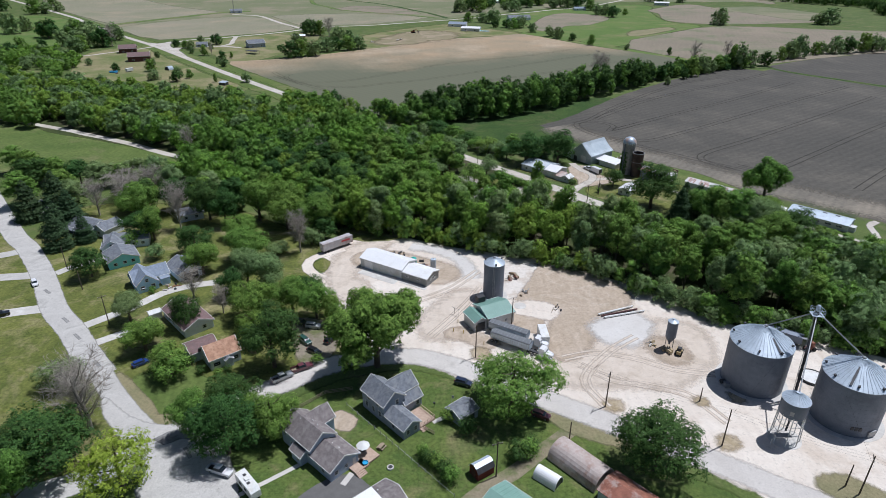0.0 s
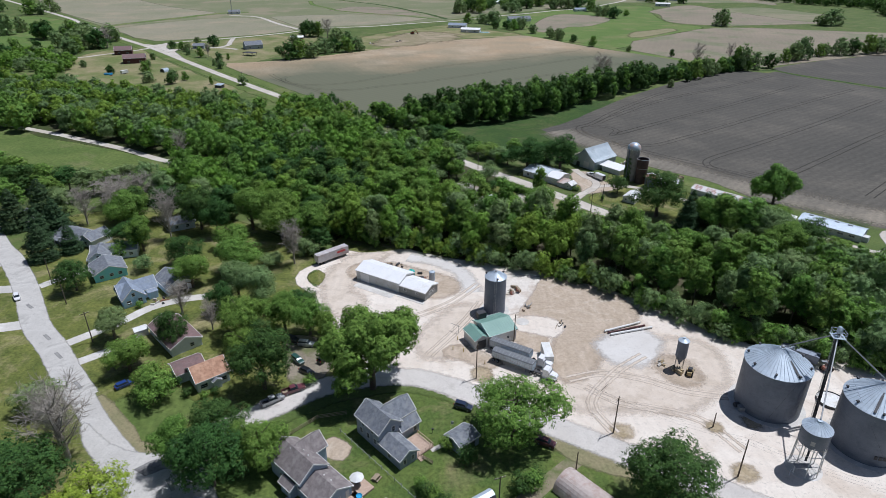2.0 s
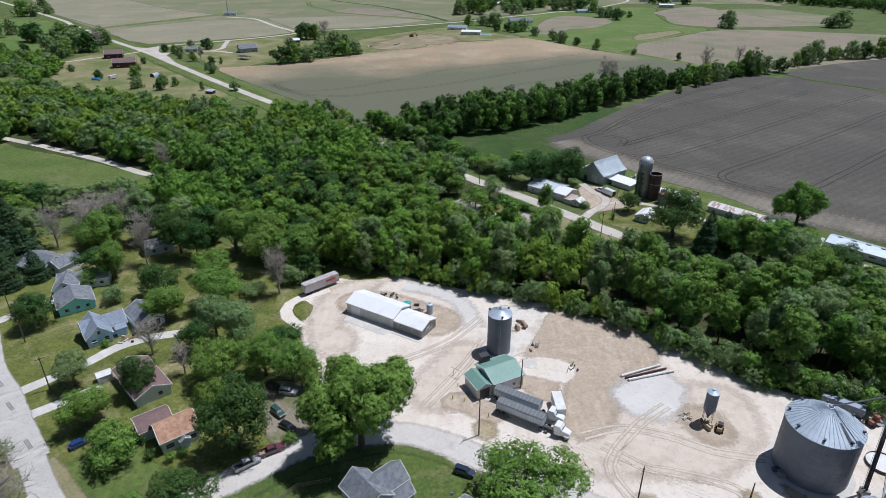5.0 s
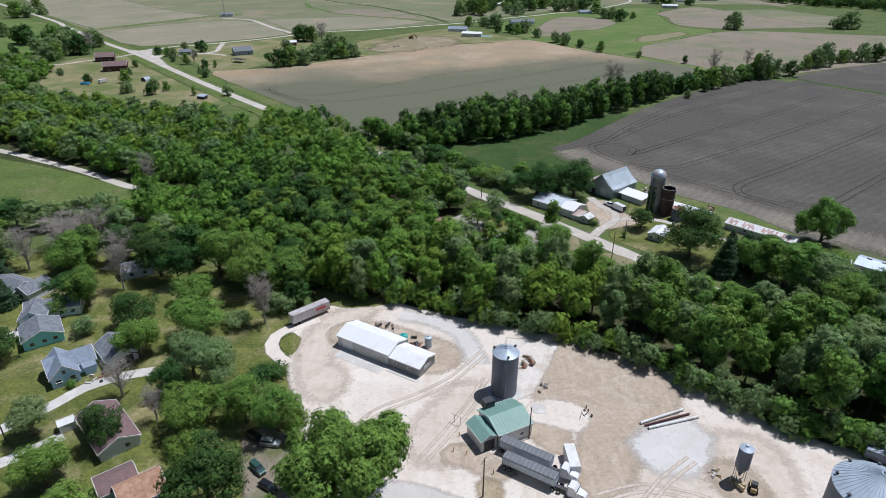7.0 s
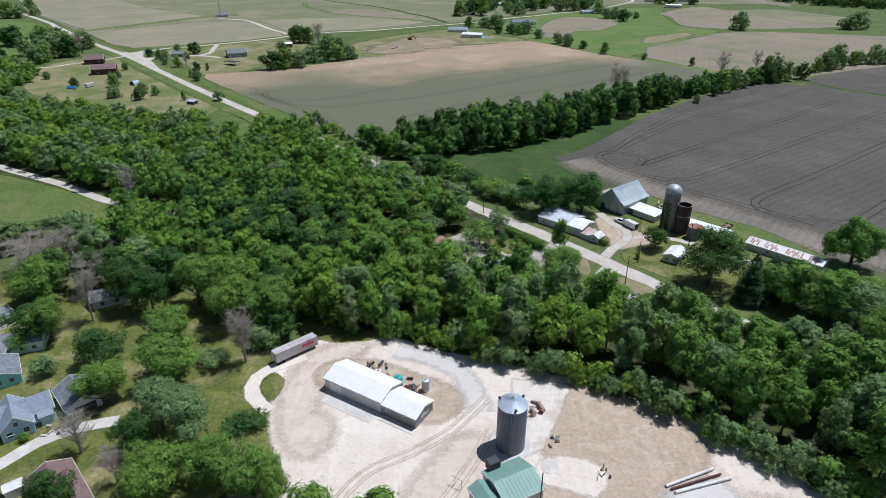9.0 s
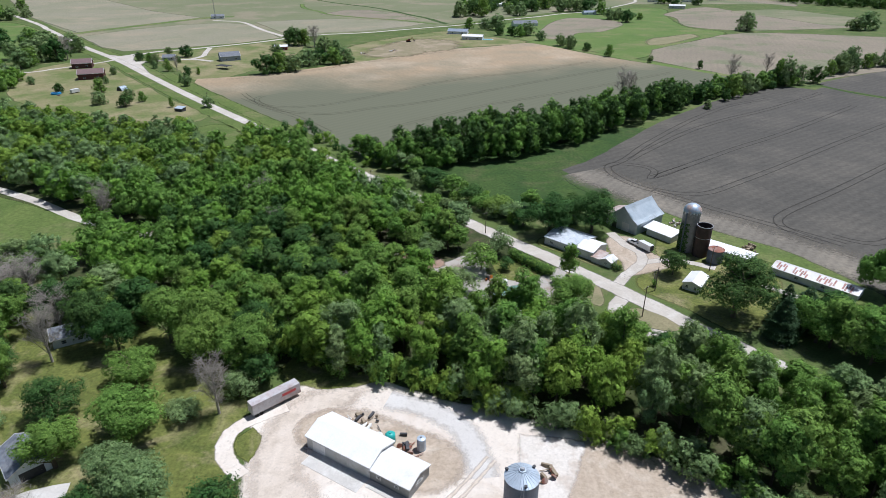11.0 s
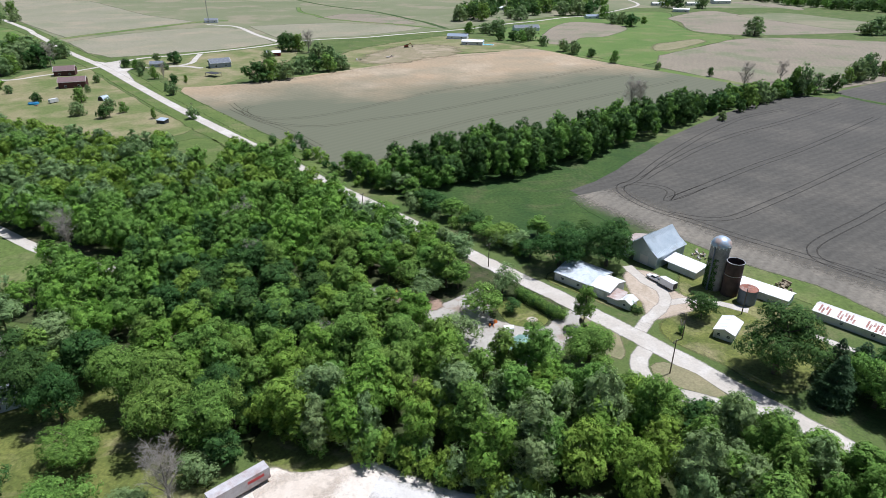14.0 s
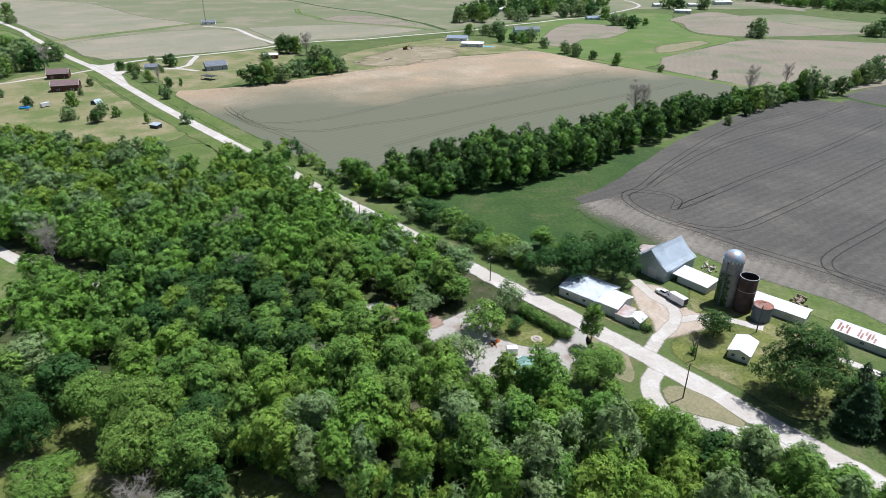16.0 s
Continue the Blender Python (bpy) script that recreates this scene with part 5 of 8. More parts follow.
h = thing("house", pose(-27, 100, 0, 0, 0, -43), "blue-grey sided house with taupe shingle roof and rear extension", "house", HOUSES)
block(h, pose(-3.4, 0, 0), 10.5, 6.8, 4.5, 7.0, BLUEGREY_SIDING, BROWN_SHINGLE, [("s", -3.8, 2.8, 0.8, 1.2), ("s", -1.5, 0.8, 0.9, 1.3), ("s", 1.5, 2.6, 0.9, 1.2), ("e", 1.8, 3.3, 0.7, 1.1), ("e", 0.9, 3.3, 0.7, 1.1)], WHITE)
block(h, pose(-5.2, 3.2, 0, 0, 0, 90), 6.5, 5.0, 4.5, 6.8, BLUEGREY_SIDING, BROWN_SHINGLE, [("e", 0, 2.6, 0.9, 1.2)], WHITE)
block(h, pose(5.1, 0.35, 0), 7.0, 7.4, 2.9, 4.9, BLUEGREY_SIDING, BROWN_SHINGLE, [("e", -2.2, 1.0, 0.8, 1.1), ("e", 0.4, 1.1, 0.7, 1.0), ("e", 2.6, 0.4, 0.9, 2.0, WHITE), ("s", 1.0, 1.0, 0.9, 1.2)], WHITE)
block(h, pose(-1.2, -3.9, 0), 3.4, 2.2, 2.7, 3.5, BLUEGREY_SIDING, BROWN_SHINGLE, [("s", 0.6, 1.0, 0.8, 1.1)], WHITE)
vents(h, [(-3.0, 1.2, 6.1), (-1.0, 1.0, 6.2), (4.0, 1.0, 4.3), (6.0, 1.2, 4.2)], I4)
part("deck", box(box(bmesh.new(), 9.7, 3.2, 0.15, 2.6, 3.6, 0.4), 8.0, 6.0, 0.15, 5.2, 4.6, 0.4), DECKING, h, "pale timber deck in two stages")
part("steps", box(box(box(bmesh.new(), 11.2, 2.4, 0, 0.5, 2.2, 0.4), 11.6, 2.4, 0, 0.5, 2.2, 0.26), 12.0, 2.4, 0, 0.5, 2.2, 0.13), DECKING, h)

h = thing("house", pose(-59.4, 133.8, 0, 0, 0, 39), "small pale blue house with an orange-brown shingle roof", "house", HOUSES)
block(h, I4, 8.1, 7.2, 3.3, 5.8, PALE_SIDING, ORANGE_SHINGLE, [("s", -2.4, 0.9, 1.7, 1.2), ("s", 2.6, 0.9, 1.3, 1.2), ("w", -1.6, 0.9, 0.9, 1.2), ("w", 1.2, 0.9, 0.9, 1.2), ("s", 0.6, 0.2, 0.95, 2.0, RUST_RED)], WHITE)
block(h, pose(0.6, -4.0, 0, 0, 0, 90), 1.4, 2.0, 2.3, 2.9, PALE_SIDING, GREY_SHINGLE, (), WHITE, 0.2)
block(h, pose(-3.2, 6.0, 0), 7.0, 6.0, 2.8, 4.3, PALE_SIDING, WINE_SHINGLE, (), WHITE)

h = thing("house", pose(-75.0, 151.8, 0, 0, 0, -46), "low house with wine-brown shingle roof under trees", "house", HOUSES)
block(h, I4, 15.5, 8.4, 2.7, 4.6, PALE_SIDING, WINE_SHINGLE, [("s", -5, 0.9, 1.2, 1.1), ("s", 0, 0.9, 1.2, 1.1), ("s", 4.5, 0.9, 1.2, 1.1), ("e", 1.5, 0.9, 1.0, 1.1)], WHITE)
h = thing("garden_shed", pose(-85.8, 154, 0, 0, 0, 39), "small white garden shed beside a driveway", "shed")
block(h, I4, 3.4, 2.6, 2.0, 2.6, WHITE, WHITE, [("s", 0, 0, 1.2, 1.8, PALE_WALL)], None, 0.15)

h = thing("house", pose(-96.5, 174.3, 0, 0, 0, 39), "powder-blue sided house with blue-grey shingle cross gables", "house", HOUSES)
block(h, pose(-1.4, -0.4, 0, 0, 0, 90), 9.4, 6.4, 3.0, 6.0, BLUE_SIDING, BLUE_SHINGLE, [("w", -1.6, 0.9, 1.1, 1.3), ("w", 1.6, 0.9, 1.1, 1.3), ("w", 0, 3.3, 0.8, 1.1)], WHITE)
block(h, pose(0.8, 1.0, 0), 10.8, 6.2, 3.0, 5.6, BLUE_SIDING, BLUE_SHINGLE, [("s", 3.4, 0.9, 0.9, 1.3), ("s", 2.3, 0.2, 0.95, 2.0, WHITE), ("e", 0, 0.9, 1.0, 1.3)], WHITE)
mono(h, pose(4.4, -2.9, 0), 2.6, 2.2, 2.4, 2.8, BLUE_SIDING, BLUE_SHINGLE)
awning = thing("awning", pose(-96.0, 168.9, 1.9, 28, 0, 39), "small white sheet-metal window awning", "awning")
part("canopy", box(bmesh.new(), 0, -0.4, 0, 1.6, 1.0, 0.05), WHITE_METAL, awning)
part("bracket", box(box(bmesh.new(), -0.7, -0.1, -0.35, 0.05, 0.4, 0.36), 0.7, -0.1, -0.35, 0.05, 0.4, 0.36), WHITE, awning)

h = thing("house", pose(-112.6, 190.0, 0, 0, 0, 126), "turquoise gabled house with a grey shingle roof", "house", HOUSES)
block(h, I4, 9.5, 9.8, 2.8, 5.0, TURQ_SIDING, GREY_SHINGLE, [("w", 2.8, 1.0, 1.0, 1.0), ("w", -0.2, 1.1, 1.0, 1.0), ("w", -2.8, 1.1, 1.0, 1.0), ("n", 1, 0.9, 1.0, 1.1)], WHITE)
h = thing("house", pose(-116.5, 203.5, 0, 0, 0, 20), "pale sided house with grey shingle roof and cross gable", "house", HOUSES)
block(h, I4, 14.5, 6.8, 3.0, 5.0, PALE_SIDING, GREY_SHINGLE, [("s", 2.2, 1.0, 1.1, 1.0), ("s", 5.2, 1.0, 1.1, 1.0), ("e", 0, 1.0, 1.0, 1.1)], WHITE)
block(h, pose(-4.5, -3.0, 0, 0, 0, 90), 8.5, 6.8, 3.0, 5.2, PALE_SIDING, GREY_SHINGLE, [("w", 0, 3.0, 0.9, 0.9), ("w", -1.5, 0.9, 1.1, 1.2)], WHITE)
h = thing("house", pose(-137.2, 215.5, 0, 0, 0, -23), "long house with dark grey roof and white porch posts", "house", HOUSES)
block(h, I4, 13.5, 9.0, 3.0, 5.2, BLUEGREY_SIDING, GREY_SHINGLE, [("s", -4.5, 0.9, 1.2, 1.3), ("s", -1.5, 0.9, 1.2, 1.3), ("s", 2, 0.2, 0.95, 2.05, WHITE)], WHITE)
block(h, pose(8.0, 1.8, 0, 0, 0, 90), 8.5, 6.5, 3.0, 4.9, PALE_SIDING, GREY_SHINGLE, [("w", 0, 0.9, 1.2, 1.2)], WHITE)
mono(h, pose(0, -5.3, 2.4), 13.0, 1.9, 0.1, 0.5, GREY_SHINGLE, GREY_SHINGLE)
for k in range(6):
    part("porch_post", box(bmesh.new(), -6.2 + 2.48 * k, -6.0, 0, 0.2, 0.2, 2.5), WHITE, h)
h = thing("garage", pose(-87.3, 181.8, 0, 0, 0, -46), "detached garage with grey metal roof at the end of a drive", "garage")
block(h, I4, 10.0, 8.2, 2.7, 4.8, PALE_SIDING, GREY_SHINGLE, [("e", 0, 0.05, 4.6, 2.2, DARK_STEEL)], WHITE)
h = thing("house", pose(-103, 228.5, 0, 0, 0, 30), "grey house half hidden by trees", "house", HOUSES)
block(h, I4, 9.5, 7, 2.8, 4.6, PALE_SIDING, GREY_SHINGLE, [("s", -2, 0.9, 1.1, 1.1), ("s", 2, 0.9, 1.1, 1.1)], WHITE)
h = thing("house", pose(-163, 232, 0, 0, 0, -40), "small house with grey roof at the street's end", "house", HOUSES)
block(h, I4, 10, 8, 2.8, 4.8, PALE_SIDING, GREY_SHINGLE, [("s", 0, 0.9, 1.1, 1.1)], WHITE)
h = thing("house", pose(-14.5, 81.5, 0, 0, 0, 40), "house with brown-grey shingle roof and white porch cover", "house", HOUSES)
block(h, I4, 15.0, 8.5, 3.0, 4.9, PALE_SIDING, BROWN_SHINGLE, [("n", -3, 0.9, 1.1, 1.1)], WHITE)
part("porch_cover", box(bmesh.new(), 0.8, 0.6, 5.0, 5.2, 4.6, 0.12), WHITE_METAL, h, "flat white metal roof panel")
vents(h, [(4.2, 2.0, 4.0)], I4)

# ---- village sheds ----
h = thing("quonset_hut", pose(29.5, 95.9, 0, 0, 0, -49), "round-roofed hut of rust-streaked sheet metal", "hut")
arch(h, I4, 12.4, 6.8, 3.7, RUSTED, RUSTED)
h = thing("shed", pose(36.9, 86.7, 0, 0, 0, -47), "low shed with red-rusted metal roof", "shed")
block(h, I4, 9.0, 6.8, 2.5, 3.6, PALE_WALL, RUST_RED, (), None, 0.3, 0.7)
h = thing("quonset_hut", pose(22.1, 92.4, 0, 0, 0, -41), "small white round-roofed storage hut", "hut")
arch(h, I4, 5.4, 3.3, 2.4, WHITE_METAL, DARK_STEEL)
h = thing("garden_shed", pose(8.4, 94.4, 0, 0, 0, 34), "dark red barn-shaped garden shed with bright metal roof", "shed")
part("wall", prism(bmesh.new(), [(-1.5, 0), (1.5, 0), (1.5, 2.0), (0.9, 2.9), (0, 3.3), (-0.9, 2.9), (-1.5, 2.0)], -2.1, 2.1), RED_SIDING, h)
for s in (-1, 1):
    part("upper_roof", prism(bmesh.new(), [(0, 3.32), (s * 0.95, 2.92), (s * 0.95, 3.0), (0, 3.42)], -2.25, 2.25), GALV_ROOF, h, "bright ribbed metal")
    part("lower_roof", prism(bmesh.new(), [(s * 0.93, 2.92), (s * 1.62, 1.9), (s * 1.72, 1.95), (s * 0.97, 3.0)], -2.25, 2.25), DARK_STEEL if s < 0 else GALV_ROOF, h)
door(h, pose(-2.1, 0, 0.05, 0, 0, -90), 1.4, 1.9, WINE_SIDING)
h = thing("shed", pose(4.7, 111.6, 0, 0, 0, 41), "weathered grey shed beside a shade tree", "shed")
block(h, I4, 5.6, 5.0, 2.5, 3.5, GREY_SIDING, GREY_SHINGLE, [("s", 0.5, 0.05, 2.2, 2.0, DARK_STEEL)], WHITE, 0.25)
h = thing("garage", pose(13.6, 82.2, 0, 0, 0, -43), "garage with a green sheet-metal roof", "garage")
block(h, I4, 10.5, 9.2, 3.0, 4.6, PALE_WALL, GREEN_METAL, (), WHITE, 0.3, 0.9)


# ---- yard buildings ----
h = thing("storage_shed", pose(-20.4, 185.4, 0, 0, 0, -31.4), "long white metal storage shed, blinding in the sun", "shed")
block(h, pose(1.2, 1.2, 0), 17.2, 8.6, 3.4, 4.9, PALE_WALL, WHITE_METAL, [("s", -5.2, 0.05, 3.4, 2.9, WHITE_METAL), ("s", 1.0, 0.05, 3.4, 2.9, PALE_WALL)], WHITE, 0.25, 0.9)
block(h, pose(14.6, 0.6, 0), 10.2, 7.4, 2.9, 4.1, BLOCKWORK, WHITE_METAL, [("s", -2.5, 1.4, 0.9, 0.7), ("s", 2.0, 1.4, 0.9, 0.7), ("e", 0.0, 1.3, 2.6, 0.9)], WHITE, 0.25, 0.9)
part("footing", box(bmesh.new(), 15.2, -4.6, 0, 10, 1.2, 0.12), CONCRETE, h)
part("apron", box(bmesh.new(), 2.0, -5.2, 0, 15, 4.4, 0.08), CONCRETE, h, "worn concrete apron")
h = thing("water_tank", pose(-10.2, 188.4, 0), "teal plastic water tank behind the white shed", "tank")
part("tank", lathe(bmesh.new(), [(0, 0), (1.15, 0), (1.15, 2.2), (0.8, 2.55), (0.3, 2.7), (0, 2.7)], 20), TEAL, h, smooth=True)
part("lid", lathe(bmesh.new(), [(0, 2.65), (0.32, 2.65), (0.32, 2.85), (0, 2.9)], 12), TEAL, h)
h = thing("water_tank", pose(-12.9, 189.3, 0), "white plastic water tank beside a teal one", "tank")
part("tank", lathe(bmesh.new(), [(0, 0), (0.95, 0), (0.95, 1.2), (0.7, 1.5), (0.25, 1.6), (0, 1.6)], 20), WHITE, h, smooth=True)
part("lid", lathe(bmesh.new(), [(0, 1.55), (0.25, 1.55), (0.25, 1.7), (0, 1.72)], 12), WHITE, h)
h = thing("fuel_tank", pose(-3.2, 186.2, 0), "upright pale grey steel fuel tank", "tank")
part("tank", lathe(bmesh.new(), [(0, 0), (1.0, 0), (1.0, 3.1), (0.95, 3.2), (0, 3.45)], 20), GALV_ROOF, h)
part("cap", lathe(bmesh.new(), [(0, 3.3), (0.2, 3.3), (0.2, 3.6), (0, 3.6)], 8), STEEL, h)


def heap(name, m, label, category, mats, count, spread, size, seed):
    """A jumble of beams, plates and lumps, one thing."""
    rng = np.random.default_rng(seed)
    ob = thing(name, m, label, category)
    for k in range(count):
        b = bmesh.new()
        x, y = rng.normal(size=2) * spread
        s = size * rng.uniform(0.4, 1.0, 3)
        tilt = pose(x, y, 0, rng.uniform(-12, 12), rng.uniform(-12, 12), rng.uniform(0, 180))
        if k % 3 == 0:
            bar(b, tilt @ Vector((-s[0] * 1.2, 0, 0.15)), tilt @ Vector((s[0] * 1.2, 0, 0.25 + s[2] * 0.3)), 0.09)
        elif k % 3 == 1:
            box(b, 0, 0, 0, s[0] * 1.6, s[1] * 0.5, s[2] * 0.7, tilt)
            bmesh.ops.bevel(b, geom=b.edges[:], offset=0.05, segments=1, affect="EDGES")
        else:
            lathe(b, [(0, 0), (s[0] * 0.45, 0), (s[0] * 0.45, 0.25), (s[0] * 0.2, 0.3), (0, 0.3)], 12, tilt @ pose(0, 0, s[2] * 0.4, 70, 0, 0))
        part(("beam", "casing", "wheel")[k % 3], b, mats[k % len(mats)], ob)
    return ob


STRAW = paint("straw", (0.5, 0.4, 0.25), 0.9)
heap("scrap_machinery", pose(-6.4, 186.6, 0), "jumble of rusty red farm machinery", "machinery", [RUST_RED, DARK_STEEL, RUST_RED], 15, 1.1, 1.6, 3)
heap("pallet_pile", pose(-20.2, 194.6, 0), "white boxes and pallets behind the shed", "pallets", [WHITE, TIMBER, CONCRETE], 8, 0.7, 1.5, 14)
heap("pallet_pile", pose(-16.2, 192.0, 0), "broken pallets and white tubs behind the shed", "pallets", [TIMBER, WHITE, TIMBER], 8, 0.7, 1.4, 15)
heap("straw_heap", pose(61.6, 137.6, 0), "tan straw bales and boards under the feed bin", "straw", [STRAW], 12, 0.8, 1.7, 16)
heap("timber_pile", pose(-15.5, 195.0, 0), "long timbers and scrap laid on the ground", "timber", [TIMBER, DARK_STEEL], 12, 1.8, 1.7, 4)
heap("scrap_pile", pose(22.5, 178.5, 0), "pallets and boxes dumped at the wood's edge", "scrap", [TIMBER, TIMBER, RUST_RED], 10, 1.5, 1.9, 5)
heap("scrap_pile", pose(26.5, 168.5, 0), "steel offcuts lying beside the bin", "scrap", [STEEL, TIMBER], 8, 1.0, 1.2, 6)
heap("scrap_pile", pose(35.0, 159.0, 0), "brush and scrap on the dirt", "scrap", [TIMBER, DARK_STEEL], 8, 0.9, 0.9, 8)

h = thing("box_trailer", pose(-38.9, 200.7, 0, 0, 0, 42.5), "weathered white box trailer with red lettering bars", "trailer")
part("body", box(bmesh.new(), 0, 0, 1.1, 12.6, 2.5, 2.8), corrugated("trailer_side", (0.44, 0.42, 0.43), (0.55, 0.53, 0.53), (0.34, 0.25, 0.23), 6, "X", 0.5, 0.0, (0.46, 0.66), 0.4), h)
part("sign_bar", box(bmesh.new(), 3.2, -1.27, 2.4, 3.6, 0.04, 0.7), paint("faded_red", (0.5, 0.08, 0.08), 0.6), h, "faded red bar of lettering")
part("frame_rail", box(box(bmesh.new(), 0, 0.6, 0.85, 12.4, 0.15, 0.25), 0, -0.6, 0.85, 12.4, 0.15, 0.25), DARK_STEEL, h)
for s in (-0.9, 0.9):
    for x in (-4.2, -5.4):
        part("wheel", lathe(bmesh.new(), [(0, -0.15), (0.5, -0.15), (0.5, 0.15), (0, 0.15)], 14, pose(x, s, 0.5, 90, 0, 0)), RUBBER, h)
    part("landing_leg", box(bmesh.new(), 3.6, s * 0.8, 0, 0.15, 0.15, 0.95), STEEL, h)


def bin_ribs(bm, r, low, peak, top, count, m=None):
    """Raised seams that run up a conical roof."""
    for k in range(count):
        w = 2 * math.pi * k / count
        c, s = math.cos(w), math.sin(w)
        bar(bm, (c * r, s * r, low + 0.03), (c * top, s * top, peak + 0.03), 0.055, 4)
    return bm


def grain_bin(name, m, r, h, rise, label, group="", ribs=40, ladder=None, pad=1.3):
    """A corrugated grain bin: ringed wall, seamed cone roof, cap, vents, ladder and pad."""
    ob = thing(name, m, label, "grain bin", group)
    sides = 56 if r > 4 else 36
    ring = [(r, 0.1)]
    n = max(2, round(h / 1.12))
    for k in range(n):
        z = 0.1 + (h - 0.1) * (k + 1) / n
        ring += [(r, z - 0.03), (r + 0.012, z - 0.02), (r + 0.012, z), (r, z + 0.01)]
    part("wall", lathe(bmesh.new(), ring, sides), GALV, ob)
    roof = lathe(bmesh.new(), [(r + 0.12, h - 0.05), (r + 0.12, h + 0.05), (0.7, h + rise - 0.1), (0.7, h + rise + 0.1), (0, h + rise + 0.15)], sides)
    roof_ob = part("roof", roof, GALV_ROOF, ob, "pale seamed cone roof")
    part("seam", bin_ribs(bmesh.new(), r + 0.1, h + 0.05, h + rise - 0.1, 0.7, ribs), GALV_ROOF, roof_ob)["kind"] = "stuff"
    part("cap", lathe(bmesh.new(), [(0, h + rise), (0.45, h + rise), (0.45, h + rise + 0.35), (0.3, h + rise + 0.5), (0, h + rise + 0.5)], 14), STEEL, roof_ob)
    count = 8 if r > 4 else 3
    for k in range(count):
        w = 2 * math.pi * (k + 0.3) / count
        q = pose(math.cos(w) * r * 0.9, math.sin(w) * r * 0.9, h + rise * 0.1, 0, 0, math.degrees(w))
        part("roof_vent", box(box(bmesh.new(), 0, 0, 0, 0.35, 0.35, 0.5, q), 0.12, 0, 0.4, 0.55, 0.45, 0.25, q), DARK_STEEL, roof_ob)
    if pad:
        part("pad", lathe(bmesh.new(), [(0, 0), (r + pad, 0), (r + pad, 0.09), (0, 0.09)], sides), CONCRETE, ob, "round concrete pad")
    if ladder is not None:
        b = bmesh.new()
        q = pose(0, 0, 0, 0, 0, ladder)
        for s in (-0.25, 0.25):
            bar(b, q @ Vector((r + 0.25, s, 0.3)), q @ Vector((r + 0.25, s, h + 0.9)), 0.035, 4)
        for k in range(int(h / 0.4)):
            bar(b, q @ Vector((r + 0.25, -0.25, 0.5 + 0.4 * k)), q @ Vector((r + 0.25, 0.25, 0.5 + 0.4 * k)), 0.02, 4)
        for k in range(int(h / 1.2) - 1):
            for a0 in range(6):
                a, c = math.pi * a0 / 6 - math.pi / 2, math.pi * (a0 + 1) / 6 - math.pi / 2
                bar(b, q @ Vector((r + 0.25 + 0.6 * math.cos(a), 0.35 * math.sin(a), 2.4 + 1.2 * k)), q @ Vector((r + 0.25 + 0.6 * math.cos(c), 0.35 * math.sin(c), 2.4 + 1.2 * k)), 0.02, 4)
        part("ladder", b, STEEL, ob, "caged steel ladder")
    return ob


BINS = "large grain bins"
h = grain_bin("grain_bin", pose(79.3, 125.2, 0), 7.3, 12.4, 4.2, "large galvanised grain bin with seamed cone roof", BINS, 44, 25)
part("roof_walk", box(bmesh.new(), 0, -0.35, 0, 7.6, 0.5, 0.12, pose(0, 0, 16.5, 0, 0, 0) @ pose(0, 0, 0, 0, 0, -78) @ pose(0, 0, 0, 0, 29, 0) @ pose(3.9, 0.35, 0.12)), DARK_STEEL, h)
part("fan", lathe(bmesh.new(), [(0, -0.6), (0.55, -0.6), (0.6, 0.5), (0, 0.5)], 14, pose(-7.9, -1.2, 0.75, 90, 0, -80)), DARK_STEEL, h)
part("fan_duct", box(bmesh.new(), -7.3, -2.4, 0, 1.3, 1.4, 1.3), STEEL, h)
h = grain_bin("grain_bin", pose(95.0, 111.9, 0), 7.2, 12.6, 4.3, "large galvanised grain bin with three small wall windows", BINS, 44, 160)
for k in range(3):
    q = pose(0, 0, 0, 0, 0, -97 - 6.5 * k)
    part("wall_window", box(bmesh.new(), 7.3, 0, 2.1, 0.12, 0.62, 0.9, q), DARK_STEEL, h)
part("hatch", box(bmesh.new(), 7.35, 0, 0.4, 0.25, 2.2, 1.5, pose(0, 0, 0, 0, 0, -72)), STEEL, h)
part("roof_walk", box(bmesh.new(), 0, -0.35, 0, 7.6, 0.5, 0.12, pose(0, 0, 16.8, 0, 0, -135) @ pose(0, 0, 0, 0, 29, 0) @ pose(3.9, 0.35, 0.12)), DARK_STEEL, h)
h = grain_bin("grain_bin", pose(16.1, 167.4, 0), 3.2, 11.9, 1.6, "tall narrow galvanised grain bin behind the scale house", "", 24, -95)

h = thing("hopper_bin", pose(77.6, 104.8, 0), "raised galvanised hopper bin on white steel legs over a truck lane", "hopper bin")
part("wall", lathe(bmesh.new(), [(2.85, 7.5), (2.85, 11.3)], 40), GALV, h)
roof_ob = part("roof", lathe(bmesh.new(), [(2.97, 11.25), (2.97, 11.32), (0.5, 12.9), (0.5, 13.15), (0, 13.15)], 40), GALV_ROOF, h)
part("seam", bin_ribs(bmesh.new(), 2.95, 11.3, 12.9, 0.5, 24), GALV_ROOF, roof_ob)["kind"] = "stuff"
part("roof_ladder", box(box(bmesh.new(), 0, -0.2, 0, 2.6, 0.05, 0.1, pose(0, 0, 12.95, 0, 33, -150) @ pose(1.7, 0, 0.1)), 0, 0.2, 0, 2.6, 0.05, 0.1, pose(0, 0, 12.95, 0, 33, -150) @ pose(1.7, 0, 0.1)), RUST_RED, roof_ob)
part("hopper", lathe(bmesh.new(), [(2.85, 7.5), (0.35, 5.6), (0.35, 5.0)], 32), STEEL, h)
part("hatch", box(bmesh.new(), 2.85, 0, 8.5, 0.15, 0.8, 1.0, pose(0, 0, 0, 0, 0, -125)), STEEL, h)
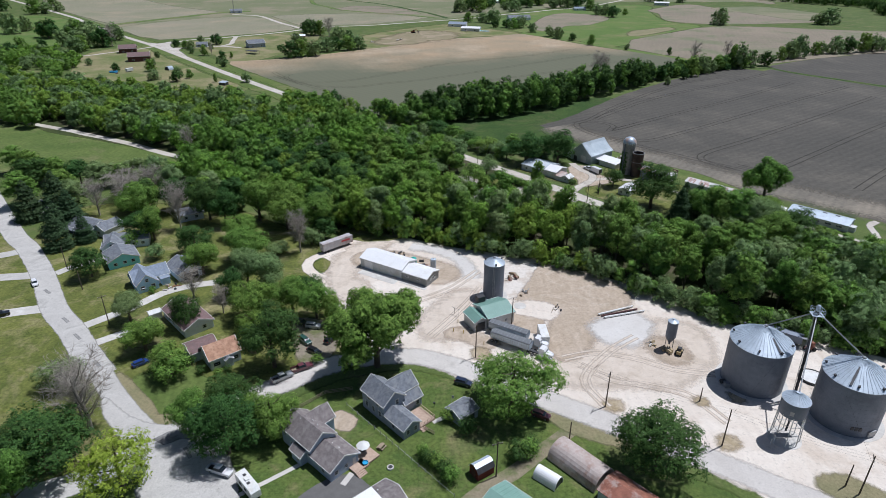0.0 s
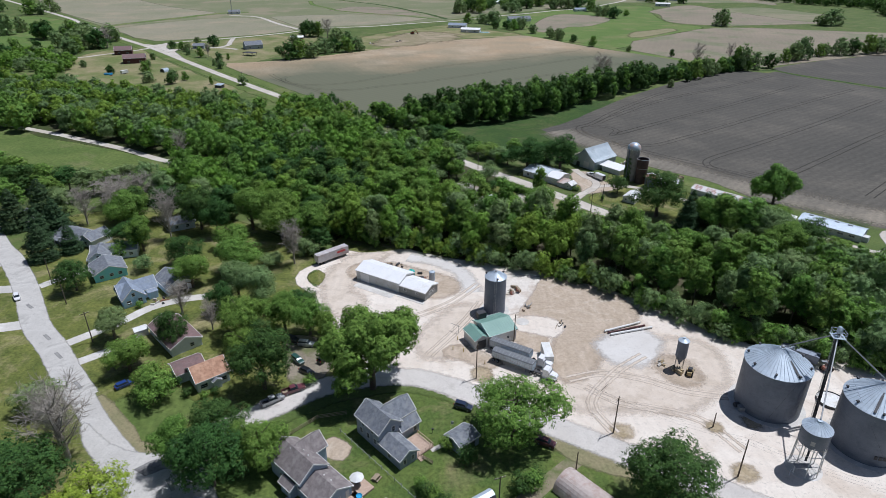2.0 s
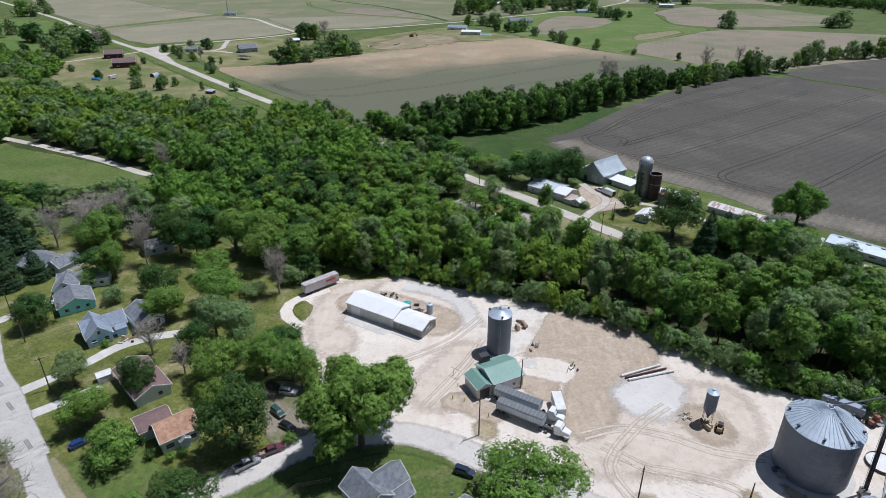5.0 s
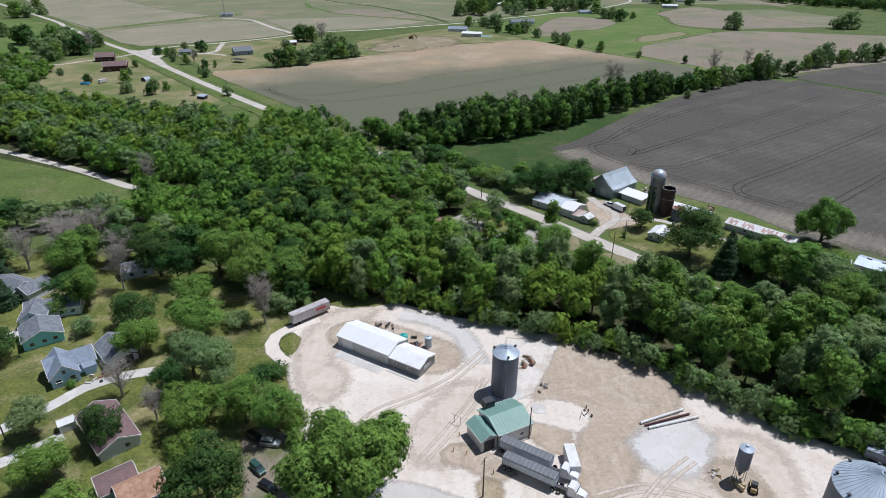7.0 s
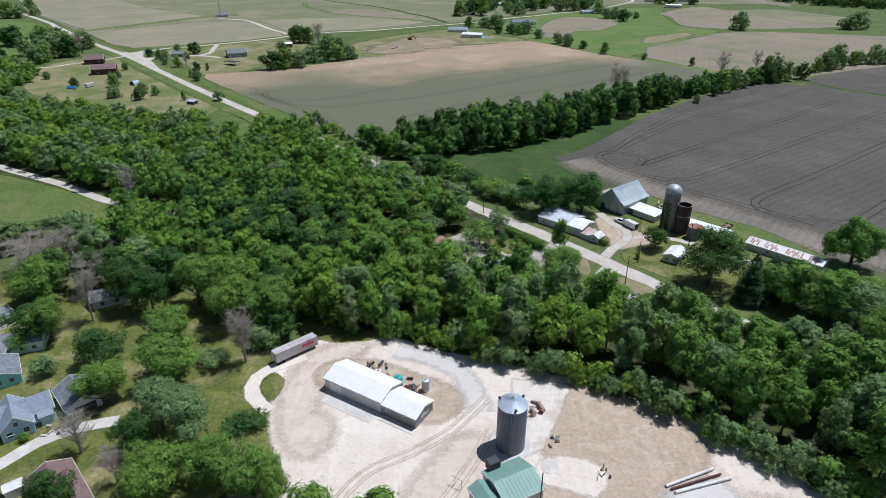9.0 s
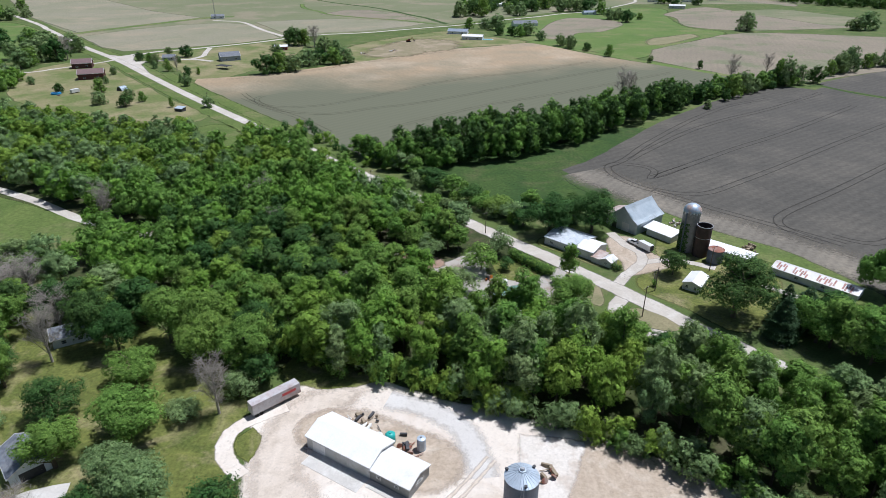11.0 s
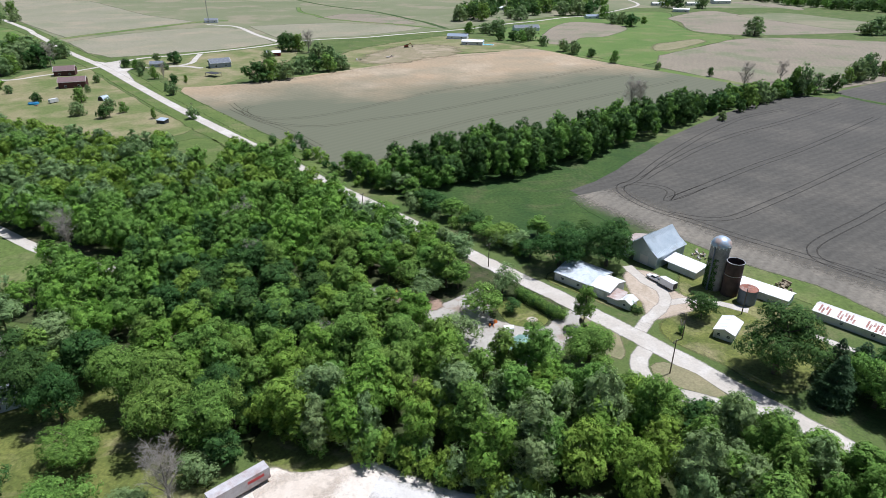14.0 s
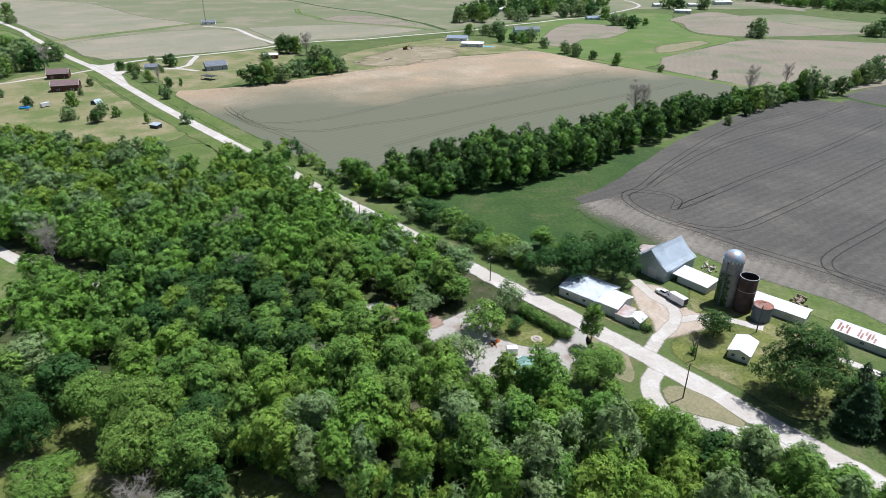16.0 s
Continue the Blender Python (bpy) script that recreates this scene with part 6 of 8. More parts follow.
for k in range(8):
    w, v = 2 * math.pi * (k + 0.5) / 8, 2 * math.pi * (k + 1.5) / 8
    c, s, c2, s2 = math.cos(w), math.sin(w), math.cos(v), math.sin(v)
    part("leg", bar(bmesh.new(), (3.1 * c, 3.1 * s, 0), (2.8 * c, 2.8 * s, 7.9), 0.11), WHITE, h)
    for z in (3.0, 5.4):
        part("girt", bar(bmesh.new(), (2.95 * c, 2.95 * s, z), (2.95 * c2, 2.95 * s2, z), 0.07), WHITE if k % 3 else STEEL, h)
    if k not in (4, 5):
        part("brace", bar(bar(bmesh.new(), (2.9 * c, 2.9 * s, 5.4), (2.8 * c2, 2.8 * s2, 7.4), 0.05), (2.8 * c, 2.8 * s, 7.4), (2.9 * c2, 2.9 * s2, 5.4), 0.05), WHITE, h)
part("work_deck", box(bmesh.new(), -2.2, -2.4, 3.0, 3.4, 1.3, 0.12), STEEL, h)
part("chute", bar(bmesh.new(), (0, 0, 5.2), (-1.2, -1.4, 3.4), 0.22), DARK_STEEL, h)
part("hand_rail", bar(bar(bar(bmesh.new(), (-4.2, -2.2, 0), (-4.2, -2.2, 1.7), 0.05), (-4.2, -2.2, 1.7), (-2.4, -1.4, 1.7), 0.05), (-3.2, -1.8, 0), (-3.2, -1.8, 1.7), 0.05), WHITE, h)
part("pad", lathe(bmesh.new(), [(0, 0), (3.7, 0), (3.7, 0.08), (0, 0.08)], 32), CONCRETE, h)

LEAN = Matrix.Translation((86.4, 117.8, 0)) @ Vector((0.6, 2.3, 25.4)).to_track_quat("Z", "Y").to_matrix().to_4x4()
h = thing("bucket_elevator", LEAN, "tall steel grain elevator leg with head, spouts and ladder", "elevator")
part("boot", box(bmesh.new(), 0, 0, 0, 1.4, 1.8, 1.6), STEEL, h)
part("casing", box(box(bmesh.new(), 0, -0.36, 1.2, 0.3, 0.36, 23.4), 0, 0.36, 1.2, 0.3, 0.36, 23.4), DARK_STEEL, h, "twin square steel trunks")
head = part("head", prism(bmesh.new(), [(-0.6, 24.4), (0.6, 24.4), (0.65, 25.3), (0.35, 25.9), (-0.35, 25.9), (-0.65, 25.3)], -0.3, 0.3), GALV_ROOF, h)
b = bmesh.new()
for x, y in ((-1.2, -1.3), (1.2, -1.3), (1.2, 1.3), (-1.2, 1.3)):
    part("rail_post", bar(bmesh.new(), (x, y, 23.58), (x, y, 25.0), 0.05, 4), GALV_ROOF, h)
for z in (24.3, 25.0):
    for p, q in (((-1.2, -1.3), (1.2, -1.3)), ((1.2, -1.3), (1.2, 1.3)), ((1.2, 1.3), (-1.2, 1.3)), ((-1.2, 1.3), (-1.2, -1.3))):
        part("rail", bar(bmesh.new(), (*p, z), (*q, z), 0.045, 4), GALV_ROOF, h)
box(b, 0, 0, 23.5, 2.6, 2.8, 0.08)
part("platform", b, GALV_ROOF, h, "railed work platform")
b = bmesh.new()
for s in (-0.2, 0.2):
    bar(b, (0.55, s, 0.5), (0.55, s, 24), 0.035, 4)
for k in range(58):
    bar(b, (0.55, -0.2, 0.7 + 0.4 * k), (0.55, 0.2, 0.7 + 0.4 * k), 0.02, 4)
part("ladder", b, STEEL, h)
part("rest_platform", box(bmesh.new(), 0.7, -0.9, 16.5, 1.3, 0.9, 0.08), STEEL, h)
for tx, ty, tz in ((79.3, 125.2, 16.9), (95.0, 111.9, 17.2), (77.8, 105.0, 13.2)):
    part("spout", bar(bmesh.new(), (0, 0, 24.2), LEAN.inverted() @ Vector((tx, ty, tz)), 0.15), STEEL, h)
for dx, dy in ((-9, 14), (18, 6), (6, -22), (-20, -8)):
    part("guy_wire", bar(bmesh.new(), (0, 0, 23), LEAN.inverted() @ Vector((86.4 + dx, 117.8 + dy, 0.1)), 0.015, 3), DARK_STEEL, h)

h = thing("round_pad", pose(95.5, 126.0, 0), "low white round bin floor with steel rim", "pad")
part("floor", lathe(bmesh.new(), [(0, 0), (3.2, 0), (3.2, 0.5), (0, 0.55)], 40), WHITE, h)
part("rim", lathe(bmesh.new(), [(3.22, 0), (3.3, 0), (3.3, 0.75), (3.22, 0.75)], 40), DARK_STEEL, h)
h = thing("dryer", pose(96.3, 142.8, 0, 0, 0, -38), "long grey grain trailer parked behind the bins", "trailer")
part("hopper", prism(bmesh.new(), [(-0.8, 1.0), (0.8, 1.0), (1.25, 2.2), (1.25, 3.4), (-1.25, 3.4), (-1.25, 2.2)], -4.5, 4.5), GALV, h)
part("tarp", prism(bmesh.new(), [(-1.25, 3.41), (1.25, 3.41), (0, 3.75)], -4.4, 4.4), GALV, h)
for x in (-3, 3):
    for s in (-1, 1):
        part("wheel", lathe(bmesh.new(), [(0, -0.15), (0.5, -0.15), (0.5, 0.15), (0, 0.15)], 14, pose(x, s, 0.5, 90, 0, 0)), RUBBER, h)
h = thing("tractor_implement", pose(101.2, 138.2, 0, 0, 0, 20), "red farm implement half hidden behind a bin", "machinery")
part("frame", box(box(bmesh.new(), 0, 0, 0.6, 2.6, 1.2, 0.9), 0.4, 0, 1.5, 1.0, 1.1, 1.2), RUST_RED, h)
for x in (-0.9, 0.9):
    for s in (-0.8, 0.8):
        part("wheel", lathe(bmesh.new(), [(0, -0.2), (0.6, -0.2), (0.6, 0.2), (0, 0.2)], 14, pose(x, s, 0.6, 90, 0, 0)), RUBBER, h)

h = thing("feed_bin", pose(62.7, 139.2, 0), "small weathered feed bin on four legs", "hopper bin")
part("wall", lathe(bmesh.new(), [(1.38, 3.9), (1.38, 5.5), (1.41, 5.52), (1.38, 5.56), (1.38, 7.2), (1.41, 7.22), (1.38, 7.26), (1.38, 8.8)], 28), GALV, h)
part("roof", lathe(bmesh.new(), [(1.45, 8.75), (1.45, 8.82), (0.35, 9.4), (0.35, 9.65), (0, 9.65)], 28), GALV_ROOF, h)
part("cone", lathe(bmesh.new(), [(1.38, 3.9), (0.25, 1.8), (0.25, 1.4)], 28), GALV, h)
for k in range(4):
    w = math.pi / 2 * k + 0.4
    part("leg", bar(bmesh.new(), (1.38 * math.cos(w), 1.38 * math.sin(w), 0), (1.38 * math.cos(w), 1.38 * math.sin(w), 5.2), 0.07), STEEL, h)
h = thing("skid_loader", pose(64.6, 136.4, 0, 0, 0, 60), "small tan skid loader with black tyres", "loader")
part("body", box(bmesh.new(), -0.2, 0, 0.5, 2.2, 1.1, 0.9), paint("tan_paint", (0.42, 0.32, 0.17), 0.5), h)
part("cab", box(bmesh.new(), -0.1, 0, 1.4, 1.1, 1.0, 0.8), DARK_STEEL, h)
part("arm", box(box(bmesh.new(), 0.6, 0.75, 1.2, 2.0, 0.15, 0.2), 0.6, -0.75, 1.2, 2.0, 0.15, 0.2), paint("tan_arm", (0.45, 0.36, 0.2), 0.5), h)
part("bucket", prism(bmesh.new(), [(-0.9, 0.15), (0.9, 0.15), (0.9, 0.8), (-0.9, 0.8)], 1.5, 2.0), DARK_STEEL, h)
for x in (-0.75, 0.55):
    for s in (-0.72, 0.72):
        part("wheel", lathe(bmesh.new(), [(0, -0.16), (0.42, -0.16), (0.42, 0.16), (0, 0.16)], 14, pose(x, s, 0.42, 90, 0, 0)), RUBBER, h)
heap("concrete_block", pose(58.9, 140.7, 0), "broken concrete lumps beside the feed bin", "rubble", [CONCRETE, STRAW], 7, 0.5, 1.7, 9)

h = thing("scale_house", pose(15.0, 153.6, 0, 0, 0, 27), "pale scale house with a green sheet-metal roof", "building")
block(h, pose(0.4, 0.4, 0), 8.6, 9.0, 3.6, 5.2, PALE_WALL, GREEN_METAL, [("s", -2.2, 1.2, 0.8, 0.8), ("s", 1.6, 1.2, 0.8, 0.8), ("s", 2.9, 0.2, 0.9, 2.0, WHITE), ("e", -2, 1.2, 0.8, 0.8)], WHITE, 0.3, 0.8)
block(h, pose(-6.2, -0.4, 0, 0, 0, 90), 6.4, 4.0, 3.2, 4.3, PALE_WALL, GREEN_METAL, [("w", 0, 0.05, 2.6, 2.7, DARK_STEEL)], WHITE, 0.3, 0.8)
part("silo_hood", box(bmesh.new(), -1.5, 5.0, 3.6, 2.4, 2.0, 2.2), DARK_STEEL, h)
h = thing("scale_slab", pose(11.4, 150.4, 0, 0, 0, 27), "pale concrete slab before the scale house", "slab")
part("slab", box(bmesh.new(), 0, 0, 0, 5.5, 3.6, 0.14), CONCRETE, h)
h = thing("round_pad", pose(24.0, 161.0, 0), "round concrete pit lid on the gravel", "pad")
part("lid", lathe(bmesh.new(), [(0, 0), (1.9, 0), (1.9, 0.14), (0, 0.16)], 28), CONCRETE, h)
for k, (x, y) in enumerate(((4.6, 151.6), (3.2, 147.0), (6.0, 146.0), (11.6, 140.6))):
    part("post", lathe(bmesh.new(), [(0, 0), (0.1, 0), (0.1, 1.2), (0, 1.25)], 8), paint("yellow_post", (0.5, 0.36, 0.05), 0.5) if k == 0 else bpy.data.materials["yellow_post"], thing("bollard", pose(x, y, 0), "thin yellow steel bollard at the scale", "bollard", "bollards at the scale"))
h = thing("pipe_gantry", pose(3.6, 156.2, 0, 0, 0, 20), "thin steel pipe gantry beside the scale house", "gantry")
part("pipe", bar(bar(bar(bmesh.new(), (0, 0, 0), (0, 0, 2.4), 0.06), (0.9, -1.4, 0), (0.9, -1.4, 2.4), 0.06), (-0.6, 0.8, 2.35), (1.2, -1.9, 2.35), 0.06), STEEL, h)

for k, (xa, ya, xb, yb, tone) in enumerate(((47.0, 155.7, 58.6, 160.4, WHITE), (47.8, 154.9, 59.6, 158.9, WINE_SIDING), (48.4, 154.1, 61.4, 157.9, WHITE))):
    v = Vector((xb - xa, yb - ya, 0))
    h = thing("auger_tube", pose((xa + xb) / 2, (ya + yb) / 2, 0, 0, 0, math.degrees(math.atan2(v.y, v.x))), ("long white steel tube lying on the dirt", "long dark maroon steel beam lying on the dirt", "long white steel tube lying on the dirt")[k], "steel tube", "steel tubes on the dirt")
    part("tube", bar(bmesh.new(), (-v.length / 2, 0, 0.42), (v.length / 2, 0, 0.42), 0.32 if k != 1 else 0.24, 12), tone, h)
    for s in (-0.35, 0.35):
        part("cradle", box(bmesh.new(), v.length * s, 0, 0, 0.2, 0.8, 0.2), TIMBER, h)


def joined_mesh(pieces):
    """A bmesh from several tubes."""
    bm = bmesh.new()
    for v, f in pieces:
        vs = [bm.verts.new(q) for q in v]
        for face in f:
            bm.faces.new([vs[k] for k in face])
    return bm


# ---- farm across the county road ----
h = thing("barn", pose(77.6, 307.0, 0, 0, 0, 38.9), "old blue-grey metal-clad barn with swept roof and lean-to", "barn")
block(h, I4, 17.0, 13.0, 4.4, 9.8, OLD_METAL, OLD_METAL, [("w", -1.5, 0.05, 3.2, 3.4, PALE_WALL), ("w", 3.6, 0.05, 2.0, 2.4, DARK_STEEL), ("s", 4, 0.8, 1.0, 1.0)], None, 0.4, 0.8, 0.5)
mono(h, pose(-1.0, 9.3, 0, 0, 0, 180), 14.0, 5.6, 2.6, 4.2, OLD_METAL, RUSTED)
FARM = "white farm sheds"
h = thing("open_shed", pose(84.3, 296.3, 0, 0, 0, -52), "low open-sided white metal machine shed", "shed", FARM)
mono(h, pose(1.2, 0, 0), 10.4, 6.2, 2.5, 3.3, PALE_WALL, WHITE_METAL)
part("carport_roof", prism(bmesh.new(), [(-3.4, 2.46), (3.4, 3.36), (3.4, 3.48), (-3.4, 2.58)], -7.0, -4.2), WHITE_METAL, h)
for y, z in ((-3.0, 2.5), (3.0, 3.3)):
    part("post", box(bmesh.new(), -6.7, y, 0, 0.15, 0.15, z), TIMBER, h)
h = thing("workshop", pose(48.5, 285.0, 0, 0, 0, -43.4), "white L-shaped workshop with flat white metal roofs", "workshop")
WEATHERED = corrugated("weathered_white_metal", (0.5, 0.55, 0.6), (0.7, 0.73, 0.76), (0.36, 0.4, 0.44), 9, "X", 0.45, 0.1, (0.5, 0.66), 0.5)
block(h, pose(-2.8, 3.0, 0), 14.0, 12.6, 2.9, 4.2, PALE_WALL, WEATHERED, [("s", -4, 1.0, 1.2, 0.9), ("s", 2, 1.0, 1.2, 0.9)], None, 0.3, 1.0)
block(h, pose(7.2, 1.4, 0), 6.4, 9.4, 3.2, 4.5, PALE_WALL, WHITE_METAL, [("s", 0, 0.05, 2.6, 2.4, WHITE)], None, 0.3, 1.0)
mono(h, pose(12.2, -1.6, 0, 0, 0, 0), 3.6, 5.0, 2.1, 2.8, PALE_WALL, RUSTED)
block(h, pose(16.0, -1.9, 0, 0, 0, 90), 4.2, 4.0, 2.2, 3.2, PALE_WALL, WHITE_METAL, [("w", 0, 0.9, 0.8, 0.8)], WHITE, 0.25, 0.9)
h = thing("pump_house", pose(83.4, 258.0, 0, 0, 0, 52), "small white hut with white metal roof and windows", "hut")
block(h, I4, 8.6, 5.4, 2.5, 3.5, WHITE, WHITE_METAL, [("w", -1.3, 0.9, 0.8, 0.9), ("w", 1.3, 0.9, 0.8, 0.9), ("s", -2.5, 0.9, 0.9, 0.9), ("s", 1.0, 0.1, 0.9, 1.9, PALE_WALL)], WHITE, 0.25, 0.9)
h = thing("long_shed", pose(100.7, 281.9, 0, 0, 0, -44), "long low white metal feeding shed behind the silos", "shed", FARM)
block(h, I4, 24.0, 6.4, 2.6, 3.5, PALE_WALL, WHITE_METAL, (), None, 0.3, 1.0)
h = thing("long_shed", pose(123.3, 259.3, 0, 0, 0, -47), "long shed with rust-streaked white metal roof", "shed", FARM)
STREAKED = corrugated("streaked_roof", (0.58, 0.57, 0.56), (0.66, 0.65, 0.64), (0.5, 0.42, 0.38), 6, "X", 0.5, 0.1, (0.56, 0.7), 0.35)
block(h, I4, 25.6, 6.6, 2.4, 3.5, PALE_WALL, STREAKED, [("s", -5, 0.9, 1.0, 0.8), ("s", 3, 0.9, 1.0, 0.8)], None, 0.3, 0.8)
FADED_RUST = paint("faded_rust", (0.4, 0.2, 0.16), 0.75, 0.1, 0.3, (0.5, 0.36, 0.32))
for x0, n in ((-11.5, 4), (-6.5, 6), (0.8, 7), (8.2, 4)):
    for k in range(n):
        x = x0 + 0.8 * k
        low, high = (-3.3, -0.6 - 0.5 * (k % 3)) if k % 2 else (-2.9 + 0.6 * (k % 3), -0.15)
        part("rusted_sheet", prism(bmesh.new(), [(y, 3.5 - abs(y) / 3 + dz) for y, dz in ((low, 0.17), (high, 0.17), (high, 0.21), (low, 0.21))], x - 0.26, x + 0.26), FADED_RUST, h, "red-rusted roof sheet")
h = thing("shed", pose(136.9, 232.8, 0, 0, 0, 53), "square shed with flat white metal roof", "shed", FARM)
block(h, I4, 8.2, 7.6, 2.7, 3.2, PALE_WALL, WHITE_METAL, (), None, 0.3, 1.0)
h = thing("long_shed", pose(152.9, 226.7, 0, 0, 0, -45), "long pale livestock shed with roof vents", "shed", FARM)
block(h, I4, 22.0, 9.2, 2.7, 3.9, PALE_WALL, GALV_ROOF, [("s", -8 + 4 * k, 1.2, 2.2, 0.7) for k in range(5)], None, 0.3, 0.9)
for k in range(4):
    part("ridge_vent", box(bmesh.new(), -8 + 4.6 * k, 0, 3.9, 1.6, 0.7, 0.4), STEEL, h)
part("porch", box(bmesh.new(), 12.0, -1.5, 0, 2.2, 3.0, 2.0), PALE_WALL, h)

h = thing("silo", pose(89.6, 284.4, 0), "tall weathered concrete stave silo with pale blue dome", "silo")
ring = [(2.95, 0)]
for k in range(22):
    z = 0.7 * (k + 1)
    ring += [(2.95, z - 0.03), (2.985, z - 0.02), (2.985, z + 0.02), (2.95, z + 0.03)]
part("wall", lathe(bmesh.new(), ring, 36), CONCRETE_STAVE, h)
part("dome", lathe(bmesh.new(), [(3.08, 15.3), (3.08, 15.5)] + [(3.05 * math.cos(a * math.pi / 16), 15.5 + 2.7 * math.sin(a * math.pi / 16)) for a in range(1, 9)], 36), paint("dome_metal", (0.42, 0.5, 0.58), 0.45, 0.3, 0.15, (0.55, 0.42, 0.36)), h, "pale blue rust-speckled dome", True)
b = bmesh.new()
for k in range(18):
    w = 2 * math.pi * k / 18
    box(b, 3.06, 0, 14.7 + 0.25 * (k % 2), 0.05, 0.35, 0.7, pose(0, 0, 0, 0, 0, math.degrees(w)))
part("rim_drip", b, WHITE, h)["kind"] = "stuff"
part("chute", bar(bmesh.new(), (-2.6, -1.9, 0), (-2.6, -1.9, 15.2), 0.25), GALV, h)
h = thing("silo", pose(93.2, 280.2, 0), "roofless dark rusted silo, open at the top", "silo")
RUST_DARK = corrugated("dark_rusted_steel", (0.06, 0.045, 0.04), (0.09, 0.065, 0.055), (0.13, 0.075, 0.055), 6, "Z", 0.75, 0.2, (0.5, 0.7), 0.5)
part("wall", lathe(bmesh.new(), [(2.6, 0), (2.6, 7.2), (2.66, 7.25), (2.66, 7.4), (2.6, 7.45), (2.6, 11.4), (2.66, 11.4), (2.66, 11.55), (2.5, 11.55), (2.5, 0.2), (0, 0.2)], 32), RUST_DARK, h)
part("hoop", lathe(bmesh.new(), [(2.63, 7.2), (2.72, 7.2), (2.72, 7.36), (2.63, 7.36)], 32), STEEL, h)
part("rim", lathe(bmesh.new(), [(2.5, 11.5), (2.72, 11.5), (2.72, 11.66), (2.5, 11.66)], 32), STEEL, h)
h = thing("small_bin", pose(96.4, 275.0, 0), "low galvanised bin with a rust-red cone roof", "grain bin")
part("wall", lathe(bmesh.new(), [(2.65, 0), (2.65, 1.6), (2.68, 1.62), (2.65, 1.66), (2.65, 3.2), (2.68, 3.22), (2.65, 3.26), (2.65, 4.9)], 32), GALV, h)
part("roof", lathe(bmesh.new(), [(2.75, 4.85), (2.75, 4.95), (0.35, 5.9), (0.35, 6.1), (0, 6.1)], 32), RUST_RED, h)
part("hatch", box(bmesh.new(), 1.5, 0, 0, 1.4, 0.3, 0.1, pose(0, 0, 5.55, 0, 0, -100) @ pose(0, 0, 0, 0, 22, 0)), WHITE, h)
h = thing("tree_stump", pose(70.3, 258.2, 0), "dead broken tree stump with ivy at its foot", "stump")
part("trunk", joined_mesh([tube([Vector((0, 0, -0.1)), Vector((0.1, 0, 1.6)), Vector((0.5, 0.2, 4.2))], [0.45, 0.36, 0.16]), tube([Vector((0, 0, 1.4)), Vector((-0.7, 0.1, 4.6))], [0.28, 0.12])]), DEADWOOD, h)
plant("shrub", 0, 70.0, 257.8, 0.6, 0.8, 0, "ivy growing round a dead stump")
plant("shrub", 1, 60.7, 269.2, 1.0, 0.7, 30, "clipped round shrub beside the workshop")
IVY = np.random.default_rng(77)
around = IVY.uniform(2.6, 4.3, 420)
up = IVY.uniform(0.1, 1.0, 420) ** 1.6 * 11
outward = np.stack([np.cos(around), np.sin(around), np.full(420, 0.15)], 1)
v, f = cards(IVY, outward * (3.1, 3.1, 1) + np.stack([0 * up, 0 * up, up], 1), outward, 0.5, 0.8)
ivy = new("ivy", mesh_of("ivy", v, f, LEAF[1]))
ivy.location = (89.6, 284.4, 0)
tagged(ivy, "dark green ivy climbing a concrete silo", "ivy")
heap("brush_pile", pose(113, 284.5, 0), "heap of brown brush and earth by the field", "brush", [TIMBER, TIMBER], 22, 1.6, 2.0, 12)
heap("rubble_pile", pose(93.5, 306.5, 0), "pale rubble and boards behind the barn", "rubble", [CONCRETE, TIMBER], 18, 2.0, 1.6, 13)

# ---- roadside lot ----
h = thing("house", pose(22.0, 246.9, 0, 0, 0, 40), "house with a green metal roof among trees", "house")
block(h, I4, 8.4, 7.2, 3.0, 4.8, PALE_SIDING, GREEN_METAL, [("n", 0, 0.9, 1.0, 1.1), ("e", 0, 0.9, 1.0, 1.1)], WHITE, 0.35, 0.9)
heap("implement", pose(16.8, 262.0, 0, 0, 0, 35), "orange mower deck parked on gravel", "machinery", [paint("orange_paint", (0.55, 0.16, 0.03), 0.5), DARK_STEEL], 7, 0.6, 1.5, 21)
h = thing("cargo_trailer", pose(20.9, 257.9, 0, 0, 0, 4), "small white cargo trailer on two wheels", "trailer")
part("body", box(bmesh.new(), 0, 0, 0.5, 2.8, 1.8, 1.7), WHITE_METAL, h)
part("tongue", box(bmesh.new(), -1.9, 0, 0.45, 1.2, 0.15, 0.12), STEEL, h)
for s in (-0.95, 0.95):
    part("wheel", lathe(bmesh.new(), [(0, -0.1), (0.33, -0.1), (0.33, 0.1), (0, 0.1)], 12, pose(0, s, 0.33, 90, 0, 0)), RUBBER, h)
h = thing("fire_pit", pose(28.6, 264.9, 0), "round fire pit with pale ash and stones", "fire pit")
part("ash", lathe(bmesh.new(), [(0, 0.06), (1.7, 0.06), (1.75, 0), (0, 0)], 18), DIRT, h)
for k in range(9):
    w = 2 * math.pi * k / 9
    b = bmesh.new()
    bmesh.ops.create_icosphere(b, subdivisions=1, radius=0.28, matrix=Matrix.Translation((0.75 * math.cos(w), 0.75 * math.sin(w), 0.18)))
    part("stone", b, CONCRETE, h)
heap("log_pile", pose(-13.5, 279.0, 0), "cut logs and yellow loader bucket in the clearing", "logs", [TIMBER, paint("loader_yellow", (0.55, 0.36, 0.03), 0.5), TIMBER, TIMBER], 16, 1.6, 1.8, 22)
heap("log_pile", pose(-36.0, 297.0, 0), "small rust-red scrap in a glade", "scrap", [RUST_RED], 5, 0.5, 1.4, 23)

